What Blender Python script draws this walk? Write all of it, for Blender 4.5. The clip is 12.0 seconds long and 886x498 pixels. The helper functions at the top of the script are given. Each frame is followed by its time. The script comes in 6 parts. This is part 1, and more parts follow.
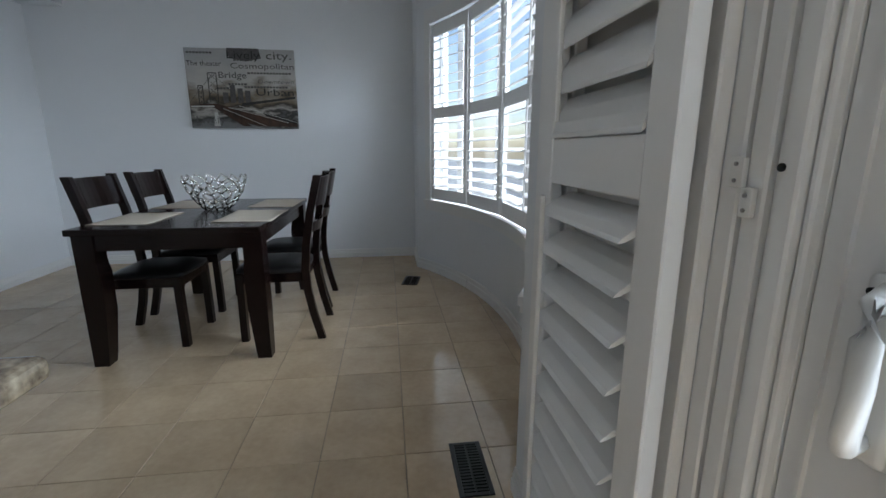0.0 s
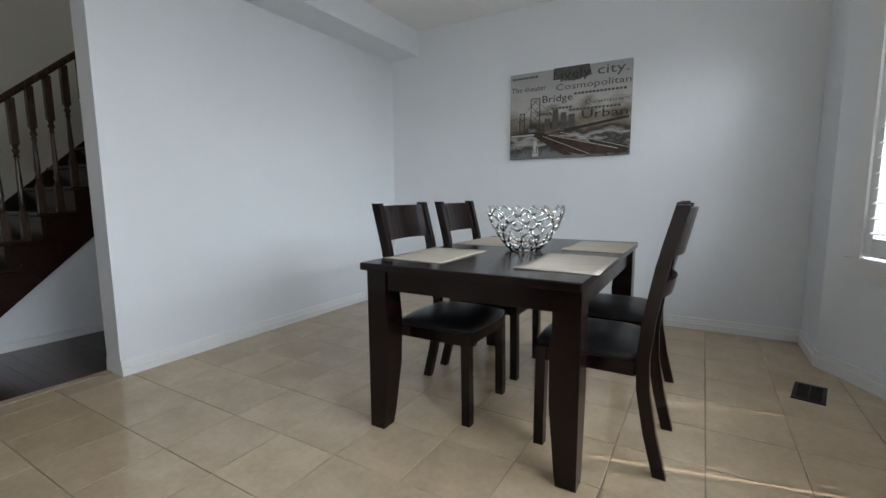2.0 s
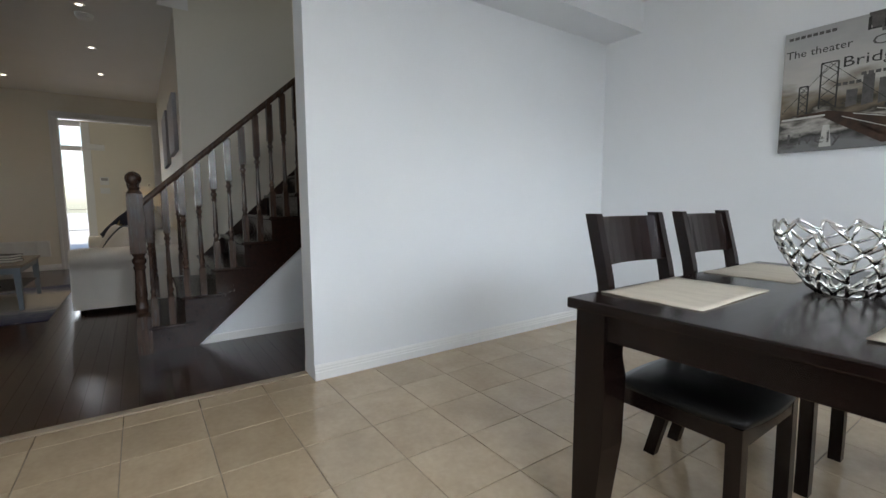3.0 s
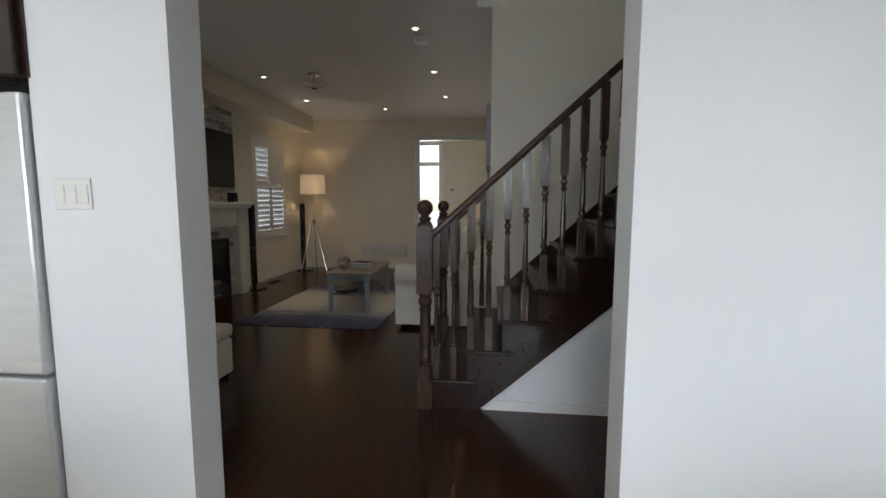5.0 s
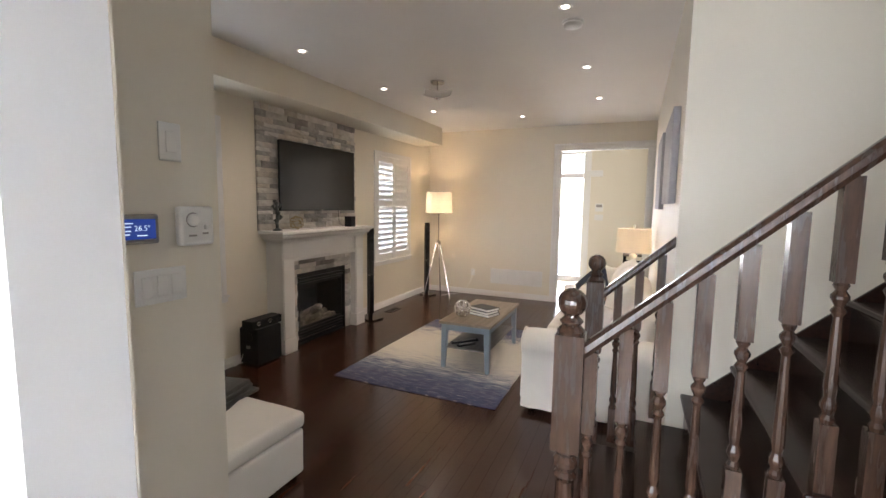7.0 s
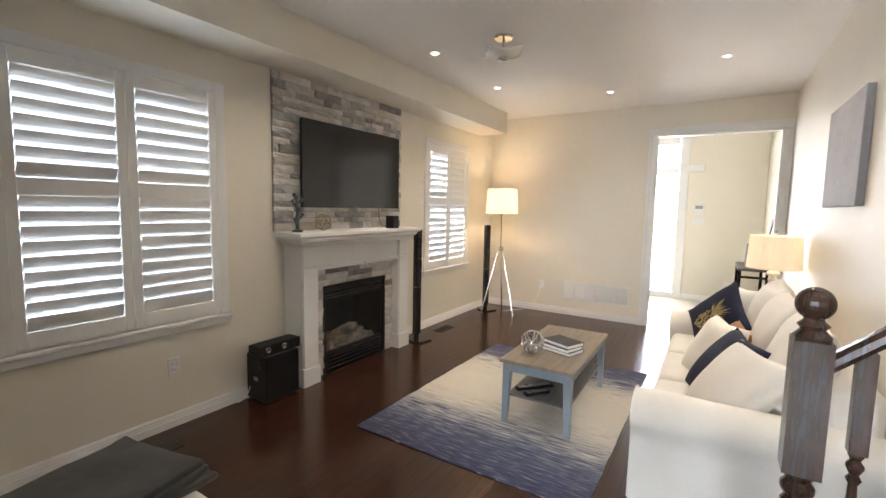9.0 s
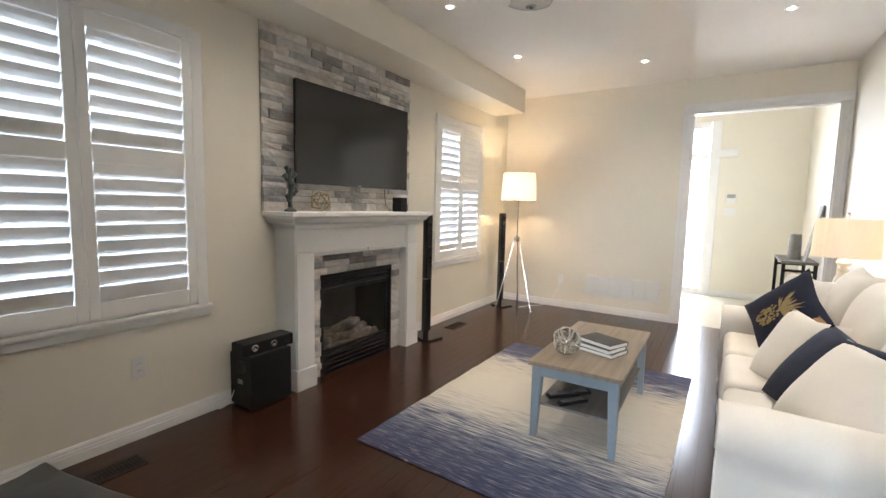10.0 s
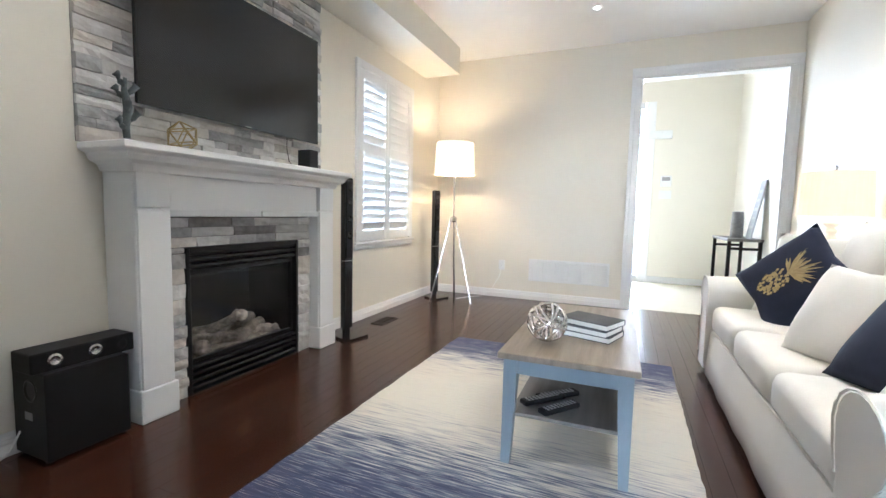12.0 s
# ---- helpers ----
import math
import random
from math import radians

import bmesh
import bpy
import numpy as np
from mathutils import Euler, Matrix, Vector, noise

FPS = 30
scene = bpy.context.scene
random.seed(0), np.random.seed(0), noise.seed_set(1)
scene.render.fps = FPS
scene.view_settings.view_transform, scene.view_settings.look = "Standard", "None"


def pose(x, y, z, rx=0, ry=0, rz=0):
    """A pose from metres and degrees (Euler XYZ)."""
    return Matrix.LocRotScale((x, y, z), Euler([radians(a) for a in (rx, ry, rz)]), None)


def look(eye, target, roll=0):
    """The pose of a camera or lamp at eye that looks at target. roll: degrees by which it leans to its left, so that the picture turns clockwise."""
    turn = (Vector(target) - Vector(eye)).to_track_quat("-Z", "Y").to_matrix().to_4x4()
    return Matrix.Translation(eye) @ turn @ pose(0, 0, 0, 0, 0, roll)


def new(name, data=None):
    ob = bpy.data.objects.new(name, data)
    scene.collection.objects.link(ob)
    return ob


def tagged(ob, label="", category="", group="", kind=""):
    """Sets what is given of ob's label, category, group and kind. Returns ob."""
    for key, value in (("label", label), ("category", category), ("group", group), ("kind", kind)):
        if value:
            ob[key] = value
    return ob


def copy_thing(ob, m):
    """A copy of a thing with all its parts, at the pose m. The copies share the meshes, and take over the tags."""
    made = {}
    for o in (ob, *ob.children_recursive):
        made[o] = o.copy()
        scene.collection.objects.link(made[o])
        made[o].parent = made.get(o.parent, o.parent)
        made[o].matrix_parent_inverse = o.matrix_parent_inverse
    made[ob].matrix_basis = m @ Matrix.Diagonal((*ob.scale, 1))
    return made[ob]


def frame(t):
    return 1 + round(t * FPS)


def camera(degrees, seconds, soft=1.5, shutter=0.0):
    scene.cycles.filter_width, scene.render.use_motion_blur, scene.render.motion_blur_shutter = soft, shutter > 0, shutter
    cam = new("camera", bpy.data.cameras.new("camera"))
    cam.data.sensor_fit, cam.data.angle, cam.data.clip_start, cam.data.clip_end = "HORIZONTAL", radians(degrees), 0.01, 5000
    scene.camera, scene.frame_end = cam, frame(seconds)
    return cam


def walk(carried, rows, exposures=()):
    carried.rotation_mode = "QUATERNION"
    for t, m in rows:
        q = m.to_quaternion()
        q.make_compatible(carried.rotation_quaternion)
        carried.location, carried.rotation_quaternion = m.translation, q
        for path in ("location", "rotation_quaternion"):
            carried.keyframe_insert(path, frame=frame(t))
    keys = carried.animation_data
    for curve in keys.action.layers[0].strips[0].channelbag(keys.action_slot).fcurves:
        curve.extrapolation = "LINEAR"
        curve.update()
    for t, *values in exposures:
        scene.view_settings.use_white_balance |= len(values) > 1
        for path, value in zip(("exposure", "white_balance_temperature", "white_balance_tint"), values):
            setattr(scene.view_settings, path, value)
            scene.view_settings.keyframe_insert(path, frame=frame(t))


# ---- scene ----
cam = camera(90.7, 12.0)
PATH = [
    (0, (0.198, 0.131, 1.163), (0.44, 2.067, 0.72), -0.0),
    (0.5, (0.121, 0.348, 1.154), (-0.073, 2.3, 0.763), -0.5),
    (1, (0.033, 0.586, 1.122), (-0.453, 2.5, 0.804), -0.4),
    (1.5, (-0.047, 0.837, 1.103), (-0.755, 2.687, 0.826), -0.6),
    (2, (-0.154, 1.07, 1.056), (-1.167, 2.777, 0.812), -0.4),
    (2.5, (-0.326, 1.276, 1.036), (-1.68, 2.732, 0.81), -0.6),
    (3, (-0.552, 1.434, 1.059), (-2.189, 2.564, 0.848), -0.2),
    (3.5, (-0.804, 1.576, 1.076), (-2.647, 2.325, 0.87), -0.1),
    (5.5, (-1.949, 1.813, 1.333), (-3.886, 1.358, 1.13), 0.2),
    (6, (-2.225, 1.748, 1.403), (-4.112, 1.115, 1.211), 0.4),
    (6.5, (-2.47, 1.671, 1.497), (-4.333, 0.971, 1.296), 0.7),
    (7, (-2.736, 1.595, 1.551), (-4.556, 0.79, 1.348), 0.8),
    (7.5, (-2.989, 1.498, 1.568), (-4.768, 0.607, 1.366), 0.9),
    (9.5, (-3.927, 0.988, 1.424), (-5.604, -0.084, 1.229), 1.2),
    (10, (-4.099, 0.827, 1.334), (-5.773, -0.248, 1.133), 1.3),
    (10.5, (-4.281, 0.682, 1.207), (-5.952, -0.401, 1.016), 1.3),
    (11, (-4.499, 0.534, 1.085), (-6.17, -0.546, 0.89), 1.3),
    (11.5, (-4.665, 0.439, 1.015), (-6.351, -0.619, 0.825), 1.1),
    (12, (-4.795, 0.373, 0.996), (-6.634, -0.396, 0.828), 1.3),
]
walk(cam, [(t, look(eye, target, roll)) for t, eye, target, roll in PATH],
     [(0.0, 0.2, 6050, 11), (1.0, 0.35, 6250, 12), (2.0, 0.8, 6450, 12), (3.5, 1.1, 6600, 12), (5.5, 1.4, 6700, 14), (6.0, 1.8, 6750, 17), (6.5, 2.4, 6750, 18), (7.0, 3.0, 6700, 18), (7.5, 3.35, 6700, 18), (9.5, 3.45, 6350, 13), (11.0, 3.7, 5800, 12), (12.0, 3.85, 5450, 10)])

# ---- light ----
world = bpy.data.worlds.new("sky_world")
scene.world = world
world.use_nodes = True
wn = world.node_tree.nodes
sky = wn.new("ShaderNodeTexSky")
sky.sky_type, sky.sun_disc = "NISHITA", False
sky.sun_elevation, sky.sun_rotation = radians(51), radians(77)
wn["Background"].inputs[1].default_value = 0.15
world.node_tree.links.new(sky.outputs[0], wn["Background"].inputs[0])


def lamp(name, kind, energy, colour, m, size=0.0, size_y=0.0):
    data = bpy.data.lights.new(name, kind)
    data.energy, data.color = energy, colour
    if kind == "AREA":
        data.shape, data.size, data.size_y = "RECTANGLE", size, size_y
    elif kind == "SPOT":
        data.spot_size, data.spot_blend, data.shadow_soft_size = radians(120), 1.0, 0.04
    elif kind == "POINT":
        data.shadow_soft_size = size
    elif kind == "SUN":
        data.angle = radians(0.5)
    ob = new(name, data)
    ob.matrix_basis = m
    return ob


# sun from the east
lamp("sun", "SUN", 3.0, (1.0, 0.95, 0.87), look((0, 0, 0), (-math.sin(radians(77)) * math.cos(radians(51)), -math.cos(radians(77)) * math.cos(radians(51)), -math.sin(radians(51)))))
COOL = (0.84, 0.93, 1.0)
# daylight standing in the openings, outside the shutters or glass
lamp("daylight_bow", "AREA", 760, COOL, look((3.0, 2.4, 3.2), (-0.9, 3.5, 0.6)), 5.0, 3.4)
lamp("daylight_patio", "AREA", 34, COOL, look((1.0, -0.7, 1.1), (-1, -0.7, 1.0)), 2.2, 2.0)
lamp("daylight_living_east", "AREA", 5.0, COOL, look((-4.95, -2.25, 1.45), (-4.95, 0, 1.2)), 1.3, 1.7)
lamp("daylight_living_west", "AREA", 4.2, COOL, look((-8.58, -2.25, 1.5), (-8.58, 0, 1.2)), 1.1, 1.7)
lamp("daylight_entry", "AREA", 17, (0.95, 0.97, 1.0), look((-12.45, 0.27, 1.5), (-9, 0.3, 1.0)), 0.7, 2.6)
# added fill under the closed stairwell ceiling, no opening there; brightens stairs and hall
lamp("stairwell_fill", "AREA", 5.5, COOL, look((-4.8, 3.9, 5.35), (-4.6, 2.6, 2.0)), 1.0, 1.6)
lamp("floor_lamp_bulb", "POINT", 1.8, (1.0, 0.72, 0.43), pose(-9.34, -1.41, 1.58), 0.05)
POTS = ((-5.70, -1.015), (-6.975, -1.01), (-8.227, -1.003), (-5.68, 1.11), (-6.98, 1.105), (-8.215, 1.115), (-8.958, 0.037))
for px, py in POTS:
    lamp("downlight_beam", "SPOT", 6.0, (1.0, 0.86, 0.68), pose(px, py, 2.785))
lamp("table_lamp_bulb", "POINT", 0.5, (1.0, 0.72, 0.43), pose(-8.32, 1.57, 1.16), 0.05)


# ---- materials ----
def rgb(c):
    return (c[0], c[1], c[2], 1.0)


def mat(name, c1, c2=None, rough=0.5, metal=0.0, scale=3.0, fine=60.0, bump=0.05, stretch=(1, 1, 1), rand=0.0, island=0.0, coat=0.0, sheen=0.0, rvar=0.1, dist=0.004, spec=0.5):
    """Two scales of variation in colour, gloss and relief."""
    m = bpy.data.materials.new(name)
    m.use_nodes = True
    n, lk = m.node_tree.nodes, m.node_tree.links
    b = n["Principled BSDF"]
    b.inputs["Metallic"].default_value = metal
    b.inputs["Coat Weight"].default_value = coat
    b.inputs["Specular IOR Level"].default_value = spec
    b.inputs["Coat Roughness"].default_value = 0.08
    b.inputs["Sheen Weight"].default_value = sheen
    tc, mp = n.new("ShaderNodeTexCoord"), n.new("ShaderNodeMapping")
    mp.inputs["Scale"].default_value = stretch
    lk.new(tc.outputs["Object"], mp.inputs[0])
    vec = mp.outputs[0]
    if rand or island:
        src = n.new("ShaderNodeObjectInfo").outputs["Random"] if rand else n.new("ShaderNodeNewGeometry").outputs["Random Per Island"]
        add, mul = n.new("ShaderNodeVectorMath"), n.new("ShaderNodeMath")
        mul.operation, mul.inputs[1].default_value = "MULTIPLY", 37.0
        lk.new(src, mul.inputs[0])
        lk.new(vec, add.inputs[0]), lk.new(mul.outputs[0], add.inputs[1])
        vec = add.outputs[0]
    big, small = n.new("ShaderNodeTexNoise"), n.new("ShaderNodeTexNoise")
    big.inputs["Scale"].default_value, small.inputs["Scale"].default_value = scale, fine
    big.inputs["Detail"].default_value, small.inputs["Detail"].default_value = 5, 3
    lk.new(vec, big.inputs[0]), lk.new(vec, small.inputs[0])
    mixf = n.new("ShaderNodeMath")
    mixf.operation, mixf.inputs[1].default_value = "MULTIPLY_ADD", 0.4
    lk.new(small.outputs[0], mixf.inputs[0]), lk.new(big.outputs[0], mixf.inputs[2])
    ramp = n.new("ShaderNodeValToRGB")
    ramp.color_ramp.elements[0].position, ramp.color_ramp.elements[1].position = 0.45, 0.95
    ramp.color_ramp.elements[0].color, ramp.color_ramp.elements[1].color = rgb(c1), rgb(c2 or [x * 0.92 for x in c1])
    lk.new(mixf.outputs[0], ramp.inputs[0])
    col = ramp.outputs[0]
    if rand or island:
        hsv, mr = n.new("ShaderNodeHueSaturation"), n.new("ShaderNodeMapRange")
        amount = rand or island
        mr.inputs[3].default_value, mr.inputs[4].default_value = 1 - amount, 1 + amount
        lk.new(src, mr.inputs[0]), lk.new(mr.outputs[0], hsv.inputs["Value"]), lk.new(col, hsv.inputs["Color"])
        col = hsv.outputs[0]
    lk.new(col, b.inputs["Base Color"])
    rr = n.new("ShaderNodeMapRange")
    rr.inputs[3].default_value, rr.inputs[4].default_value = max(0.02, rough - rvar), min(1, rough + rvar)
    lk.new(big.outputs[0], rr.inputs[0]), lk.new(rr.outputs[0], b.inputs["Roughness"])
    if bump:
        bp = n.new("ShaderNodeBump")
        bp.inputs["Strength"].default_value, bp.inputs["Distance"].default_value = bump, dist
        lk.new(mixf.outputs[0], bp.inputs["Height"]), lk.new(bp.outputs[0], b.inputs["Normal"])
    return m


def glow(name, colour, strength):
    m = bpy.data.materials.new(name)
    m.use_nodes = True
    b = m.node_tree.nodes["Principled BSDF"]
    b.inputs["Base Color"].default_value = rgb(colour)
    b.inputs["Emission Color"].default_value, b.inputs["Emission Strength"].default_value = rgb(colour), strength
    return m


def shade_cloth(name, colour):
    m = bpy.data.materials.new(name)
    m.use_nodes = True
    n, lk = m.node_tree.nodes, m.node_tree.links
    d, t, mx = n.new("ShaderNodeBsdfDiffuse"), n.new("ShaderNodeBsdfTranslucent"), n.new("ShaderNodeMixShader")
    d.inputs[0].default_value, t.inputs[0].default_value, mx.inputs[0].default_value = rgb(colour), rgb([c * 0.7 for c in colour]), 0.2
    weave = n.new("ShaderNodeTexNoise")
    weave.inputs["Scale"].default_value = 180
    bp = n.new("ShaderNodeBump")
    bp.inputs["Strength"].default_value, bp.inputs["Distance"].default_value = 0.2, 0.001
    lk.new(weave.outputs[0], bp.inputs["Height"]), lk.new(bp.outputs[0], d.inputs["Normal"])
    lk.new(d.outputs[0], mx.inputs[1]), lk.new(t.outputs[0], mx.inputs[2])
    lk.new(mx.outputs[0], n["Material Output"].inputs[0])
    return m


def glass(name, tint=(1, 1, 1), rough=0.0):
    m = bpy.data.materials.new(name)
    m.use_nodes = True
    n, lk = m.node_tree.nodes, m.node_tree.links
    t, g, mx, f = n.new("ShaderNodeBsdfTransparent"), n.new("ShaderNodeBsdfGlossy"), n.new("ShaderNodeMixShader"), n.new("ShaderNodeLayerWeight")
    t.inputs[0].default_value, g.inputs["Roughness"].default_value = rgb(tint), rough
    pw = n.new("ShaderNodeMath")
    pw.operation, pw.inputs[1].default_value = "POWER", 4.0
    sm = n.new("ShaderNodeMath")
    sm.operation, sm.inputs[1].default_value, sm.inputs[2].default_value = "MULTIPLY_ADD", 0.4, 0.03
    lk.new(f.outputs["Facing"], pw.inputs[0]), lk.new(pw.outputs[0], sm.inputs[0])
    lk.new(sm.outputs[0], mx.inputs[0]), lk.new(t.outputs[0], mx.inputs[1]), lk.new(g.outputs[0], mx.inputs[2])
    lk.new(mx.outputs[0], n["Material Output"].inputs[0])
    return m


WHITE_WALL = mat("cool_white_wall_paint", (0.78, 0.80, 0.82), (0.74, 0.76, 0.78), 0.55, scale=1.2, fine=220, bump=0.06, dist=0.002)
CREAM_WALL = mat("cream_wall_paint", (0.78, 0.74, 0.64), (0.75, 0.705, 0.61), 0.55, scale=1.2, fine=220, bump=0.06, dist=0.002)
CEILING = mat("flat_white_ceiling_paint", (0.86, 0.85, 0.83), (0.83, 0.82, 0.80), 0.9, scale=2, fine=260, bump=0.12, dist=0.003)
TRIM = mat("white_semigloss_trim", (0.80, 0.80, 0.79), (0.77, 0.77, 0.76), 0.32, scale=2, fine=90, bump=0.02)
SHUTTER = mat("white_shutter_paint", (0.82, 0.82, 0.81), (0.79, 0.79, 0.78), 0.35, scale=3, fine=80, bump=0.02)
TILE = mat("beige_ceramic_tile", (0.53, 0.415, 0.28), (0.42, 0.32, 0.21), 0.11, scale=5, fine=40, bump=0.02, rand=0.05, rvar=0.05)
GROUT = mat("grey_brown_grout", (0.30, 0.25, 0.19), (0.22, 0.18, 0.14), 0.9, scale=6, fine=150, bump=0.2)
ENTRY_TILE = mat("pale_entry_tile", (0.66, 0.60, 0.48), (0.60, 0.54, 0.43), 0.15, scale=4, fine=60, bump=0.01)
HARDWOOD = mat("dark_hardwood_planks", (0.054, 0.020, 0.0105), (0.020, 0.0072, 0.0045), 0.2, scale=4, fine=28, bump=0.05, stretch=(0.35, 6, 3), rand=0.22, rvar=0.06, dist=0.002)
HARDWOOD_FAR = mat("dark_hardwood_planks_in_the_hall", (0.054, 0.020, 0.0105), (0.020, 0.0072, 0.0045), 0.2, scale=4, fine=28, bump=0.05, stretch=(0.35, 6, 3), island=0.22, rvar=0.06, dist=0.002)
STAIR_WOOD = mat("dark_stained_oak", (0.090, 0.050, 0.034), (0.014, 0.007, 0.005), 0.26, scale=7, fine=50, bump=0.12, stretch=(8, 8, 0.8), rvar=0.08)
TREAD_WOOD = mat("dark_stained_oak_treads", (0.028, 0.012, 0.008), (0.012, 0.005, 0.004), 0.24, scale=6, fine=40, bump=0.05, stretch=(0.8, 8, 8), rvar=0.06, spec=0.3)
ESPRESSO = mat("espresso_lacquered_wood", (0.012, 0.0055, 0.0045), (0.005, 0.0025, 0.002), 0.2, scale=5, fine=50, bump=0.04, stretch=(7, 0.7, 7), rvar=0.06, spec=0.3)
LEATHER = mat("black_faux_leather", (0.008, 0.0075, 0.0075), (0.004, 0.004, 0.004), 0.38, scale=6, fine=260, bump=0.25, dist=0.002, spec=0.3)
BROWN_LEATHER = mat("dark_brown_leather", (0.018, 0.010, 0.008), (0.010, 0.006, 0.005), 0.33, scale=6, fine=220, bump=0.25, dist=0.002)
LINEN = mat("woven_beige_linen", (0.56, 0.50, 0.41), (0.46, 0.41, 0.33), 0.9, scale=8, fine=320, bump=0.5, stretch=(1, 3, 1), dist=0.002)
SILVER = mat("polished_silver_metal", (0.80, 0.79, 0.77), (0.70, 0.69, 0.67), 0.12, 1.0, scale=20, fine=90, bump=0.05, rvar=0.06)
CHROME = mat("brushed_chrome", (0.50, 0.49, 0.48), (0.42, 0.41, 0.40), 0.2, 1.0, scale=20, fine=200, bump=0.03)
COPPER = mat("rose_gold_wire", (0.70, 0.45, 0.30), (0.60, 0.38, 0.25), 0.25, 1.0, scale=20, fine=100, bump=0.05)
GOLD = mat("matte_gold_leaf", (0.48, 0.38, 0.19), (0.34, 0.26, 0.13), 0.4, 0.6, scale=30, fine=160, bump=0.2)
SLIPCOVER = mat("white_cotton_slipcover", (0.80, 0.77, 0.71), (0.75, 0.72, 0.66), 0.9, scale=4, fine=240, bump=0.35, sheen=0.2, dist=0.003)
NAVY = mat("navy_cotton", (0.012, 0.018, 0.045), (0.008, 0.012, 0.03), 0.9, scale=10, fine=260, bump=0.3)
TAN = mat("tan_suede", (0.40, 0.20, 0.10), (0.32, 0.16, 0.08), 0.9, scale=10, fine=200, bump=0.3)
DARK_THROW = mat("charcoal_knit_throw", (0.045, 0.044, 0.040), (0.025, 0.025, 0.023), 0.95, scale=12, fine=190, bump=0.7, sheen=0.3)
GREY_PAINT = mat("blue_grey_painted_wood", (0.22, 0.27, 0.31), (0.19, 0.235, 0.27), 0.42, scale=4, fine=90, bump=0.04, stretch=(1, 1, 0.3))
GREY_OAK = mat("washed_grey_brown_oak", (0.29, 0.235, 0.175), (0.19, 0.155, 0.115), 0.38, scale=5, fine=45, bump=0.08, stretch=(0.5, 7, 3))
BLACK_GLOSS = mat("glossy_black_plastic", (0.008, 0.008, 0.009), (0.005, 0.005, 0.006), 0.12, scale=6, fine=90, bump=0.0)
BLACK_MATTE = mat("matte_black_plastic", (0.013, 0.013, 0.014), (0.009, 0.009, 0.010), 0.5, scale=6, fine=200, bump=0.06, spec=0.2)
SCREEN = mat("dark_television_screen", (0.012, 0.011, 0.011), (0.010, 0.009, 0.009), 0.14, scale=1, fine=30, bump=0.0, rvar=0.02)
IRON = mat("black_painted_steel", (0.010, 0.010, 0.010), (0.006, 0.006, 0.006), 0.4, scale=10, fine=160, bump=0.08, spec=0.3)
FIREBOX = mat("sooty_firebrick", (0.035, 0.033, 0.032), (0.015, 0.014, 0.014), 0.9, scale=8, fine=60, bump=0.4)
LOG = mat("grey_brown_ceramic_log", (0.55, 0.48, 0.40), (0.12, 0.10, 0.09), 0.9, scale=14, fine=60, bump=0.9, dist=0.01)
PLASTIC = mat("white_plastic", (0.78, 0.78, 0.76), (0.75, 0.75, 0.73), 0.3, scale=6, fine=120, bump=0.01)
GREY_PLASTIC = mat("grey_plastic", (0.33, 0.32, 0.31), (0.29, 0.28, 0.27), 0.35, scale=6, fine=120, bump=0.01)
FRIDGE = mat("brushed_pale_steel", (0.60, 0.62, 0.62), (0.55, 0.57, 0.57), 0.35, 0.55, scale=4, fine=90, bump=0.03, stretch=(1, 1, 14))
GRANITE = mat("speckled_beige_granite", (0.56, 0.47, 0.34), (0.10, 0.07, 0.05), 0.15, scale=42, fine=110, bump=0.02)
STONES = [mat("ledger_stone_" + k, a, b, 0.75, scale=11, fine=48, bump=0.8, rand=0.16, dist=0.006) for k, a, b in (
    ("pale", (0.72, 0.70, 0.67), (0.50, 0.485, 0.46)), ("cream", (0.68, 0.635, 0.58), (0.46, 0.42, 0.375)), ("grey", (0.50, 0.49, 0.48), (0.27, 0.265, 0.26)), ("brown", (0.36, 0.34, 0.325), (0.17, 0.16, 0.155)))]
MORTAR = mat("grey_backing_mortar", (0.22, 0.21, 0.20), (0.15, 0.14, 0.135), 0.95, scale=10, fine=120, bump=0.4)
CERAMIC = mat("white_glazed_ceramic", (0.78, 0.74, 0.66), (0.72, 0.68, 0.60), 0.3, scale=6, fine=60, bump=0.02)
GREY_VASE = mat("textured_grey_ceramic", (0.30, 0.29, 0.28), (0.20, 0.195, 0.19), 0.7, scale=20, fine=90, bump=0.6)
PATINA = mat("weathered_blue_grey_cast", (0.16, 0.18, 0.18), (0.07, 0.08, 0.085), 0.6, scale=20, fine=90, bump=0.5)
PAPER = mat("off_white_paper", (0.82, 0.81, 0.77), (0.76, 0.75, 0.71), 0.8, scale=3, fine=300, bump=0.2, stretch=(1, 1, 20))
BOOKCLOTH = mat("charcoal_book_cloth", (0.055, 0.057, 0.062), (0.04, 0.042, 0.046), 0.6, scale=9, fine=300, bump=0.2)
CABINET = mat("dark_espresso_cabinet", (0.030, 0.013, 0.010), (0.018, 0.008, 0.007), 0.25, scale=5, fine=40, bump=0.04, stretch=(7, 7, 0.7))
DRAB_TILE = mat("brown_metal_register", (0.020, 0.013, 0.010), (0.013, 0.009, 0.007), 0.45, 0.3, scale=10, fine=120, bump=0.05)
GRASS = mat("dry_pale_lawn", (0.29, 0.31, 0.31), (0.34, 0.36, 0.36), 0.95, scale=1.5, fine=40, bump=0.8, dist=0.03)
SIDING = mat("pale_stucco", (0.87, 0.86, 0.84), (0.82, 0.81, 0.79), 0.9, scale=2, fine=60, bump=0.3)
ROOFING = mat("grey_asphalt_shingle", (0.16, 0.15, 0.15), (0.10, 0.10, 0.10), 0.95, scale=5, fine=60, bump=0.5)
PANE = glass("clear_window_glass", (0.97, 0.98, 0.98))
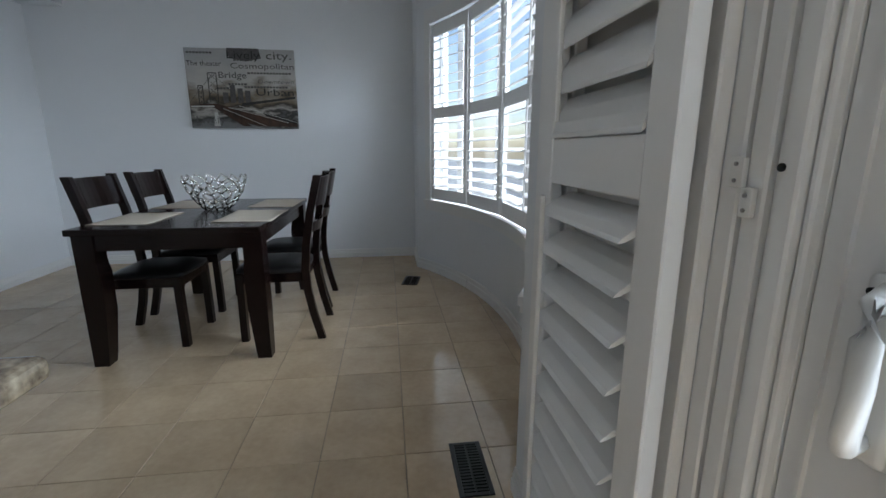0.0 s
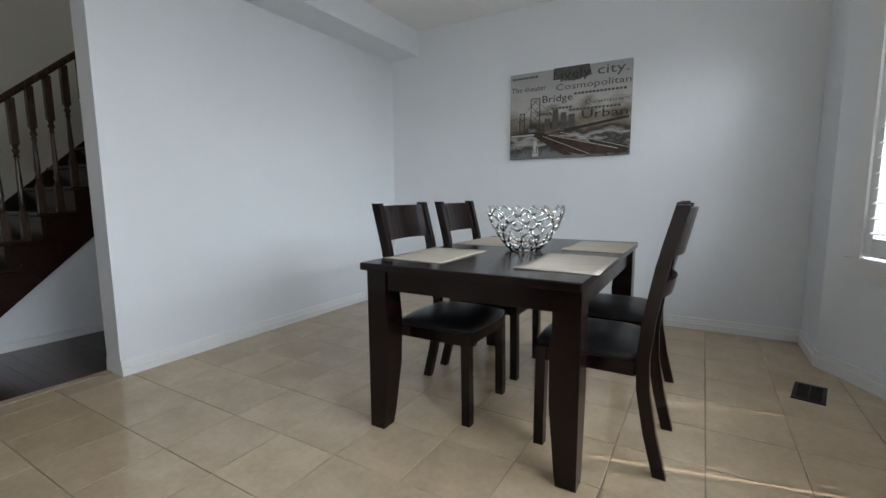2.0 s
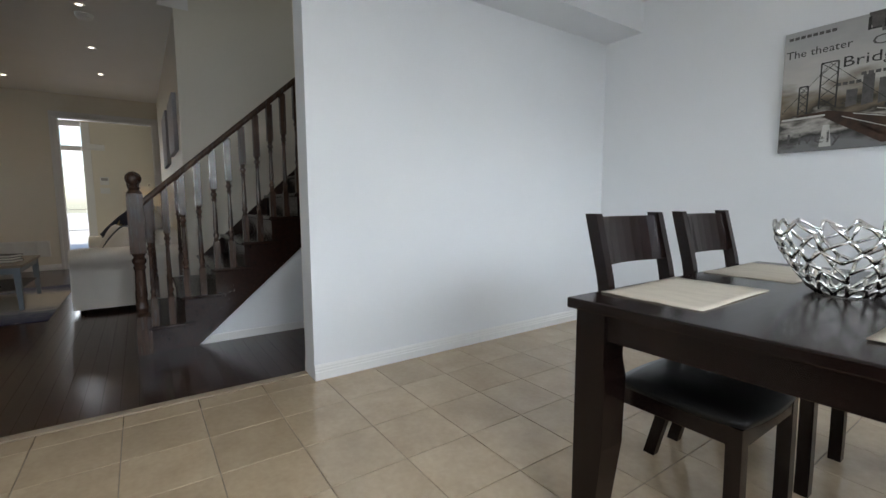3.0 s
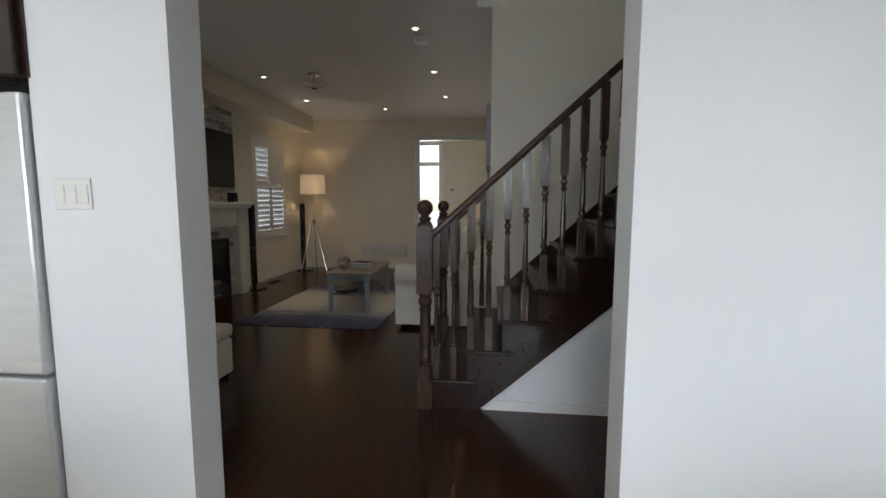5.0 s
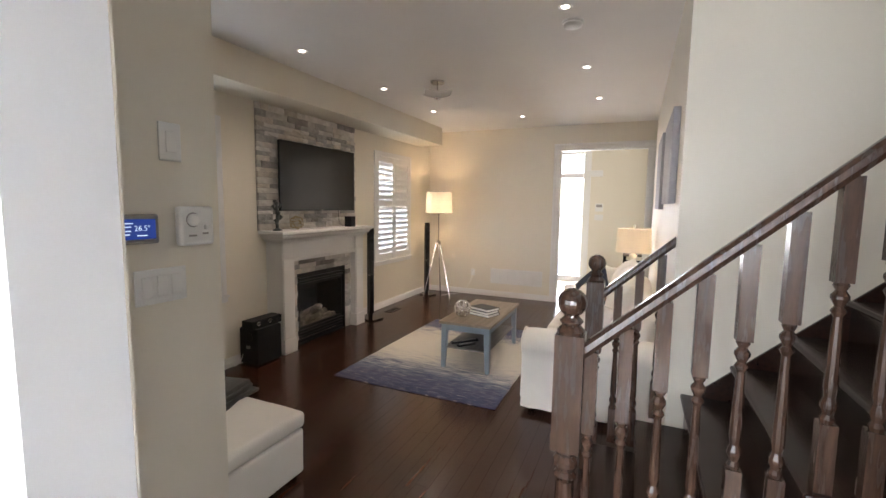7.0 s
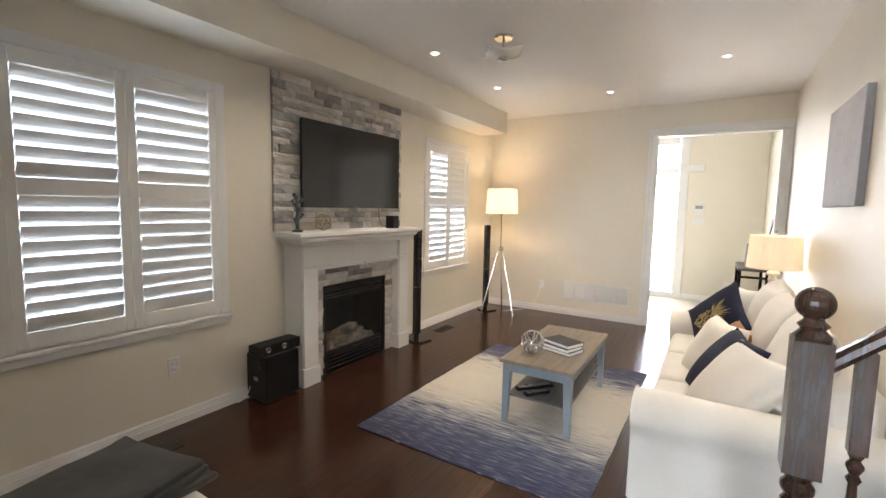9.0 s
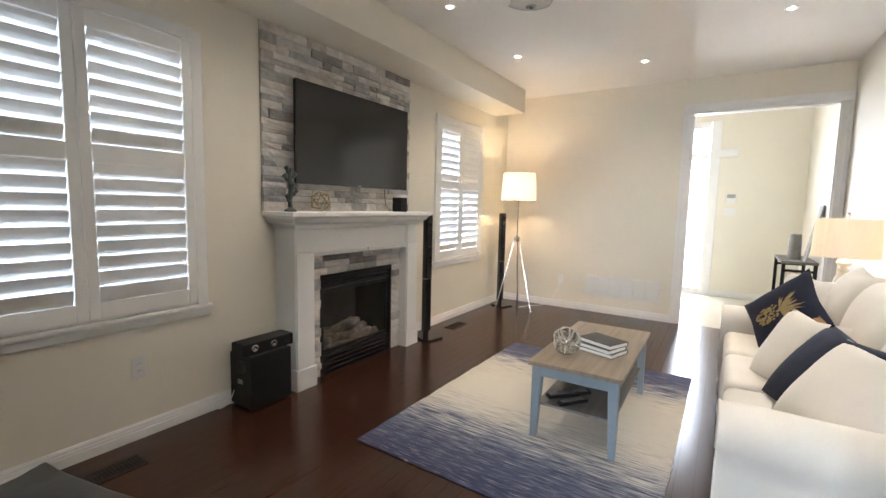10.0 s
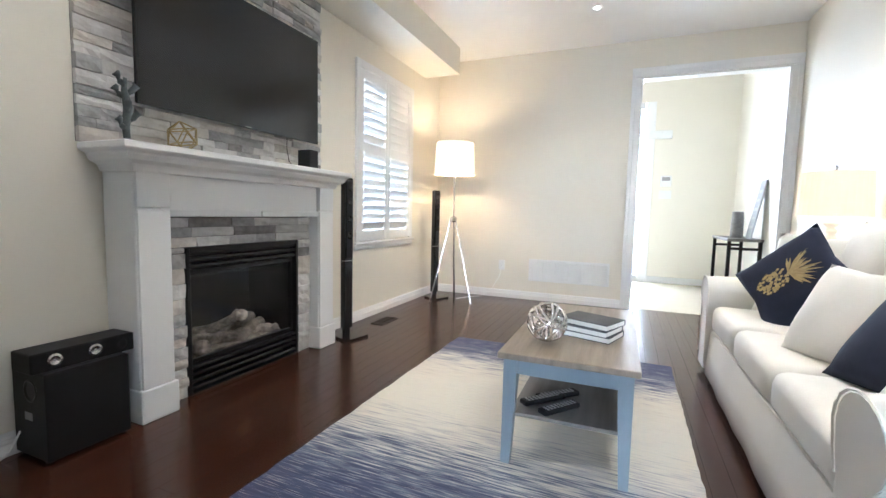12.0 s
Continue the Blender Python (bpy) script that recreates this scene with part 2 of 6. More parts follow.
DARK_PANE = mat("grey_far_glass", (0.34, 0.36, 0.38), (0.28, 0.30, 0.32), 0.08, bump=0.0)
FIRE_GLASS = glass("smoked_fireplace_glass", (0.88, 0.88, 0.88))
SHADE = shade_cloth("linen_lampshade", (0.85, 0.80, 0.70))
POT = glow("lit_downlight", (1.0, 0.90, 0.74), 3.0)
LCD = glow("lit_blue_display", (0.010, 0.035, 0.20), 0.12)
LCD_TEXT = glow("lit_display_digits", (0.7, 0.85, 1.0), 0.12)


def rug_material():
    m = bpy.data.materials.new("striped_blue_and_cream_rug")
    m.use_nodes = True
    n, lk = m.node_tree.nodes, m.node_tree.links
    b = n["Principled BSDF"]
    b.inputs["Roughness"].default_value = 0.95
    tc, sep = n.new("ShaderNodeTexCoord"), n.new("ShaderNodeSeparateXYZ")
    lk.new(tc.outputs["Object"], sep.inputs[0])
    mp, streak = n.new("ShaderNodeMapping"), n.new("ShaderNodeTexNoise")
    mp.inputs["Scale"].default_value = (115, 5.5, 1)
    streak.inputs["Scale"].default_value, streak.inputs["Detail"].default_value = 1.0, 3
    lk.new(tc.outputs["Object"], mp.inputs[0]), lk.new(mp.outputs[0], streak.inputs[0])
    wide = n.new("ShaderNodeTexNoise")
    mp2 = n.new("ShaderNodeMapping")
    mp2.inputs["Scale"].default_value = (9, 0.9, 1)
    wide.inputs["Scale"].default_value = 1.0
    lk.new(tc.outputs["Object"], mp2.inputs[0]), lk.new(mp2.outputs[0], wide.inputs[0])
    # distance along the rug, jittered weft by weft
    mr = n.new("ShaderNodeMapRange")
    mr.inputs[1].default_value, mr.inputs[2].default_value = 1.09, -1.09
    lk.new(sep.outputs[0], mr.inputs[0])
    j1, j2 = n.new("ShaderNodeMath"), n.new("ShaderNodeMath")
    j1.operation = j2.operation = "MULTIPLY_ADD"
    j1.inputs[1].default_value, j2.inputs[1].default_value = 0.62, 0.16
    lk.new(streak.outputs[0], j1.inputs[0]), lk.new(mr.outputs[0], j1.inputs[2])
    lk.new(wide.outputs[0], j2.inputs[0]), lk.new(j1.outputs[0], j2.inputs[2])
    ramp = n.new("ShaderNodeValToRGB")
    stops = ((0.36, (0.030, 0.036, 0.082)), (0.52, (0.055, 0.066, 0.125)), (0.60, (0.13, 0.15, 0.20)), (0.67, (0.40, 0.39, 0.38)), (0.78, (0.60, 0.56, 0.48)),
             (0.98, (0.59, 0.55, 0.47)), (1.12, (0.56, 0.51, 0.43)), (1.18, (0.32, 0.31, 0.33)), (1.25, (0.05, 0.058, 0.115)))
    e = ramp.color_ramp.elements
    while len(e) < len(stops):
        e.new(0.5)
    for k, (p, c) in enumerate(stops):
        e[k].position, e[k].color = p / 1.5, rgb(c)
    sc = n.new("ShaderNodeMath")
    sc.operation, sc.inputs[1].default_value = "DIVIDE", 1.5
    lk.new(j2.outputs[0], sc.inputs[0]), lk.new(sc.outputs[0], ramp.inputs[0])
    fleck, mp3, fr, mixc = n.new("ShaderNodeTexNoise"), n.new("ShaderNodeMapping"), n.new("ShaderNodeMapRange"), n.new("ShaderNodeMixRGB")
    mp3.inputs["Scale"].default_value = (220, 8, 1)
    fleck.inputs["Scale"].default_value, fleck.inputs["Detail"].default_value = 1.0, 2
    lk.new(tc.outputs["Object"], mp3.inputs[0]), lk.new(mp3.outputs[0], fleck.inputs[0])
    fr.inputs[1].default_value, fr.inputs[2].default_value, fr.inputs[4].default_value = 0.57, 0.68, 0.5
    lk.new(fleck.outputs[0], fr.inputs[0]), lk.new(fr.outputs[0], mixc.inputs[0]), lk.new(ramp.outputs[0], mixc.inputs[1])
    mixc.inputs[2].default_value = rgb((0.50, 0.49, 0.47))
    lk.new(mixc.outputs[0], b.inputs["Base Color"])
    bp = n.new("ShaderNodeBump")
    bp.inputs["Strength"].default_value, bp.inputs["Distance"].default_value = 0.7, 0.006
    lk.new(streak.outputs[0], bp.inputs["Height"]), lk.new(bp.outputs[0], b.inputs["Normal"])
    return m


RUG = rug_material()


def canvas_material():
    m = bpy.data.materials.new("printed_grey_and_sepia_canvas")
    m.use_nodes = True
    n, lk = m.node_tree.nodes, m.node_tree.links
    b = n["Principled BSDF"]
    b.inputs["Roughness"].default_value = 0.75
    tc, sep, wash, mr = n.new("ShaderNodeTexCoord"), n.new("ShaderNodeSeparateXYZ"), n.new("ShaderNodeTexNoise"), n.new("ShaderNodeMapRange")
    mp = n.new("ShaderNodeMapping")
    mp.inputs["Scale"].default_value = (2.2, 1, 5)
    lk.new(tc.outputs["Object"], mp.inputs[0]), lk.new(mp.outputs[0], wash.inputs[0]), lk.new(tc.outputs["Object"], sep.inputs[0])
    wash.inputs["Scale"].default_value, wash.inputs["Detail"].default_value = 1.9, 8
    mr.inputs[1].default_value, mr.inputs[2].default_value, mr.inputs[3].default_value, mr.inputs[4].default_value = 0.0, 0.76, -0.36, 0.60
    lk.new(sep.outputs[2], mr.inputs[0])
    add = n.new("ShaderNodeMath")
    add.operation, add.inputs[1].default_value = "MULTIPLY_ADD", 0.75
    lk.new(wash.outputs[0], add.inputs[0]), lk.new(mr.outputs[0], add.inputs[2])
    ramp = n.new("ShaderNodeValToRGB")
    e = ramp.color_ramp.elements
    stops = ((0.02, (0.16, 0.16, 0.16)), (0.14, (0.03, 0.028, 0.025)), (0.22, (0.36, 0.34, 0.31)), (0.30, (0.035, 0.028, 0.02)), (0.40, (0.16, 0.125, 0.085)),
             (0.48, (0.24, 0.215, 0.18)), (0.60, (0.46, 0.44, 0.41)), (0.92, (0.36, 0.355, 0.35)))
    while len(e) < len(stops):
        e.new(0.5)
    for k, (p, c) in enumerate(stops):
        e[k].position, e[k].color = p, rgb(c)
    lk.new(add.outputs[0], ramp.inputs[0]), lk.new(ramp.outputs[0], b.inputs["Base Color"])
    return m


CANVAS = canvas_material()
INK = mat("dark_printed_ink", (0.010, 0.010, 0.010), (0.04, 0.038, 0.036), 0.75, scale=30, fine=120, bump=0.0)
GREY_INK = mat("faded_grey_ink", (0.055, 0.052, 0.05), (0.11, 0.105, 0.10), 0.75, scale=30, fine=120, bump=0.0)
RUST_INK = mat("rust_brown_ink", (0.07, 0.032, 0.016), (0.02, 0.012, 0.009), 0.75, scale=20, fine=120, bump=0.0)
PALE_INK = mat("pale_printed_ink", (0.50, 0.49, 0.46), (0.42, 0.41, 0.38), 0.75, scale=20, fine=120, bump=0.0)


# ---- building helpers ----
def mesh_of(name, bm, material, smooth=False):
    me = bpy.data.meshes.new(name)
    bmesh.ops.recalc_face_normals(bm, faces=bm.faces)
    bm.to_mesh(me)
    bm.free()
    me.materials.append(material)
    if smooth:
        for p in me.polygons:
            p.use_smooth = True
    return me


def thing(name, at, label, category, group="", kind="", turn=0.0):
    ob = new(name)
    ob.empty_display_size = 0.1
    ob.matrix_basis = pose(at[0], at[1], at[2], 0, 0, turn)
    return tagged(ob, label, category, group, kind)


def part(name, bm, material, parent, label="", smooth=False):
    ob = new(name, bm if isinstance(bm, bpy.types.Mesh) else mesh_of(name, bm, material, smooth))
    ob.parent = parent
    if label:
        ob["label"] = label
    return ob


def solo(name, bm, material, at, label, category, kind="", group="", smooth=False):
    ob = new(name, mesh_of(name, bm, material, smooth))
    ob.matrix_basis = pose(*at)
    return tagged(ob, label, category, group, kind)


def box(bm, x0, x1, y0, y1, z0, z1, bevel=0.0, seg=1, m=None):
    v = [bm.verts.new((x, y, z)) for x in (x0, x1) for y in (y0, y1) for z in (z0, z1)]
    fs = [bm.faces.new([v[i] for i in q]) for q in ((0, 1, 3, 2), (4, 6, 7, 5), (0, 4, 5, 1), (2, 3, 7, 6), (0, 2, 6, 4), (1, 5, 7, 3))]
    if bevel:
        es = list({e for f in fs for e in f.edges})
        r = bmesh.ops.bevel(bm, geom=es, offset=bevel, segments=seg, affect="EDGES", profile=0.5)
        v = list({w for f in r["faces"] for w in f.verts} | {w for w in v if w.is_valid})
    if m is not None:
        bmesh.ops.transform(bm, matrix=m, verts=v)
    return bm


def B(x0, x1, y0, y1, z0, z1, bevel=0.0, seg=1, m=None):
    return box(bmesh.new(), x0, x1, y0, y1, z0, z1, bevel, seg, m)


def lathe(bm, profile, seg=16, centre=(0, 0), cap=True):
    """profile: (radius, z) from the bottom up."""
    rings = []
    for r, z in profile:
        rings.append([bm.verts.new((centre[0] + r * math.cos(2 * math.pi * k / seg), centre[1] + r * math.sin(2 * math.pi * k / seg), z)) for k in range(seg)])
    for a, b in zip(rings, rings[1:]):
        for k in range(seg):
            bm.faces.new((a[k], a[(k + 1) % seg], b[(k + 1) % seg], b[k]))
    if cap:
        bm.faces.new(rings[0][::-1])
        bm.faces.new(rings[-1])
    return bm


def tube(bm, pts, r, seg=6, close=False):
    """A round bar along pts; r is one radius or one for each point."""
    pts = [Vector(p) for p in pts]
    rs = r if isinstance(r, (list, tuple)) else [r] * len(pts)
    rings = []
    for k, p in enumerate(pts):
        a, b = pts[max(k - 1, 0)], pts[min(k + 1, len(pts) - 1)]
        if close:
            a, b = pts[k - 1], pts[(k + 1) % len(pts)]
        d = (b - a).normalized()
        u = d.cross(Vector((0, 0, 1)) if abs(d.z) < 0.9 else Vector((1, 0, 0))).normalized()
        w = d.cross(u)
        rings.append([bm.verts.new(p + rs[k] * (math.cos(2 * math.pi * i / seg) * u + math.sin(2 * math.pi * i / seg) * w)) for i in range(seg)])
    pairs = list(zip(rings, rings[1:])) + ([(rings[-1], rings[0])] if close else [])
    for a, b in pairs:
        for i in range(seg):
            bm.faces.new((a[i], a[(i + 1) % seg], b[(i + 1) % seg], b[i]))
    if not close:
        bm.faces.new(rings[0][::-1])
        bm.faces.new(rings[-1])
    return bm


def prism(bm, poly, axis, a0, a1):
    """Extrudes a polygon of two coordinates along an axis."""
    def at(p, a):
        return {"x": (a, p[0], p[1]), "y": (p[0], a, p[1]), "z": (p[0], p[1], a)}[axis]
    lo, hi = [bm.verts.new(at(p, a0)) for p in poly], [bm.verts.new(at(p, a1)) for p in poly]
    bm.faces.new(lo[::-1])
    bm.faces.new(hi)
    for k in range(len(poly)):
        q = (k + 1) % len(poly)
        bm.faces.new((lo[k], lo[q], hi[q], hi[k]))
    return bm


def wall(name, axis, a0, a1, t0, t1, z0, z1, material, holes=(), label="", category="wall"):
    """A wall along an axis from a0 to a1, t0 to t1 thick, with rectangular openings (a0, a1, z0, z1)."""
    bm = bmesh.new()
    aa = sorted({a0, a1, *[h[0] for h in holes], *[h[1] for h in holes]})
    zz = sorted({z0, z1, *[h[2] for h in holes], *[h[3] for h in holes]})
    solid = {(i, k) for i in range(len(aa) - 1) for k in range(len(zz) - 1)
             if not any(h[0] <= aa[i] and aa[i + 1] <= h[1] and h[2] <= zz[k] and zz[k + 1] <= h[3] for h in holes)}
    vs = {}

    def v(i, k, s):
        if (i, k, s) not in vs:
            t = t1 if s else t0
            vs[i, k, s] = bm.verts.new((aa[i], t, zz[k]) if axis == "x" else (t, aa[i], zz[k]))
        return vs[i, k, s]
    for i, k in solid:
        for s in (0, 1):
            bm.faces.new((v(i, k, s), v(i + 1, k, s), v(i + 1, k + 1, s), v(i, k + 1, s)))
        for di, dk, p, q in ((-1, 0, (i, k), (i, k + 1)), (1, 0, (i + 1, k), (i + 1, k + 1)), (0, -1, (i, k), (i + 1, k)), (0, 1, (i, k + 1), (i + 1, k + 1))):
            if (i + di, k + dk) not in solid:
                bm.faces.new((v(*p, 0), v(*q, 0), v(*q, 1), v(*p, 1)))
    return solo(name, bm, material, (0, 0, 0), label, category, "structure")


def baseboard(name, axis, a0, a1, t, out, material, h=0.092):
    """Skirting whose back lies on the plane t and which stands out towards out (+1 or -1)."""
    d = out
    poly = [(t, 0.0), (t + 0.016 * d, 0.0), (t + 0.016 * d, h * 0.52), (t + 0.012 * d, h * 0.56), (t + 0.012 * d, h * 0.70), (t + 0.009 * d, h * 0.73), (t + 0.009 * d, h * 0.86), (t + 0.004 * d, h), (t, h)]
    bm = bmesh.new()
    prism(bm, poly, "y" if axis == "y" else "x", a0, a1)
    return solo(name, bm, material, (0, 0, 0), "white profiled baseboard along the wall", "baseboard", "structure")


# ---- plan ----
XW, XH, YN = -3.07, -3.235, 4.95           # dining west wall, its hall face, north wall
OP0, OP1, OPZ = 0.722, 2.235, 2.45          # opening between dining room and hall
CX, CY, CR = -1.912, 2.812, 2.907           # centre and radius of the bow
YF, XL, YL = -1.835, -9.86, 1.79           # fireplace wall, living west wall, living north wall
CD, CL, CE = 2.69, 2.797, 5.2                # ceilings
XD = 0.612                                  # inner face of the patio door wall


def bow(y):
    return CX + math.sqrt(CR * CR - (y - CY) ** 2)


def arc_slab(bm, r0, r1, d0, d1, z0, z1, n=14):
    """A curved block on the bow between two angles in degrees."""
    rows = []
    for k in range(n + 1):
        a = radians(d0 + (d1 - d0) * k / n)
        c, s = math.cos(a), math.sin(a)
        rows.append([bm.verts.new((CX + r * c, CY + r * s, z)) for r, z in ((r0, z0), (r1, z0), (r1, z1), (r0, z1))])
    for p, q in zip(rows, rows[1:]):
        for i in range(4):
            j = (i + 1) % 4
            bm.faces.new((p[i], p[j], q[j], q[i]))
    bm.faces.new(rows[0])
    bm.faces.new(rows[-1][::-1])
    return bm


A_END, A_WIN1, A_WIN0, A_START = -29.0, -26.6, 30.2, 34.3
SILL, HEAD = 0.675, 2.27

# walls of the dining room and kitchen
wall("wall_west_dining", "y", 0.19, YN, XH, XW, 0, CD, WHITE_WALL, [(OP0, OP1, 0, OPZ)], "cool white painted wall with a wide cased opening")
wall("wall_hall_skin", "y", 0.25, YN, XH - 0.006, XH - 0.001, 0, CL, CREAM_WALL, [(OP0, OP1, 0, OPZ)], "cream painted hall side of the partition wall")
wall("wall_north_dining", "x", XW, 0.75, YN, YN + 0.15, 0, CD, WHITE_WALL, (), "cool white painted wall behind the dining table")
bm = bmesh.new()
ys = CY + CR * math.sin(radians(A_START))
xs0 = CX + CR * math.cos(radians(A_START))
box(bm, xs0, xs0 + 0.22, ys, YN, 0, CD)
arc_slab(bm, CR, CR + 0.2, A_END, A_START, 0, SILL, 26)
arc_slab(bm, CR, CR + 0.2, A_END, A_START, HEAD, CD, 26)
arc_slab(bm, CR, CR + 0.2, A_WIN0, A_START, SILL, HEAD, 3)
arc_slab(bm, CR, CR + 0.2, A_END, A_WIN1, SILL, HEAD, 2)
solo("wall_bow", bm, WHITE_WALL, (0, 0, 0), "cool white painted curved wall under a bow window", "wall", "structure")
YB = CY + CR * math.sin(radians(A_END))
wall("wall_east_door", "y", -3.0, YB, XD, XD + 0.16, 0, CD, WHITE_WALL, [(-2.0, 0.634, 0.0, 2.12)], "cool white painted wall around a patio door")
wall("wall_return", "x", XD + 0.16, bow(YB) + 0.2, YB - 0.12, YB, 0, CD, WHITE_WALL, (), "short white return beside the bow window")
wall("wall_south_kitchen", "x", -4.0, XD + 0.16, -3.15, -3.0, 0, CD, WHITE_WALL, (), "white painted kitchen wall")
wall("wall_west_kitchen", "y", -3.0, 0.188, -3.754, -3.70, 0, CD, WHITE_WALL, (), "white painted kitchen wall behind the fridge")
# hall, living room, stairs
wall("wall_thermostat", "x", -3.825, XH - 0.006, 0.19, 0.25, 0, CL, CREAM_WALL, (), "cream painted short wall with thermostat and switches")
wall("wall_east_living", "y", YF, 0.19, -3.825, -3.755, 0, CL, CREAM_WALL, (), "cream painted wall behind the ottoman")
W1 = (-5.50, -4.40, 0.70, 2.245)
W2 = (-9.07, -8.10, 0.715, 2.245)
wall("wall_south_living", "x", XL, -3.755, YF - 0.2, YF, 0, CL, CREAM_WALL, [W1, W2, (-7.14, -6.34, 0.05, 0.78)], "cream painted wall with fireplace and two windows")
wall("wall_west_living", "y", YF - 0.2, YL + 0.12, XL - 0.12, XL, 0, CL, CREAM_WALL, [(0.44, 1.70, 0, 2.42)], "cream painted wall with a cased opening to the entry")
wall("wall_north_living", "x", XL, -5.304, YL, YL + 0.12, 0, CL, CREAM_WALL, (), "cream painted wall behind the sofa")
wall("wall_stairs", "y", YL + 0.12, YN, -5.424, -5.304, 0, 5.4, CREAM_WALL, (), "cream painted wall beside the stairs")
wall("wall_stairs_corner", "y", YL - 0.22, YL + 0.12, -5.424, -5.304, CL + 0.2, 5.4, CREAM_WALL, (), "cream painted end of the stair wall")
wall("wall_north_hall", "x", -5.424, XH, YN, YN + 0.15, 0, 5.4, CREAM_WALL, (), "cream painted wall at the head of the hall")
wall("wall_stairwell_south", "x", -5.304, -4.2, YL - 0.22, YL - 0.12, CL + 0.2, 5.4, CREAM_WALL, (), "cream painted stairwell wall above the ceiling")
wall("wall_stairwell_east", "y", YL - 0.12, YN, -4.2, -4.1, CL + 0.2, 5.4, CREAM_WALL, (), "cream painted stairwell wall above the hall")
# entry
wall("wall_west_entry", "y", -1.2, 3.0, -12.3, -12.15, 0, CE, CREAM_WALL, [(-0.05, 0.59, 0.06, 2.70)], "cream painted entry wall with a tall glazed sidelight")
wall("wall_south_entry", "x", -12.15, XL - 0.12, -1.2, -1.08, 0, CE, CREAM_WALL, (), "cream painted entry wall")
wall("wall_north_entry", "x", -12.15, XL - 0.12, 1.76, 1.88, 0, CE, CREAM_WALL, (), "cream painted entry wall behind the console")


def ceiling(name, x0, x1, y0, y1, z, label):
    solo(name, B(x0, x1, y0, y1, z, z + 0.2), CEILING, (0, 0, 0), label, "ceiling", "structure")


ceiling("ceiling_dining", XH, 1.5, -3.15, YN + 0.15, CD, "flat white dining room ceiling")
ceiling("ceiling_living", XL, -5.304, YF - 0.2, YL + 0.12, CL, "flat white living room ceiling with downlights")
ceiling("ceiling_landing", -5.304, XH, YF - 0.2, YL - 0.12, CL, "flat white ceiling in front of the stairs")
ceiling("ceiling_hall", -4.2, XH, YL - 0.12, YN, CL, "flat white hall ceiling")
wall("wall_entry_upper", "y", -1.2, 3.0, XL - 0.12, XL, CL + 0.2, CE, CREAM_WALL, (), "cream painted upper wall of the tall entry")
ceiling("ceiling_entry", -12.3, XL, -1.2, 3.0, CE, "flat white entry ceiling")
ceiling("ceiling_stairwell", -5.424, -4.1, YL - 0.3, YN, 5.4, "flat white stairwell ceiling")
ceiling("ceiling_fridge_alcove", -3.95, XH, -3.0, 0.19, CD, "white ceiling over the fridge alcove")
solo("bulkhead_dining", B(XW, -2.725, -0.3, YN, 2.45, CD), WHITE_WALL, (0, 0, 0), "white boxed bulkhead under the ceiling", "bulkhead", "structure")
solo("bulkhead_living", B(-9.45, -3.825, YF, -1.42, 2.515, CL), CREAM_WALL, (0, 0, 0), "cream boxed bulkhead above the fireplace wall", "bulkhead", "structure")

# floors: sub-floor with grout, tiles laid last
solo("floor_dining", B(XW, 1.4, -3.0, YN, -0.10, -0.004), GROUT, (0, 0, 0), "beige ceramic tile floor with thin grey grout", "floor", "structure")
solo("floor_alcove", B(-3.95, XW, -3.0, 0.19, -0.10, -0.004), GROUT, (0, 0, 0), "tiled floor under the fridge", "floor", "structure")
solo("floor_entry", B(-12.3, XL - 0.06, -1.2, 1.88, -0.10, 0.0), ENTRY_TILE, (0, 0, 0), "pale glossy tile floor in the entry", "floor", "structure")
floor_living = thing("floor_living", (0, 0, 0), "dark glossy hardwood plank floor", "floor", kind="structure")
part("subfloor", B(XL - 0.06, XH - 0.002, YF - 0.2, YN, -0.10, -0.012), HARDWOOD, floor_living)
bm = bmesh.new()
rng = random.Random(5)
y, row = YF - 0.1, 0
while y < YN:
    x = XL - 0.06
    x1 = XH - 0.006
    x -= rng.uniform(0, 1.1)
    while x < x1:
        ln = rng.uniform(0.6, 1.5)
        lo, hi = max(x, XL - 0.06), min(x + ln, x1)
        if hi - lo > 0.02 and not (y > YL and hi < -5.6):
            dims = (lo + 0.0006, hi - 0.0006, y + 0.0006, min(y + 0.0824, YN) - 0.0006, -0.012, 0.0)
            if y < 1.55:
                part("plank", B(*dims), HARDWOOD, floor_living)
            else:
                box(bm, *dims)
        x += ln
    y += 0.0826
planks = part("planks", bm, HARDWOOD_FAR, floor_living, "narrow dark hardwood planks")
planks["kind"] = "stuff"
solo("threshold_strip", B(XH - 0.008, XH + 0.05, OP0, OP1, -0.002, 0.008, 0.003), mat("oak_threshold", (0.42, 0.33, 0.23), (0.33, 0.25, 0.17), 0.35, stretch=(8, 1, 1), scale=8), (0, 0, 0), "pale oak threshold strip between tile and hardwood", "threshold", "structure")

# baseboards
baseboard("baseboard_dining_west", "y", OP1, YN, XW, 1, TRIM)
baseboard("baseboard_pillar", "y", 0.19, OP0, XW, 1, TRIM)
baseboard("baseboard_dining_north", "x", XW + 0.016, xs0, YN, -1, TRIM)
bm = bmesh.new()
arc_slab(bm, CR - 0.016, CR, A_END, A_START, 0, 0.065, 26)
arc_slab(bm, CR - 0.010, CR, A_END, A_START, 0.065, 0.10, 26)
box(bm, xs0 - 0.016, xs0, ys, YN - 0.016, 0, 0.065)
box(bm, xs0 - 0.010, xs0, ys, YN - 0.010, 0.065, 0.10)
solo("baseboard_bow", bm, TRIM, (0, 0, 0), "white profiled baseboard bent round the bow wall", "baseboard", "structure")
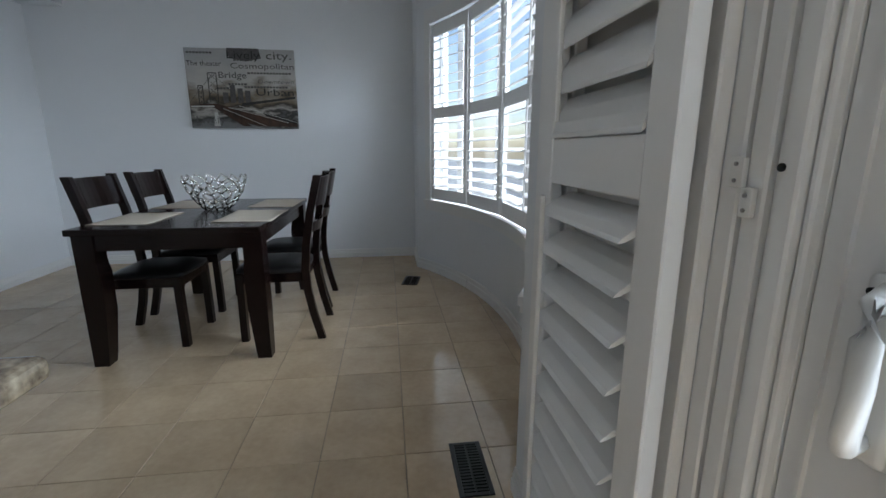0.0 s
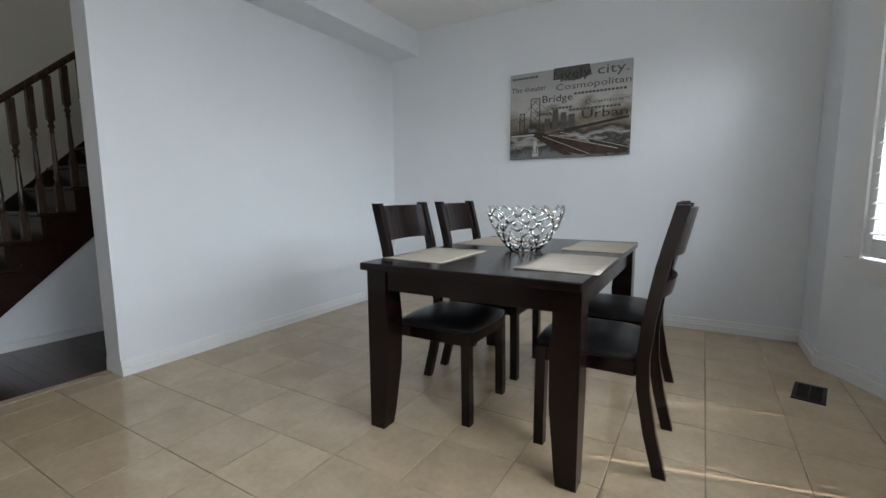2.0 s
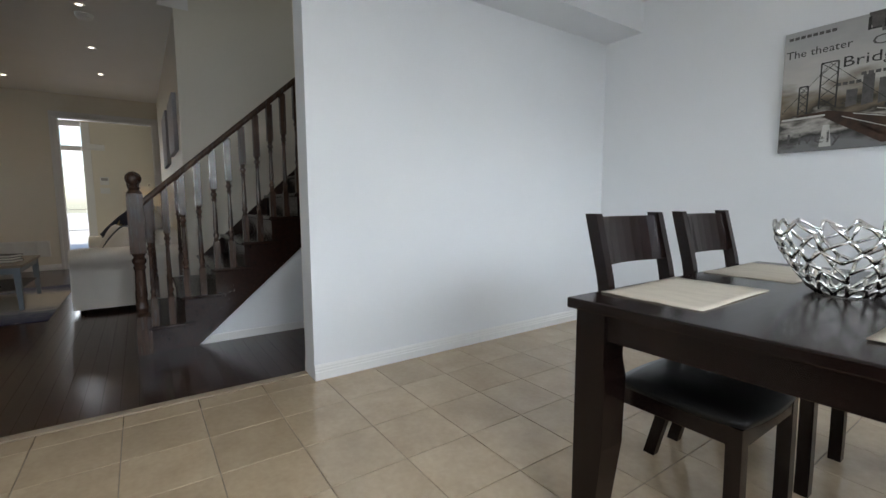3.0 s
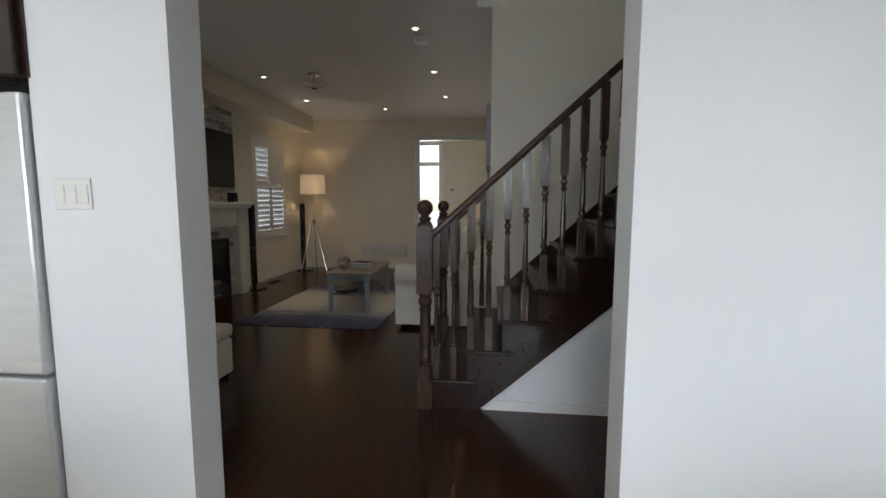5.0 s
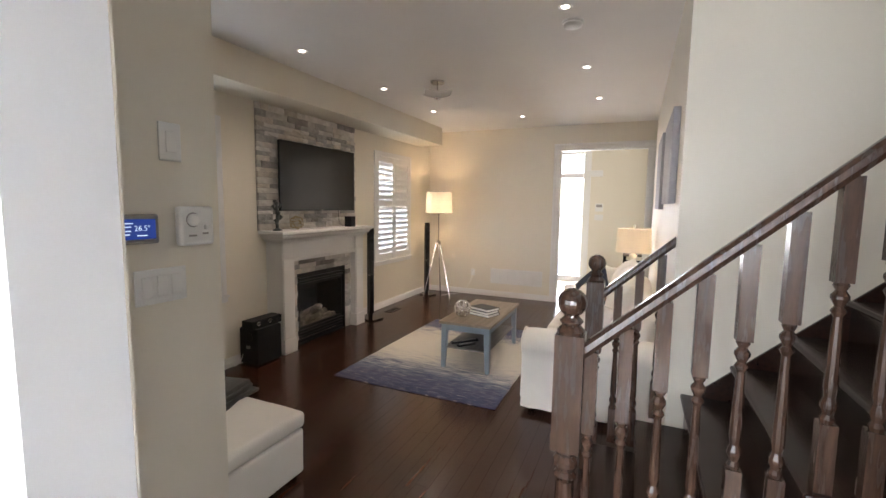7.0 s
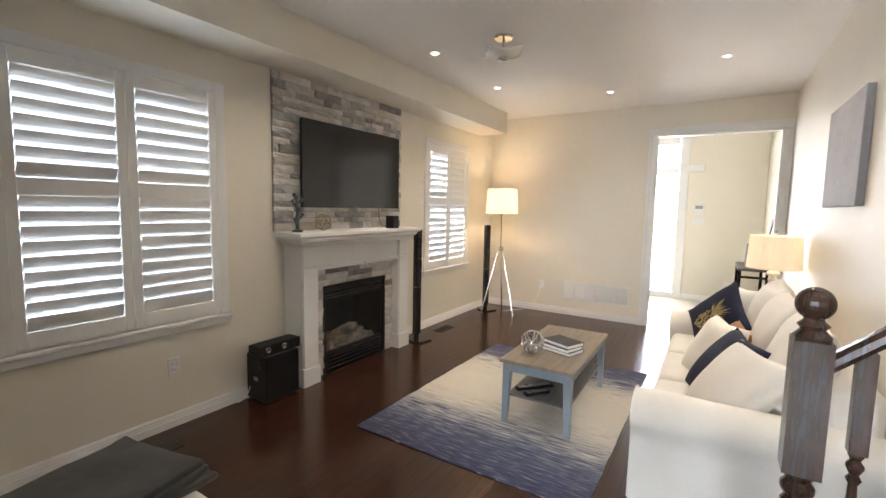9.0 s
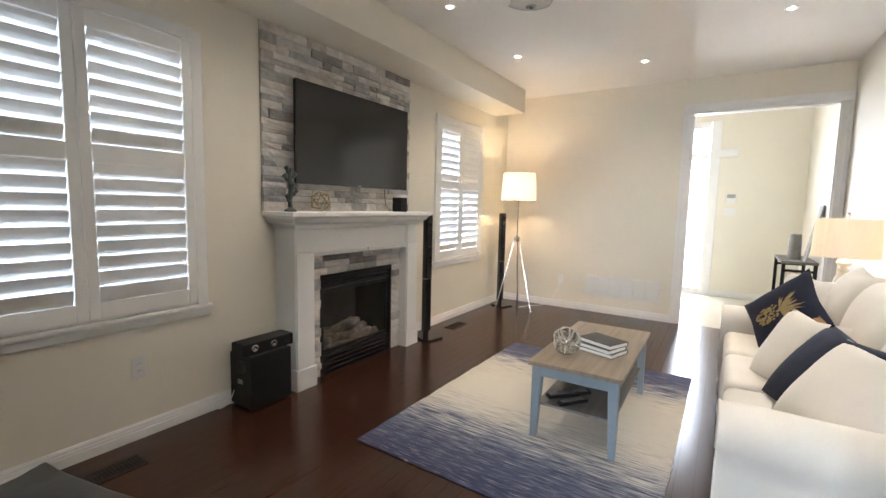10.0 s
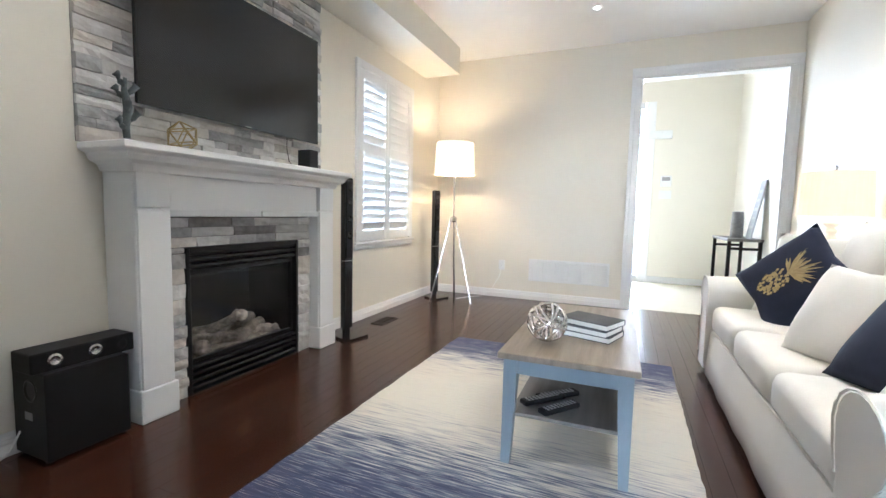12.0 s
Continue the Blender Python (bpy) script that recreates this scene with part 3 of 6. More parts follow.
baseboard("baseboard_door_wall", "y", 0.71, YB, XD, -1, TRIM)
baseboard("baseboard_thermostat", "x", -3.841, XH - 0.006, 0.25, 1, TRIM)
baseboard("baseboard_ottoman_wall", "y", YF + 0.016, 0.266, -3.825, -1, TRIM)
baseboard("baseboard_fireplace_east", "x", -6.04, -3.841, YF, 1, TRIM)
baseboard("baseboard_fireplace_west", "x", XL + 0.016, -7.455, YF, 1, TRIM)
baseboard("baseboard_living_west", "y", YF, 0.345, XL, 1, TRIM)
baseboard("baseboard_living_north", "x", XL + 0.016, -5.304, YL, -1, TRIM)
baseboard("baseboard_hall_wall", "y", OP1 + 0.0, YN, XH - 0.007, -1, TRIM)
baseboard("baseboard_entry_west", "y", 0.69, 1.76, -12.15, 1, TRIM)
baseboard("baseboard_entry_north", "x", -12.13, XL - 0.13, 1.76, -1, TRIM)

# casing round the entry opening
bm = bmesh.new()
for y0, y1, e in ((0.345, 0.44, 0.345), (1.70, 1.788, 1.747)):
    box(bm, XL, XL + 0.018, y0, y1, 0, 2.42, 0.005)
    box(bm, XL + 0.018, XL + 0.026, e, e + 0.04, 0, 2.42, 0.003)
box(bm, XL, XL + 0.018, 0.345, 1.788, 2.421, 2.515, 0.005)
box(bm, XL + 0.018, XL + 0.026, 0.345, 1.788, 2.475, 2.515, 0.003)
box(bm, XL - 0.12, XL + 0.002, 0.44, 0.452, 0, 2.42)
box(bm, XL - 0.12, XL + 0.002, 1.688, 1.70, 0, 2.42)
box(bm, XL - 0.12, XL + 0.002, 0.452, 1.688, 2.408, 2.42)
solo("trim_entry_opening", bm, TRIM, (0, 0, 0), "white painted casing round the opening to the entry", "trim", "structure")


# ---- windows and shutters ----
SLATS = {}


def slat_mesh(length, width=0.085, thick=0.011):
    key = (round(length, 3), width)
    if key not in SLATS:
        bm = bmesh.new()
        prof = [(width / 2 * math.cos(a), thick / 2 * math.sin(a)) for a in [2 * math.pi * k / 10 for k in range(10)]]
        prism(bm, prof, "x", -length / 2, length / 2)
        SLATS[key] = mesh_of("slat", bm, SHUTTER)
    return SLATS[key]


def shutter(win, width, z0, z1, m, tilts, mid=None, rod=0.0, stile=0.05, rail=0.10, pitch=0.076):
    """A louvred panel, built in its own frame (x along, -y to the room), posed by m; tilts: of the lower and the upper slats."""
    bm = bmesh.new()
    d = 0.014
    for sx in (-1, 1):
        box(bm, *sorted((sx * width / 2, sx * (width / 2 - stile))), -d, d, z0, z1, 0.003)
    box(bm, -width / 2 + stile, width / 2 - stile, -d + 0.002, d - 0.002, z0, z0 + rail, 0.002)
    box(bm, -width / 2 + stile, width / 2 - stile, -d + 0.002, d - 0.002, z1 - rail, z1, 0.002)
    spans = [(z0 + rail, z1 - rail)]
    if mid:
        box(bm, -width / 2 + stile, width / 2 - stile, -d + 0.002, d - 0.002, mid - 0.045, mid + 0.045, 0.002)
        spans = [(z0 + rail, mid - 0.045), (mid + 0.045, z1 - rail)]
    panel = part("shutter_panel", bm, SHUTTER, win)
    panel.matrix_basis = m
    ln = width - 2 * stile - 0.006
    for (a, b), tilt in zip(spans, tilts):
        n = round((b - a) / pitch)
        for k in range(n):
            s = part("slat", slat_mesh(ln), SHUTTER, panel)
            s.matrix_basis = pose(0, 0, a + (k + 0.5) * (b - a) / n, tilt + rng.uniform(-1.5, 1.5), 0, 0)
        if rod is not None:
            off = 0.5 * 0.085 * math.cos(radians(tilt)) + 0.008
            part("tilt_rod", B(rod * width - 0.005, rod * width + 0.005, -off - 0.006, -off + 0.004, a + 0.03, b - 0.02, 0.002), SHUTTER, panel)
    return panel


def bow_pose(deg, r):
    a = radians(deg)
    return pose(CX + r * math.cos(a), CY + r * math.sin(a), 0, 0, 0, deg + 90 - 180)


win_bow = thing("window_bow", (0, 0, 0), "white bow window with open louvred shutters", "window", kind="structure")
bm = bmesh.new()
arc_slab(bm, CR - 0.038, CR + 0.03, A_END + 0.3, A_WIN0 + 1.4, SILL - 0.005, SILL + 0.025, 26)
arc_slab(bm, CR - 0.022, CR - 0.0005, A_END + 0.4, A_WIN0 + 1.2, SILL - 0.075, SILL - 0.006, 26)
arc_slab(bm, CR - 0.030, CR - 0.0005, A_END + 0.4, A_WIN0 + 1.3, SILL - 0.030, SILL - 0.006, 26)
part("window_sill", bm, TRIM, win_bow)
bm = bmesh.new()
arc_slab(bm, CR - 0.02, CR + 0.05, A_WIN0 - 0.35, A_WIN0 + 1.2, SILL + 0.026, HEAD + 0.08, 2)
arc_slab(bm, CR - 0.02, CR + 0.05, A_WIN1 - 1.0, A_WIN1 + 0.35, SILL + 0.026, HEAD + 0.08, 2)
arc_slab(bm, CR - 0.02, CR - 0.0005, A_WIN1 + 0.35, A_WIN0 - 0.35, HEAD - 0.04, HEAD + 0.08, 26)
part("window_frame", bm, TRIM, win_bow)
edges = [30.0, 18.5, 6.5, -4.6, -15.3, -26.2]
for k, (d0, d1) in enumerate(zip(edges, edges[1:])):
    mid, w = (d0 + d1) / 2, 2 * CR * math.sin(radians((d0 - d1) / 2)) - 0.009
    shutter(win_bow, w, SILL + 0.035, HEAD - 0.055, bow_pose(mid, CR * math.cos(radians((d0 - d1) / 2)) + 0.012), (16, 18 if k < 2 else 20), 1.48, None if k < 2 else -0.18)
# outer sashes, divided otherwise than the shutters
edges = [30.0, 24.2, 12.4, 1.0, -10.0, -26.4]
for d0, d1 in zip(edges, edges[1:]):
    mid, w = (d0 + d1) / 2, 2 * (CR + 0.13) * math.sin(radians((d0 - d1) / 2)) - 0.002
    m = bow_pose(mid, (CR + 0.13) * math.cos(radians((d0 - d1) / 2)))
    bm = bmesh.new()
    for sx in (-1, 1):
        box(bm, *sorted((sx * w / 2, sx * (w / 2 - 0.045))), -0.02, 0.02, SILL + 0.02, HEAD, 0.003)
    box(bm, -w / 2 + 0.045, w / 2 - 0.045, -0.02, 0.02, SILL + 0.02, SILL + 0.07, 0.003)
    box(bm, -w / 2 + 0.045, w / 2 - 0.045, -0.02, 0.02, HEAD - 0.05, HEAD, 0.003)
    part("sash", bm, TRIM, win_bow).matrix_basis = m
    pane = part("pane", B(-w / 2 + 0.045, w / 2 - 0.045, -0.003, 0.003, SILL + 0.07, HEAD - 0.05), PANE, win_bow)
    pane.matrix_basis, pane.visible_shadow = m, False


def flat_window(name, w, label, tilts):
    """A two-leaf shuttered window in the fireplace wall."""
    x0, x1, z0, z1 = w
    win = thing(name, ((x0 + x1) / 2, YF, 0), label, "window", kind="structure")
    hw = (x1 - x0) / 2
    bm = bmesh.new()
    for sx in (-1, 1):
        box(bm, *sorted((sx * (hw + 0.055), sx * (hw - 0.012))), -0.06, 0.022, z0 - 0.0, z1 + 0.055, 0.004)
    box(bm, -hw + 0.012, hw - 0.012, -0.06, 0.022, z1 - 0.012, z1 + 0.055, 0.004)
    box(bm, -hw + 0.012, hw - 0.012, -0.06, 0.004, z0 - 0.0, z0 + 0.012, 0.003)
    part("window_frame", bm, TRIM, win)
    bm = bmesh.new()
    box(bm, -hw - 0.075, hw + 0.075, 0.001, 0.034, z0 - 0.028, z0 - 0.002, 0.008, 2)
    box(bm, -hw - 0.07, hw + 0.07, 0.001, 0.016, z0 - 0.075, z0 - 0.029, 0.006, 2)
    part("window_sill", bm, TRIM, win)
    mid = z0 + 0.55 * (z1 - z0)
    for k, sx in enumerate((1, -1)):
        shutter(win, hw - 0.010, z0 + 0.014, z1 - 0.014, pose(sx * (hw - 0.008) / 2, 0.004, 0, 0, 0, 180), tilts[k], mid, None, 0.05, 0.085)
        # hinges on the outer stile
        for z in (z0 + 0.2, mid, z1 - 0.2):
            part("hinge", B(sx * (hw - 0.010) - 0.006, sx * (hw - 0.010) + 0.006, 0.020, 0.026, z - 0.03, z + 0.03, 0.002), PLASTIC, win)
    bm = bmesh.new()
    for a, b in ((-hw, -hw + 0.05), (-0.03, 0.03), (hw - 0.05, hw)):
        box(bm, a, b, -0.17, -0.13, z0, z1, 0.003)
    for a, b in ((z0, z0 + 0.05), (z1 - 0.05, z1)):
        box(bm, -hw + 0.05, hw - 0.05, -0.165, -0.135, a, b, 0.003)
    part("sash", bm, TRIM, win)
    for a, b in ((-hw + 0.05, -0.03), (0.03, hw - 0.05)):
        pane = part("pane", B(a, b, -0.153, -0.147, z0 + 0.05, z1 - 0.05), PANE, win)
        pane.visible_shadow = False
    return win


flat_window("window_1", W1, "white window with half-closed louvred shutters", ((-70, -64), (-77, -66)))
flat_window("window_2", W2, "white window with tilted louvred shutters beside the fireplace", ((-62, -60), (-64, -84)))

# patio door with a folded shutter leaf on the wall beside it
door = thing("door_patio", (XD, 0, 0), "white sliding patio door with glass and a pull handle", "patio door", kind="structure")
for y0, y1, d0, d1 in ((0.6345, 0.705, -0.022, 0.0), (0.604, 0.6335, -0.003, 0.16), (0.568, 0.597, -0.002, 0.16), (0.551, 0.5675, 0.006, 0.16), (0.524, 0.5485, -0.008, 0.16), (0.512, 0.5225, 0.002, 0.16), (0.511, 0.633, 0.012, 0.158), (-2.0, -1.94, 0.0, 0.16)):
    part("frame_strip", B(d0, d1, y0, y1, 0.0, 2.12, 0.003), TRIM, door)
part("head_casing", B(-0.022, 0.0, -2.07, 0.634, 2.121, 2.19, 0.003), TRIM, door)
part("head_track", B(0.0, 0.16, -1.94, 0.51, 2.07, 2.12, 0.003), TRIM, door)
part("threshold", B(0.0, 0.16, -1.94, 0.51, 0.0, 0.03, 0.003), TRIM, door)
bm = bmesh.new()
for y0, y1 in ((0.365, 0.51), (-0.72, -0.63)):
    box(bm, 0.015, 0.065, y0, y1, 0.03, 2.07, 0.004)
box(bm, 0.015, 0.065, -0.63, 0.365, 0.03, 0.13, 0.004)
box(bm, 0.015, 0.065, -0.63, 0.365, 1.97, 2.07, 0.004)
box(bm, 0.010, 0.015, 0.376, 0.382, 0.06, 2.04)
box(bm, 0.010, 0.015, 0.404, 0.409, 0.06, 2.04)
box(bm, 0.009, 0.015, 0.478, 0.483, 0.06, 2.04)
sash = part("sliding_sash", bm, TRIM, door)
pane = part("pane", B(0.037, 0.043, -0.63, 0.365, 0.13, 1.97), PANE, sash)
pane.visible_shadow = False
bm = bmesh.new()
for y0, y1 in ((-0.63, -0.55), (-1.94, -1.86)):
    box(bm, 0.105, 0.15, y0, y1, 0.03, 2.07, 0.004)
box(bm, 0.105, 0.15, -1.86, -0.63, 0.03, 0.13, 0.004)
box(bm, 0.105, 0.15, -1.86, -0.63, 1.97, 2.07, 0.004)
fixed = part("fixed_sash", bm, TRIM, door)
pane = part("pane", B(0.125, 0.131, -1.86, -0.63, 0.13, 1.97), PANE, fixed)
pane.visible_shadow = False
bm = bmesh.new()
box(bm, 0.003, 0.015, 0.408, 0.453, 0.885, 1.06, 0.008, 2)
tube(bm, [(0.006, 0.433, 0.905), (-0.026, 0.420, 0.910), (-0.042, 0.408, 0.935), (-0.045, 0.404, 0.975), (-0.042, 0.408, 1.015), (-0.026, 0.420, 1.04), (0.006, 0.433, 1.045)], 0.0105, 8)
box(bm, -0.012, 0.004, 0.433, 0.441, 0.955, 1.005, 0.003)
handle = part("door_handle", bm, PLASTIC, door, "white looped pull handle with lock lever", True)
for z in (0.905, 1.043):
    part("screw", lathe(bmesh.new(), [(0.0035, 0), (0.0035, 0.003)], 10), IRON, handle).matrix_basis = pose(0.002, 0.445, z, 0, -90, 0)
part("lock_mark", lathe(bmesh.new(), [(0.0028, 0), (0.0028, 0.003)], 10), mat("red_plastic_dot", (0.35, 0.02, 0.02), rough=0.4), handle).matrix_basis = pose(0.002, 0.439, 0.955, 0, -90, 0)
part("screw_hole", lathe(bmesh.new(), [(0.0045, 0), (0.0045, 0.003)], 12), IRON, door).matrix_basis = pose(-0.0075, 0.5445, 1.145, 0, -90, 0)
leaf_win = thing("shutter_door_leaf", (XD, 0, 0), "white folded louvred shutter leaf hung beside the patio door", "shutter", kind="structure")
shutter(leaf_win, 0.464, 0.03, 2.10, pose(-0.062, 0.856, 0, 0, 0, -90), (30, 66), 1.14, -0.256, 0.066, 0.12, 0.077)
part("folded_panel", B(-0.040, -0.014, 1.02, 1.215, 0.03, 2.10, 0.003), SHUTTER, leaf_win)
for z in (0.35, 1.115, 1.9):
    hg = part("hinge", B(-0.011, -0.0035, 0.592, 0.612, z + 0.005, z + 0.040, 0.001), PLASTIC, leaf_win)
    part("hinge_leaf", B(-0.011, -0.0035, 0.574, 0.592, z - 0.028, z + 0.006, 0.001), PLASTIC, hg)
    for dy, dz in ((0.602, 0.013), (0.602, 0.032), (0.583, -0.020), (0.583, -0.003)):
        part("screw", lathe(bmesh.new(), [(0.0025, 0), (0.0025, 0.002)], 8), GREY_PLASTIC, hg).matrix_basis = pose(-0.0112, dy, z + dz, 0, -90, 0)
part("hanging_strip", B(-0.013, -0.001, 1.17, 1.21, 0.02, 2.11, 0.002), TRIM, leaf_win)


# ---- stairs ----
RISE, RUN, S0, NST = 0.190, 0.211, 1.455, 15
SX0, SX1 = -5.30, -4.239
stairs = thing("staircase", (0, 0, 0), "dark stained oak staircase with open stringer and turned balusters", "staircase", kind="structure")
for k in range(NST):
    y0, zt = S0 + k * RUN, (k + 1) * RISE
    bm = bmesh.new()
    box(bm, SX0, SX1 + 0.045, y0 - 0.025, min(y0 + RUN + 0.06, YN), zt - 0.028, zt, 0.010, 2)
    part("tread", bm, TREAD_WOOD, stairs)
    part("riser", B(SX0, SX1 + 0.012, y0, y0 + 0.018, zt - RISE, zt - 0.028), TREAD_WOOD, stairs)
# open stringer, cut to the steps, with its moulded lower edge
poly = [(1.735, 0.0), (S0, 0.0)]
for k in range(NST):
    y0, zt = S0 + k * RUN + 0.004, (k + 1) * RISE - 0.028
    poly += [(y0, zt - RISE + (0.028 if k == 0 else 0)), (y0, zt)]
ytop = S0 + NST * RUN
poly += [(ytop, NST * RISE - 0.03), (ytop, (ytop - 1.735) * 0.875)]
part("stringer", prism(bmesh.new(), poly, "x", SX1 - 0.02, SX1 + 0.010), TREAD_WOOD, stairs)
part("stringer_moulding", prism(bmesh.new(), [(1.715, -0.0), (1.735, 0.0), (ytop, (ytop - 1.735) * 0.875), (ytop, (ytop - 1.735) * 0.875 + 0.035), (1.70, 0.018)], "x", SX1 + 0.010, SX1 + 0.026), TREAD_WOOD, stairs)
wskirt = [(YL + 0.125, 0.0), (YL + 0.125, 0.58)] + [(ytop, NST * RISE + 0.25), (ytop, 0.0)]
part("wall_stringer", prism(bmesh.new(), wskirt, "x", -5.300, -5.285), TREAD_WOOD, stairs)
# drywall under the flight
bm = bmesh.new()
prism(bm, [(1.75, 0.0), (YN, 0.0), (YN, (YN - 1.735) * 0.875), (1.75, 0.012)], "x", SX1 - 0.10, SX1 - 0.004)
solo("wall_under_stairs", bm, WHITE_WALL, (0, 0, 0), "white painted wall panel under the stair flight", "wall", "structure")
bm = bmesh.new()
prism(bm, [(1.765, 0.0), (YN, 0.0), (YN, 0.06), (1.83, 0.06)], "x", SX1 - 0.004, SX1 + 0.010)
solo("baseboard_under_stairs", bm, TRIM, (0, 0, 0), "white baseboard under the stairs", "baseboard", "structure")


def sq(bm, w, z0, z1, taper=1.0, at=(0, 0)):
    """A square shaft, wider or narrower at the top by taper."""
    a, b = w / 2, w / 2 * taper
    v = [bm.verts.new((at[0] + sx * r, at[1] + sy * r, z)) for z, r in ((z0, a), (z1, b)) for sx, sy in ((-1, -1), (1, -1), (1, 1), (-1, 1))]
    bm.faces.new(v[3::-1])
    bm.faces.new(v[4:])
    for k in range(4):
        q = (k + 1) % 4
        bm.faces.new((v[k], v[q], v[4 + q], v[4 + k]))


def baluster(parent, x, y, z0, z1):
    bm = bmesh.new()
    h = z1 - z0
    blk = 0.20
    top = z1 - 0.27 * h / 0.84
    sq(bm, 0.042, z0, z0 + blk, 1.0, (x, y))
    sq(bm, 0.042, top, z1, 1.0, (x, y))
    lathe(bm, [(0.015, z0 + blk), (0.019, z0 + blk + 0.012), (0.013, z0 + blk + 0.025), (0.020, z0 + blk + 0.045), (0.020, z0 + blk + 0.055), (0.013, z0 + blk + 0.075), (0.017, z0 + blk + 0.10),
               (0.0145, (z0 + blk + top) / 2), (0.011, top - 0.095), (0.019, top - 0.080), (0.011, top - 0.066), (0.021, top - 0.045), (0.021, top - 0.036), (0.012, top - 0.022), (0.019, top - 0.008), (0.015, top)], 10, (x, y))
    return part("baluster", bm, STAIR_WOOD, parent)


RAIL_Y, RAIL_Z, SLOPE = 1.45, 1.038, 0.905


def newel(parent, x, y, top):
    bm = bmesh.new()
    sq(bm, 0.088, 0.0, 0.27, 1.0, (x, y))
    sq(bm, 0.094, top - 0.56, top - 0.155, 1.0, (x, y))
    z = top - 0.56
    lathe(bm, [(0.036, 0.27), (0.042, 0.285), (0.030, 0.30), (0.038, 0.33), (0.030, 0.37), (0.036, 0.42), (0.031, z - 0.12), (0.040, z - 0.10), (0.030, z - 0.085), (0.043, z - 0.06), (0.043, z - 0.045), (0.030, z - 0.028), (0.042, z - 0.010), (0.036, z)], 14, (x, y))
    lathe(bm, [(0.044, top - 0.155), (0.047, top - 0.145), (0.030, top - 0.125), (0.040, top - 0.112), (0.026, top - 0.098)] + [(max(0.004, 0.049 * math.cos(a)), top - 0.049 + 0.049 * math.sin(a)) for a in [radians(d) for d in range(-60, 91, 15)]], 16, (x, y))
    return part("newel_post", bm, STAIR_WOOD, parent, smooth=False)


newel(stairs, SX1, 1.41, 1.278)
newel(stairs, -5.363, 1.398, 1.278)


def rail_prism(x, y0, y1, w=0.06, h=0.055):
    prof = [(-w / 2 * 0.7, 0), (w / 2 * 0.7, 0), (w / 2, h * 0.35), (w / 2 * 0.9, h * 0.75), (w / 2 * 0.45, h), (-w / 2 * 0.45, h), (-w / 2 * 0.9, h * 0.75), (-w / 2, h * 0.35)]
    bm = bmesh.new()
    ends = []
    for yy in (y0, y1):
        ends.append([bm.verts.new((x + a, yy, RAIL_Z + (yy - RAIL_Y) * SLOPE + b)) for a, b in prof])
    bm.faces.new(ends[0])
    bm.faces.new(ends[1][::-1])
    for k in range(8):
        q = (k + 1) % 8
        bm.faces.new((ends[0][k], ends[0][q], ends[1][q], ends[1][k]))
    return bm


part("handrail", rail_prism(SX1, 1.44, ytop), STAIR_WOOD, stairs, smooth=False)
part("handrail", rail_prism(-5.363, 1.44, YL - 0.002), STAIR_WOOD, stairs)
n = 0
yb = 1.479
while yb < ytop - 0.05:
    step = int((yb - (S0 - 0.02)) / RUN)
    baluster(stairs, SX1, yb, (step + 1) * RISE, RAIL_Z + (yb - RAIL_Y) * SLOPE + 0.006)
    yb += 0.1048
for yb in (1.52, 1.625, 1.73):
    step = int((yb - (S0 - 0.02)) / RUN)
    baluster(stairs, -5.363, yb, (step + 1) * RISE, RAIL_Z + (yb - RAIL_Y) * SLOPE + 0.006)

# ---- dining furniture ----
table = thing("dining_table", (-0.955, 3.212, 0), "espresso wood dining table with square tapered legs", "dining table")
TX, TY = 0.475, 0.707
part("tabletop", B(-TX, TX, -TY, TY, 0.735, 0.768, 0.005, 2), ESPRESSO, table)
for s in (-1, 1):
    part("apron", B(-TX + 0.04, TX - 0.04, *sorted((s * (TY - 0.05), s * (TY - 0.072))), 0.645, 0.735, 0.002), ESPRESSO, table)
    part("apron", B(*sorted((s * (TX - 0.03), s * (TX - 0.052))), -TY + 0.065, TY - 0.065, 0.645, 0.735, 0.002), ESPRESSO, table)
for sx in (-1, 1):
    for sy in (-1, 1):
        bm = bmesh.new()
        # the leg runs straight on its outer faces and swells, then tapers, on its inner ones
        o, rows_ = 0.018, []
        for z, w in ((0.0, 0.075), (0.05, 0.082), (0.30, 0.105), (0.52, 0.108), (0.58, 0.10), (0.635, 0.10), (0.735, 0.10)):
            xo, yo = TX - 0.008, TY - 0.04
            rows_.append([bm.verts.new((sx * a, sy * b, z)) for a, b in ((xo, yo), (xo - w, yo), (xo - w, yo - w), (xo, yo - w))])
        bm.faces.new(rows_[0]), bm.faces.new(rows_[-1])
        for p, q in zip(rows_, rows_[1:]):
            for i in range(4):
                bm.faces.new((p[i], p[(i + 1) % 4], q[(i + 1) % 4], q[i]))
        part("leg", bm, ESPRESSO, table)


def bend_bar(w, d, pts):
    """A square bar through (y, z) points; w across, d deep."""
    bm = bmesh.new()
    rings = []
    for y, z in pts:
        rings.append([bm.verts.new((sx * w / 2, y + sy * d / 2, z)) for sx, sy in ((-1, -1), (1, -1), (1, 1), (-1, 1))])
    bm.faces.new(rings[0][::-1]), bm.faces.new(rings[-1])
    for p, q in zip(rings, rings[1:]):
        for i in range(4):
            bm.faces.new((p[i], p[(i + 1) % 4], q[(i + 1) % 4], q[i]))
    return bm


def move(bm, x=0, y=0, z=0):
    bmesh.ops.translate(bm, vec=(x, y, z), verts=bm.verts)
    return bm


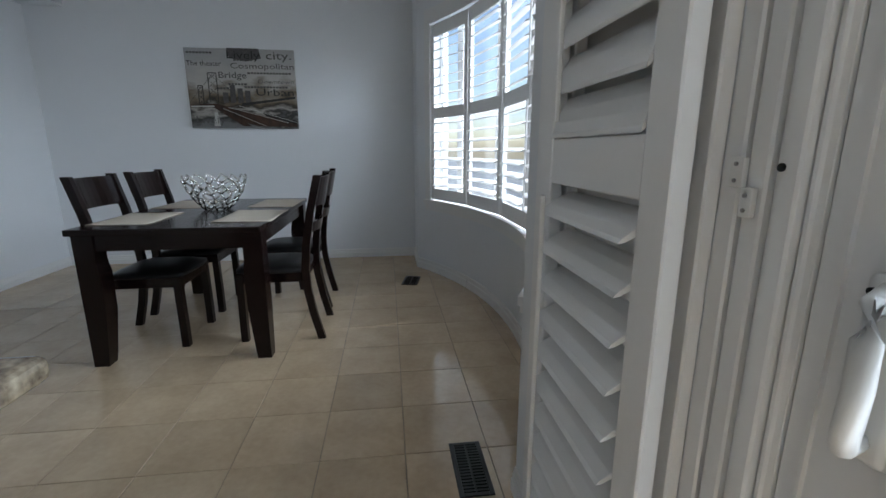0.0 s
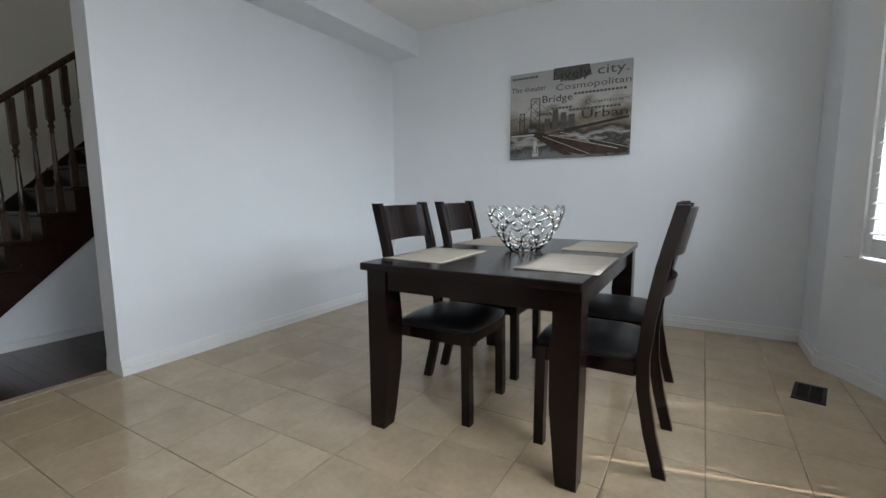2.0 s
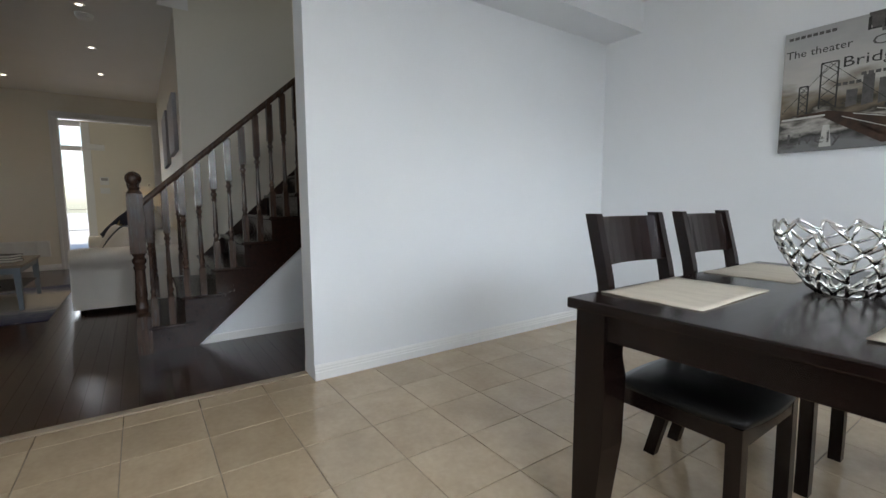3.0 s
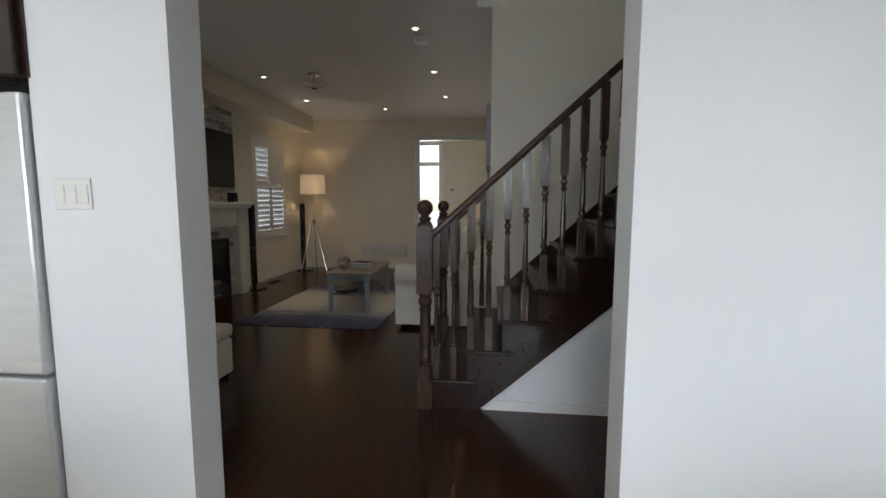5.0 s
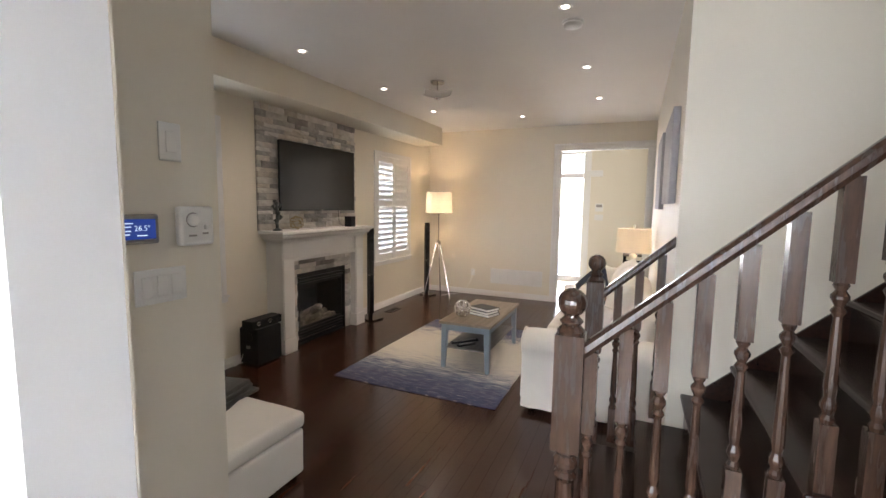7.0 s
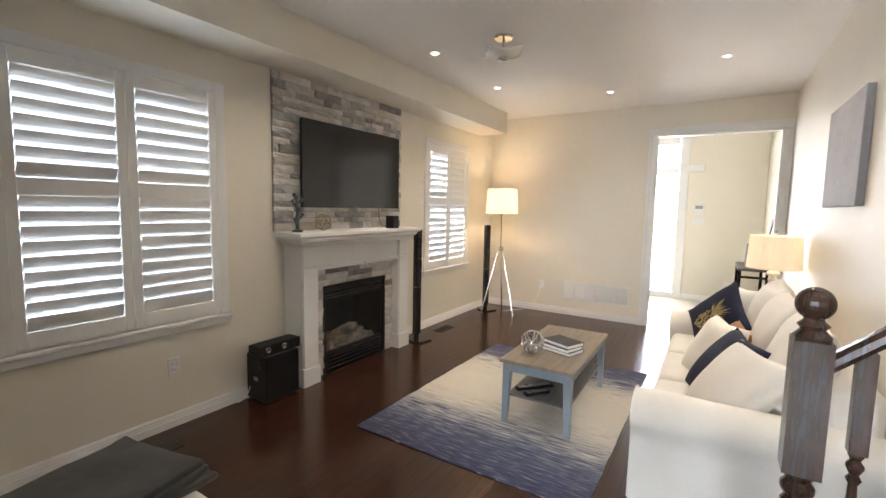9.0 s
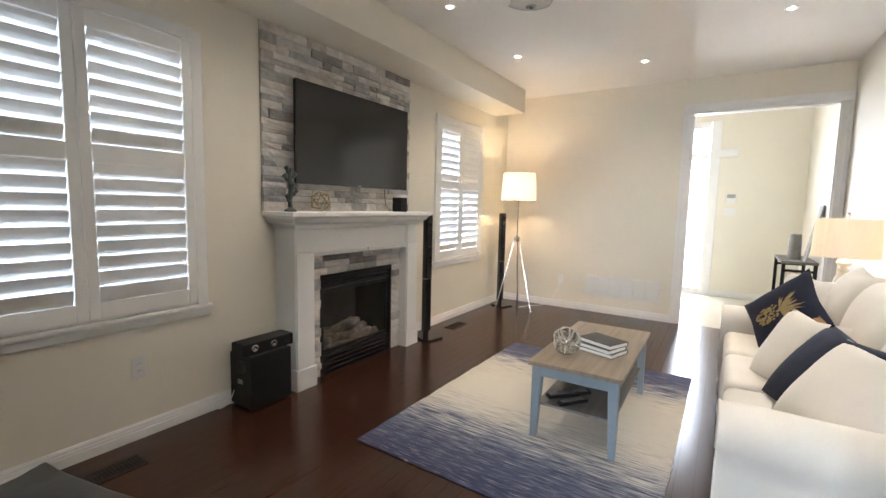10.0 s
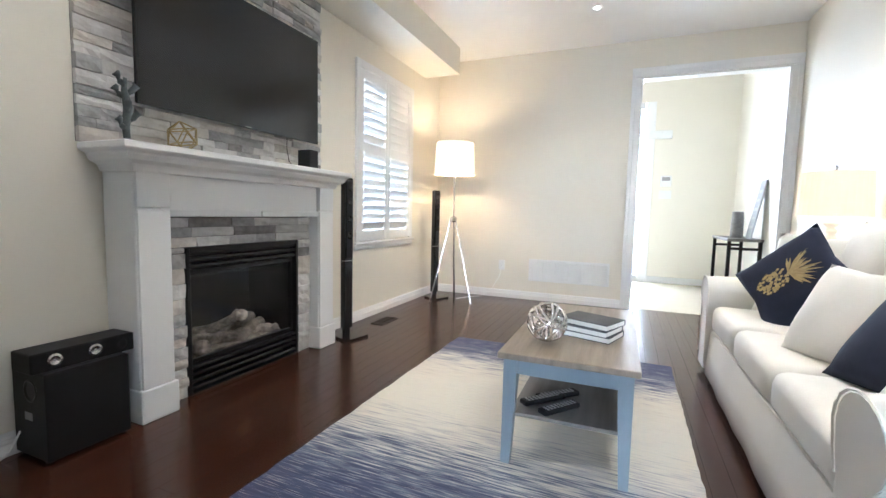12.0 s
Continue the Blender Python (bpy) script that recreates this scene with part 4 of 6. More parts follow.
def cushion_pad(bm, x0, x1, y0, y1, z0, z1, n=8, puff=0.03, edge=0.10):
    """A padded block with a crowned top and rounded rim."""
    top, low = {}, {}
    for i in range(n + 1):
        for j in range(n + 1):
            u, v = i / n * 2 - 1, j / n * 2 - 1
            k = (1 - abs(u) ** 4) * (1 - abs(v) ** 4)
            sq_ = 1 - edge * (u * u * v * v)
            x, y = (x0 + x1) / 2 + u * sq_ * (x1 - x0) / 2, (y0 + y1) / 2 + v * sq_ * (y1 - y0) / 2
            top[i, j] = bm.verts.new((x, y, z1 - puff + puff * k))
            low[i, j] = bm.verts.new((x, y, z0))
    for i in range(n):
        for j in range(n):
            bm.faces.new((top[i, j], top[i + 1, j], top[i + 1, j + 1], top[i, j + 1]))
            bm.faces.new((low[i, j], low[i, j + 1], low[i + 1, j + 1], low[i + 1, j]))
    ring = [(i, 0) for i in range(n)] + [(n, j) for j in range(n)] + [(i, n) for i in range(n, 0, -1)] + [(0, j) for j in range(n, 0, -1)]
    for a, b in zip(ring, ring[1:] + ring[:1]):
        bm.faces.new((low[a], low[b], top[b], top[a]))
    return bm


def dining_chair():
    """Faces +y in its own frame; the origin lies on the floor under the seat's middle."""
    ch = thing("dining_chair", (0, 0, 0), "espresso wood dining chair with black padded seat", "dining chair", "chairs round the dining table")
    part("seat", cushion_pad(bmesh.new(), -0.225, 0.225, -0.20, 0.225, 0.435, 0.485, 10, 0.03), LEATHER, ch, "black padded faux leather seat", True)
    bm = bmesh.new()
    box(bm, -0.20, 0.20, 0.185, 0.205, 0.375, 0.435, 0.002)
    box(bm, -0.19, 0.19, -0.195, -0.175, 0.375, 0.435, 0.002)
    for s in (-1, 1):
        box(bm, *sorted((s * 0.205, s * 0.187)), -0.175, 0.185, 0.375, 0.435, 0.002)
    part("seat_frame", bm, ESPRESSO, ch)
    for s in (-1, 1):
        part("front_leg", move(bend_bar(0.042, 0.042, [(0.19, 0.0), (0.19, 0.10), (0.185, 0.435)]), s * 0.190), ESPRESSO, ch)
        part("back_post", move(bend_bar(0.034, 0.046, [(-0.275, 0.0), (-0.235, 0.16), (-0.205, 0.33), (-0.20, 0.45), (-0.215, 0.60), (-0.25, 0.80), (-0.305, 1.018)]), s * 0.198), ESPRESSO, ch)

    def slab(z0, z1, name, cap=False):
        bm = bmesh.new()
        rows_ = []
        for k in range(9):
            u = k / 8 * 2 - 1
            lean = 0.035 * (1 - u * u)
            rows_.append([bm.verts.new((u * 0.185, -0.215 - (z - 0.60) * 0.215 - lean + d, z)) for z in (z0, z1) for d in (-0.010, 0.010)])
        for p, q in zip(rows_, rows_[1:]):
            for a, b in ((0, 1), (1, 3), (3, 2), (2, 0)):
                bm.faces.new((p[a], p[b], q[b], q[a]))
        bm.faces.new((rows_[0][0], rows_[0][1], rows_[0][3], rows_[0][2]))
        bm.faces.new((rows_[-1][0], rows_[-1][2], rows_[-1][3], rows_[-1][1]))
        part(name, bm, ESPRESSO, ch)
    slab(0.832, 1.005, "top_rail")
    slab(0.675, 0.738, "lower_rail")
    return ch


ch = dining_chair()
# west side faces east (+x): turn -90; east side faces west: turn 90
ch.matrix_basis = pose(-1.228, 2.962, 0, 0, 0, -90)
copy_thing(ch, pose(-1.228, 3.548, 0, 0, 0, -90))
copy_thing(ch, pose(-0.515, 2.99, 0, 0, 0, 90))
copy_thing(ch, pose(-0.54, 3.56, 0, 0, 0, 90))


def placemat(x, y, w, h, turn):
    bm = bmesh.new()
    r = random.Random(int(x * 1000 + y * 77))
    n, m_ = 12, 8
    g = {}
    for i in range(n + 1):
        for j in range(m_ + 1):
            u, v = i / n - 0.5, j / m_ - 0.5
            e = max(abs(u), abs(v)) > 0.49
            g[i, j] = bm.verts.new((u * w + (r.uniform(-0.002, 0.002) if e else 0), v * h + (r.uniform(-0.002, 0.002) if e else 0), 0.0028 + 0.002 * math.sin(3 * u + 5 * v) * abs(u * 2) ** 2 + (r.uniform(0, 0.003) if e else 0)))
    for i in range(n):
        for j in range(m_):
            bm.faces.new((g[i, j], g[i + 1, j], g[i + 1, j + 1], g[i, j + 1]))
    low = bmesh.ops.extrude_face_region(bm, geom=list(bm.faces))
    for v in [q for q in low["geom"] if isinstance(q, bmesh.types.BMVert)]:
        v.co.z = max(v.co.z - 0.003, 0.0004)
    return solo("placemat", bm, LINEN, (x, y, 0.768, 0, 0, turn), "beige woven placemat lying on the dining table", "placemat", group="placemats on the dining table", smooth=True)


placemat(-1.255, 2.875, 0.31, 0.46, 1)
placemat(-1.255, 3.56, 0.31, 0.46, -1)
placemat(-0.625, 2.915, 0.32, 0.49, 1)
placemat(-0.625, 3.56, 0.31, 0.46, -1)


def lattice_bowl():
    """A bowl of branching silver twigs."""
    r = random.Random(11)
    bm = bmesh.new()

    def at(a, s):
        z = 0.006 + 0.222 * s
        rad = 0.075 + 0.118 * math.sin(min(1.0, s * 0.95) * math.pi / 2) ** 0.9
        return Vector((rad * math.cos(a), rad * math.sin(a), z))
    rows_, per = 6, 15
    node = {}
    for j in range(rows_ + 1):
        for k in range(per):
            a = 2 * math.pi * (k + (0.5 if j % 2 else 0) + r.uniform(-0.28, 0.28)) / per
            node[j, k] = at(a, min(1.0, max(0, (j + (r.uniform(-0.3, 0.3) if j else 0)) / rows_)))
    for j in range(rows_):
        for k in range(per):
            ends = [(j + 1, k), (j + 1, (k + (1 if j % 2 else -1)) % per)]
            if r.random() < 0.22 and j:
                ends.pop(r.randrange(2))
            for e in ends:
                p, q = node[j, k], node[e]
                mid = (p + q) / 2 * 1.0
                mid.x *= 1.03
                mid.y *= 1.03
                tube(bm, [p, mid + Vector((r.uniform(-0.004, 0.004), r.uniform(-0.004, 0.004), r.uniform(-0.004, 0.004))), q], [0.0064, 0.0054, 0.0064], 6)
    ring = [at(2 * math.pi * k / 30, 0) for k in range(30)]
    tube(bm, ring, 0.005, 6, True)
    return solo("fruit_bowl", bm, SILVER, (-0.945, 3.24, 0.768), "silver bowl of openwork twigs standing on the dining table", "bowl", smooth=True)


lattice_bowl()

# painting
pic = thing("painting", (-1.203, YN, 1.373), "printed canvas of a bridge with lettering, grey and sepia", "painting")
PW, PH = 0.511, 0.745
part("canvas", B(-PW, PW, -0.034, -0.002, 0, PH, 0.002), CANVAS, pic)


def lettering(text, size, x, z, material, width=None):
    cu = bpy.data.curves.new("lettering", "FONT")
    cu.body, cu.size, cu.extrude, cu.resolution_u = text, size, 0.0003, 2
    tmp = bpy.data.objects.new("lettering", cu)
    me = bpy.data.meshes.new_from_object(tmp)
    bpy.data.objects.remove(tmp)
    me.materials.clear()
    me.materials.append(material)
    if width:
        xs = [v.co.x for v in me.vertices]
        k = width / max(1e-6, max(xs) - min(xs))
        for v in me.vertices:
            v.co.x *= k
    ob = part("lettering", me, material, pic)
    ob.matrix_basis = pose(x, -0.0352, z, 90, 0, 0)
    return ob


lettering("Lively", 0.105, -0.13, 0.655, INK, 0.31)
lettering("city.", 0.105, 0.24, 0.655, GREY_INK, 0.24)
lettering("The theater", 0.065, -0.50, 0.585, INK, 0.32)
lettering("Cosmopolitan", 0.075, -0.10, 0.565, GREY_INK, 0.60)
lettering("Bridge", 0.085, -0.22, 0.475, INK, 0.26)
lettering("Downtown", 0.05, 0.15, 0.43, GREY_INK, 0.34)
lettering("Urban", 0.095, 0.12, 0.315, INK, 0.36)
lettering("Lively", 0.10, -0.47, 0.045, GREY_INK, 0.27)


def ink(name, polys, material, depth=0.0345):
    bm = bmesh.new()
    for p in polys:
        v = [bm.verts.new((a, -depth - 0.0004, b)) for a, b in p]
        bm.faces.new(v)
    return part(name, bm, material, pic)


def stroke(x0, z0, x1, z1, w=0.006):
    d = Vector((x1 - x0, z1 - z0)).normalized()
    nx, nz = -d.y * w / 2, d.x * w / 2
    return [(x0 + nx, z0 + nz), (x1 + nx, z1 + nz), (x1 - nx, z1 - nz), (x0 - nx, z0 - nz)]


# bars for small lines of print that cannot be read
bars = [(-0.49, 0.695, 0.24), (-0.06, 0.635, 0.2), (0.06, 0.515, 0.42), (-0.13, 0.41, 0.2), (-0.24, 0.37, 0.16), (0.02, 0.385, 0.44)]
ink("small_print", [[(x + 0.03 * k, z), (x + 0.03 * k + 0.023, z), (x + 0.03 * k + 0.023, z + 0.018), (x + 0.03 * k, z + 0.018)] for x, z, w in bars for k in range(int(w / 0.03))], GREY_INK)
ink("dark_blot", [[(-0.12, 0.75), (0.18, 0.75), (0.2, 0.66), (0.05, 0.63), (-0.1, 0.66)]], GREY_INK, 0.0341)
ink("deck", [[(-0.42, 0.225), (-0.27, 0.235), (0.06, 0.02), (-0.02, 0.02), (-0.30, 0.205), (-0.42, 0.205)], [(-0.27, 0.235), (0.50, 0.045), (0.50, 0.015), (0.12, 0.02), (-0.02, 0.06)]], RUST_INK)
ink("bank", [[(-0.02, 0.24), (0.5, 0.31), (0.5, 0.29), (-0.02, 0.215)], [(0.16, 0.16), (0.50, 0.075), (0.50, 0.02), (0.3, 0.03)]], INK, 0.0343)
towers = []
for cx, z0, z1, w in ((-0.275, 0.25, 0.52, 0.04), (-0.395, 0.23, 0.40, 0.022)):
    towers += [stroke(cx - w, z0, cx - w, z1, 0.008), stroke(cx + w, z0, cx + w, z1, 0.008), stroke(cx - w, z1, cx + w, z1, 0.008)]
    nx_ = 4
    for k in range(nx_):
        a, b = z0 + (z1 - z0) * k / nx_, z0 + (z1 - z0) * (k + 1) / nx_
        towers += [stroke(cx - w, a, cx + w, b, 0.004), stroke(cx + w, a, cx - w, b, 0.004)]
towers += [stroke(-0.27, 0.51, 0.05, 0.2, 0.003), stroke(-0.27, 0.51, -0.5, 0.25, 0.003)]
ink("bridge_tower_drawing", towers, INK, 0.0348)
ink("cable_drawing", [stroke(-0.15, 0.20, 0.42, 0.055, 0.005), stroke(-0.05, 0.215, 0.5, 0.06, 0.004), stroke(-0.2, 0.19, 0.2, 0.02, 0.004), stroke(-0.5, 0.205, -0.28, 0.21, 0.012)], PALE_INK, 0.0350)
ink("skyline", [[(x, 0.24), (x + 0.05, 0.25), (x + 0.05, 0.25 + h), (x, 0.25 + h)] for x, h in ((-0.19, 0.09), (-0.12, 0.16), (-0.05, 0.13), (0.02, 0.11))], GREY_INK, 0.0342)
ink("wash", [[(-0.30, 0.02), (-0.24, 0.02), (-0.255, 0.15), (-0.285, 0.15)]], PALE_INK, 0.0351)


def register(name, x, y, w, h, turn, label, material, n=12):
    """A floor register with a bevelled rim and slots."""
    reg = thing(name, (x, y, 0), label, "floor vent", turn=turn)
    bm = bmesh.new()
    for s in (-1, 1):
        box(bm, *sorted((s * w / 2, s * (w / 2 - 0.018))), -h / 2, h / 2, 0.0, 0.007, 0.002)
        box(bm, -w / 2 + 0.018, w / 2 - 0.018, *sorted((s * h / 2, s * (h / 2 - 0.018))), 0.0, 0.007, 0.002)
    part("rim", bm, material, reg)
    part("well", B(-w / 2 + 0.018, w / 2 - 0.018, -h / 2 + 0.018, h / 2 - 0.018, 0.0, 0.001), BLACK_MATTE, reg)
    for k in range(n):
        yy = -h / 2 + 0.018 + (h - 0.036) * (k + 0.5) / n
        part("slat", B(-w / 2 + 0.018, w / 2 - 0.018, yy - 0.0035, yy + 0.0035, 0.001, 0.006), material, reg)
    part("divider", B(-0.004, 0.004, -h / 2 + 0.018, h / 2 - 0.018, 0.001, 0.0068), material, reg)
    return reg


register("floor_vent", 0.475, 1.524, 0.125, 0.285, 0, "black metal floor register near the patio door", IRON, 16)
register("floor_vent", 0.385, 3.955, 0.14, 0.26, -12, "brown metal floor register by the bow wall", DRAB_TILE, 10)
register("floor_vent", -4.925, -1.60, 0.12, 0.29, 90, "dark brown floor register by the window", DRAB_TILE, 16)
register("floor_vent", -8.196, -1.61, 0.12, 0.28, 90, "dark brown floor register beside the speaker", DRAB_TILE, 14)

# kitchen island corner with a counter stool
island = thing("kitchen_island", (-0.73, 0.085, 0), "kitchen island with speckled beige granite top", "kitchen island")
part("worktop", B(-0.75, 0.51, -0.90, 0.60, 0.885, 0.92, 0.012, 3), GRANITE, island)
part("cabinet_body", B(-0.70, 0.15, -0.85, 0.25, 0.0, 0.885, 0.003), CABINET, island)
stool = thing("counter_stool", (-0.85, 0.97, 0), "dark brown leather counter stool tucked at the island", "stool", turn=180)
part("seat", cushion_pad(bmesh.new(), -0.2, 0.2, -0.05, 0.32, 0.60, 0.67, 8, 0.03), BROWN_LEATHER, stool, smooth=True)
bm = bmesh.new()
cushion_pad(bm, -0.2, 0.2, 0.0, 0.345, 0.0, 0.055, 8, 0.02, 0.05)
bmesh.ops.transform(bm, matrix=pose(0, -0.06, 0.555, 96, 0, 0), verts=bm.verts)
part("backrest", bm, BROWN_LEATHER, stool, smooth=True)
for sx in (-0.17, 0.17):
    for sy in (-0.02, 0.29):
        part("leg", B(sx - 0.02, sx + 0.02, sy - 0.02, sy + 0.02, 0, 0.60, 0.003), ESPRESSO, stool)

# fridge and cabinet over it
fridge = thing("fridge", (-3.44, -0.28, 0), "pale steel fridge in an alcove under a dark cabinet", "fridge")
part("body", B(-0.25, 0.34, -0.44, 0.47, 0.02, 1.64, 0.01, 2), FRIDGE, fridge)
part("door", B(0.345, 0.40, -0.44, 0.46, 0.62, 1.64, 0.012, 2), FRIDGE, fridge)
part("drawer", B(0.345, 0.40, -0.44, 0.46, 0.05, 0.61, 0.012, 2), FRIDGE, fridge)
for k, (z0, z1) in enumerate(((0.75, 1.45),)):
    part("handle", tube(bmesh.new(), [(0.40, -0.38, z0), (0.44, -0.38, z0 + 0.03), (0.44, -0.38, z1 - 0.03), (0.40, -0.38, z1)], 0.011, 8), CHROME, fridge)
cab = thing("wall_cabinet", (-3.30, -0.28, 1.69), "dark espresso wall cabinet with round knobs", "cabinet")
part("body", B(-0.38, 0.24, -0.46, 0.48, 0.0, 0.60, 0.002), CABINET, cab)
for s in (-1, 1):
    bm = bmesh.new()
    y0, y1 = sorted((s * 0.003, s * 0.46))
    box(bm, 0.24, 0.258, y0, y1, 0.004, 0.596, 0.002)
    for a, b, c, d in ((y0, y0 + 0.06, 0.004, 0.596), (y1 - 0.06, y1, 0.004, 0.596), (y0 + 0.06, y1 - 0.06, 0.004, 0.064), (y0 + 0.06, y1 - 0.06, 0.536, 0.596)):
        box(bm, 0.258, 0.266, a, b, c, d, 0.002)
    dr = part("door", bm, CABINET, cab)
    part("knob", lathe(bmesh.new(), [(0.006, 0), (0.006, 0.012), (0.015, 0.018), (0.015, 0.026), (0.008, 0.03)], 12), CHROME, dr).matrix_basis = pose(0.266, s * 0.035, 0.09, 0, 90, 0)


# ---- living room ----
fp = thing("fireplace", (-6.745, YF, 0), "white mantel fireplace with stone surround and black gas insert", "fireplace", kind="structure")
HP = 0.702                                   # half width over the pilasters
FY = 0.228                                   # front of the pilasters
for s in (-1, 1):
    bm = bmesh.new()
    box(bm, *sorted((s * HP, s * (HP - 0.165))), 0.001, FY - 0.012, 0.0, 1.145, 0.004)
    box(bm, *sorted((s * (HP - 0.006), s * (HP - 0.159))), FY - 0.012, FY, 0.155, 0.978, 0.004)
    box(bm, *sorted((s * (HP - 0.004), s * (HP - 0.161))), FY - 0.012, FY, 0.985, 1.145, 0.004)
    part("pilaster", bm, TRIM, fp)
    part("plinth", B(*sorted((s * (HP + 0.008), s * (HP - 0.173))), 0.001, FY + 0.010, 0.0, 0.155, 0.007, 2), TRIM, fp)
bm = bmesh.new()
box(bm, -HP + 0.165, HP - 0.165, 0.001, FY - 0.022, 0.945, 1.145, 0.004)
box(bm, -HP + 0.165, -0.03, FY - 0.022, FY - 0.010, 0.945, 0.978, 0.003)
box(bm, -0.02, HP - 0.165, FY - 0.022, FY - 0.010, 0.945, 0.978, 0.003)
part("frieze", bm, TRIM, fp)
bm = bmesh.new()
prof = [(0.0, 1.145), (FY + 0.008, 1.145), (FY + 0.014, 1.163), (FY + 0.020, 1.175), (FY + 0.050, 1.19), (FY + 0.062, 1.21), (FY + 0.064, 1.22), (FY + 0.085, 1.23), (FY + 0.092, 1.237), (FY + 0.092, 1.26), (FY + 0.086, 1.264), (0.0, 1.264)]
rings = []
for yy, zz in prof:
    rings.append((yy, zz))
for (ya, za), (yb_, zb) in zip(rings, rings[1:]):
    if ya == 0.0 or yb_ == 0.0:
        continue
    xa, xb = HP + (ya - FY), HP + (yb_ - FY)
    a = [bm.verts.new(p) for p in ((-xa, 0.0, za), (-xa, ya, za), (xa, ya, za), (xa, 0.0, za))]
    b = [bm.verts.new(p) for p in ((-xb, 0.0, zb), (-xb, yb_, zb), (xb, yb_, zb), (xb, 0.0, zb))]
    for i in range(3):
        bm.faces.new((a[i], a[i + 1], b[i + 1], b[i]))
xt = HP + 0.086
bm.faces.new([bm.verts.new(p) for p in ((-xt, 0.0, 1.264), (-xt, FY + 0.086, 1.264), (xt, FY + 0.086, 1.264), (xt, 0.0, 1.264))])
bm.faces.new([bm.verts.new(p) for p in ((-HP - 0.008, 0.0, 1.145), (HP + 0.008, 0.0, 1.145), (HP + 0.008, FY + 0.008, 1.145), (-HP - 0.008, FY + 0.008, 1.145))])
bmesh.ops.remove_doubles(bm, verts=bm.verts, dist=1e-5)
part("mantel_shelf", bm, TRIM, fp)
# stone surround backing
IX, IZ = 0.412, 0.785                        # half width and top of the insert
bm = bmesh.new()
for s in (-1, 1):
    box(bm, *sorted((s * (HP - 0.166), s * IX)), 0.001, 0.125, 0.0, 0.944)
box(bm, -IX, IX, 0.001, 0.125, IZ, 0.944)
part("surround_backing", bm, MORTAR, fp)
# gas insert
bm = bmesh.new()
for s in (-1, 1):
    box(bm, *sorted((s * IX, s * (IX - 0.022))), 0.03, 0.150, 0.0, IZ, 0.003)
box(bm, -IX + 0.022, IX - 0.022, 0.03, 0.150, IZ - 0.025, IZ, 0.003)
box(bm, -IX + 0.022, IX - 0.022, 0.03, 0.150, 0.0, 0.012, 0.002)
part("insert_frame", bm, IRON, fp)
for z in (0.675, 0.71, 0.742, 0.025, 0.065, 0.10, 0.135):
    part("louvre", B(-IX + 0.022, IX - 0.022, 0.105, 0.143, z, z + 0.020, 0.006, 2), IRON, fp)
bm = bmesh.new()
for s in (-1, 1):
    box(bm, *sorted((s * (IX - 0.023), s * (IX - 0.045))), 0.10, 0.12, 0.165, 0.665, 0.002)
box(bm, -IX + 0.045, IX - 0.045, 0.10, 0.12, 0.64, 0.665, 0.002)
box(bm, -IX + 0.045, IX - 0.045, 0.10, 0.12, 0.165, 0.185, 0.002)
part("glass_frame", bm, IRON, fp)
part("fire_glass", B(-IX + 0.045, IX - 0.045, 0.108, 0.112, 0.185, 0.64), FIRE_GLASS, fp)
bm = bmesh.new()
box(bm, -0.36, 0.36, -0.27, -0.25, 0.06, 0.77)
for s in (-1, 1):
    box(bm, *sorted((s * 0.36, s * 0.385)), -0.27, 0.10, 0.06, 0.77)
box(bm, -0.385, 0.385, -0.27, 0.10, 0.055, 0.165)
box(bm, -0.385, 0.385, -0.27, 0.10, 0.70, 0.77)
part("firebox", bm, FIREBOX, fp)
r = random.Random(4)
for x, y, z, ln, rad, tz, ty in ((-0.14, -0.02, 0.21, 0.34, 0.042, 20, 6), (0.12, -0.04, 0.215, 0.36, 0.045, -24, -4), (0.0, -0.10, 0.25, 0.5, 0.05, 4, 2), (-0.03, 0.02, 0.29, 0.30, 0.035, 55, -24), (0.10, 0.0, 0.30, 0.28, 0.032, -62, 28), (-0.22, 0.03, 0.20, 0.16, 0.034, -30, 8), (0.25, 0.04, 0.205, 0.15, 0.036, 40, 0)):
    bm = bmesh.new()
    pts, rad_ = [], []
    for k in range(7):
        pts.append((ln * (k / 6 - 0.5), r.uniform(-0.012, 0.012), r.uniform(-0.012, 0.012)))
        rad_.append(rad * r.uniform(0.75, 1.15))
    tube(bm, pts, rad_, 9)
    part("log", bm, LOG, fp, smooth=True).matrix_basis = pose(x, y, z, 0, ty, tz)
part("ember_bed", B(-0.33, 0.33, -0.2, 0.07, 0.165, 0.185, 0.006), LOG, fp)

# television and its bracket
tv = thing("television", (-6.768, YF + 0.080, 1.464), "large flat black television mounted on the stone wall", "television")
part("casing", B(-0.628, 0.628, 0.012, 0.038, 0.0, 0.711, 0.006, 2), BLACK_MATTE, tv)
part("bezel", B(-0.631, 0.631, 0.034, 0.044, -0.003, 0.713, 0.002), BLACK_GLOSS, tv)
part("screen", B(-0.622, 0.622, 0.0441, 0.0447, 0.010, 0.704), SCREEN, tv)
part("maker_mark", B(-0.022, 0.022, 0.0442, 0.0450, 0.002, 0.007), CHROME, tv)
part("bracket", B(-0.2, 0.2, -0.050, 0.013, 0.2, 0.5), IRON, tv)

# things on the mantel
M = 1.264


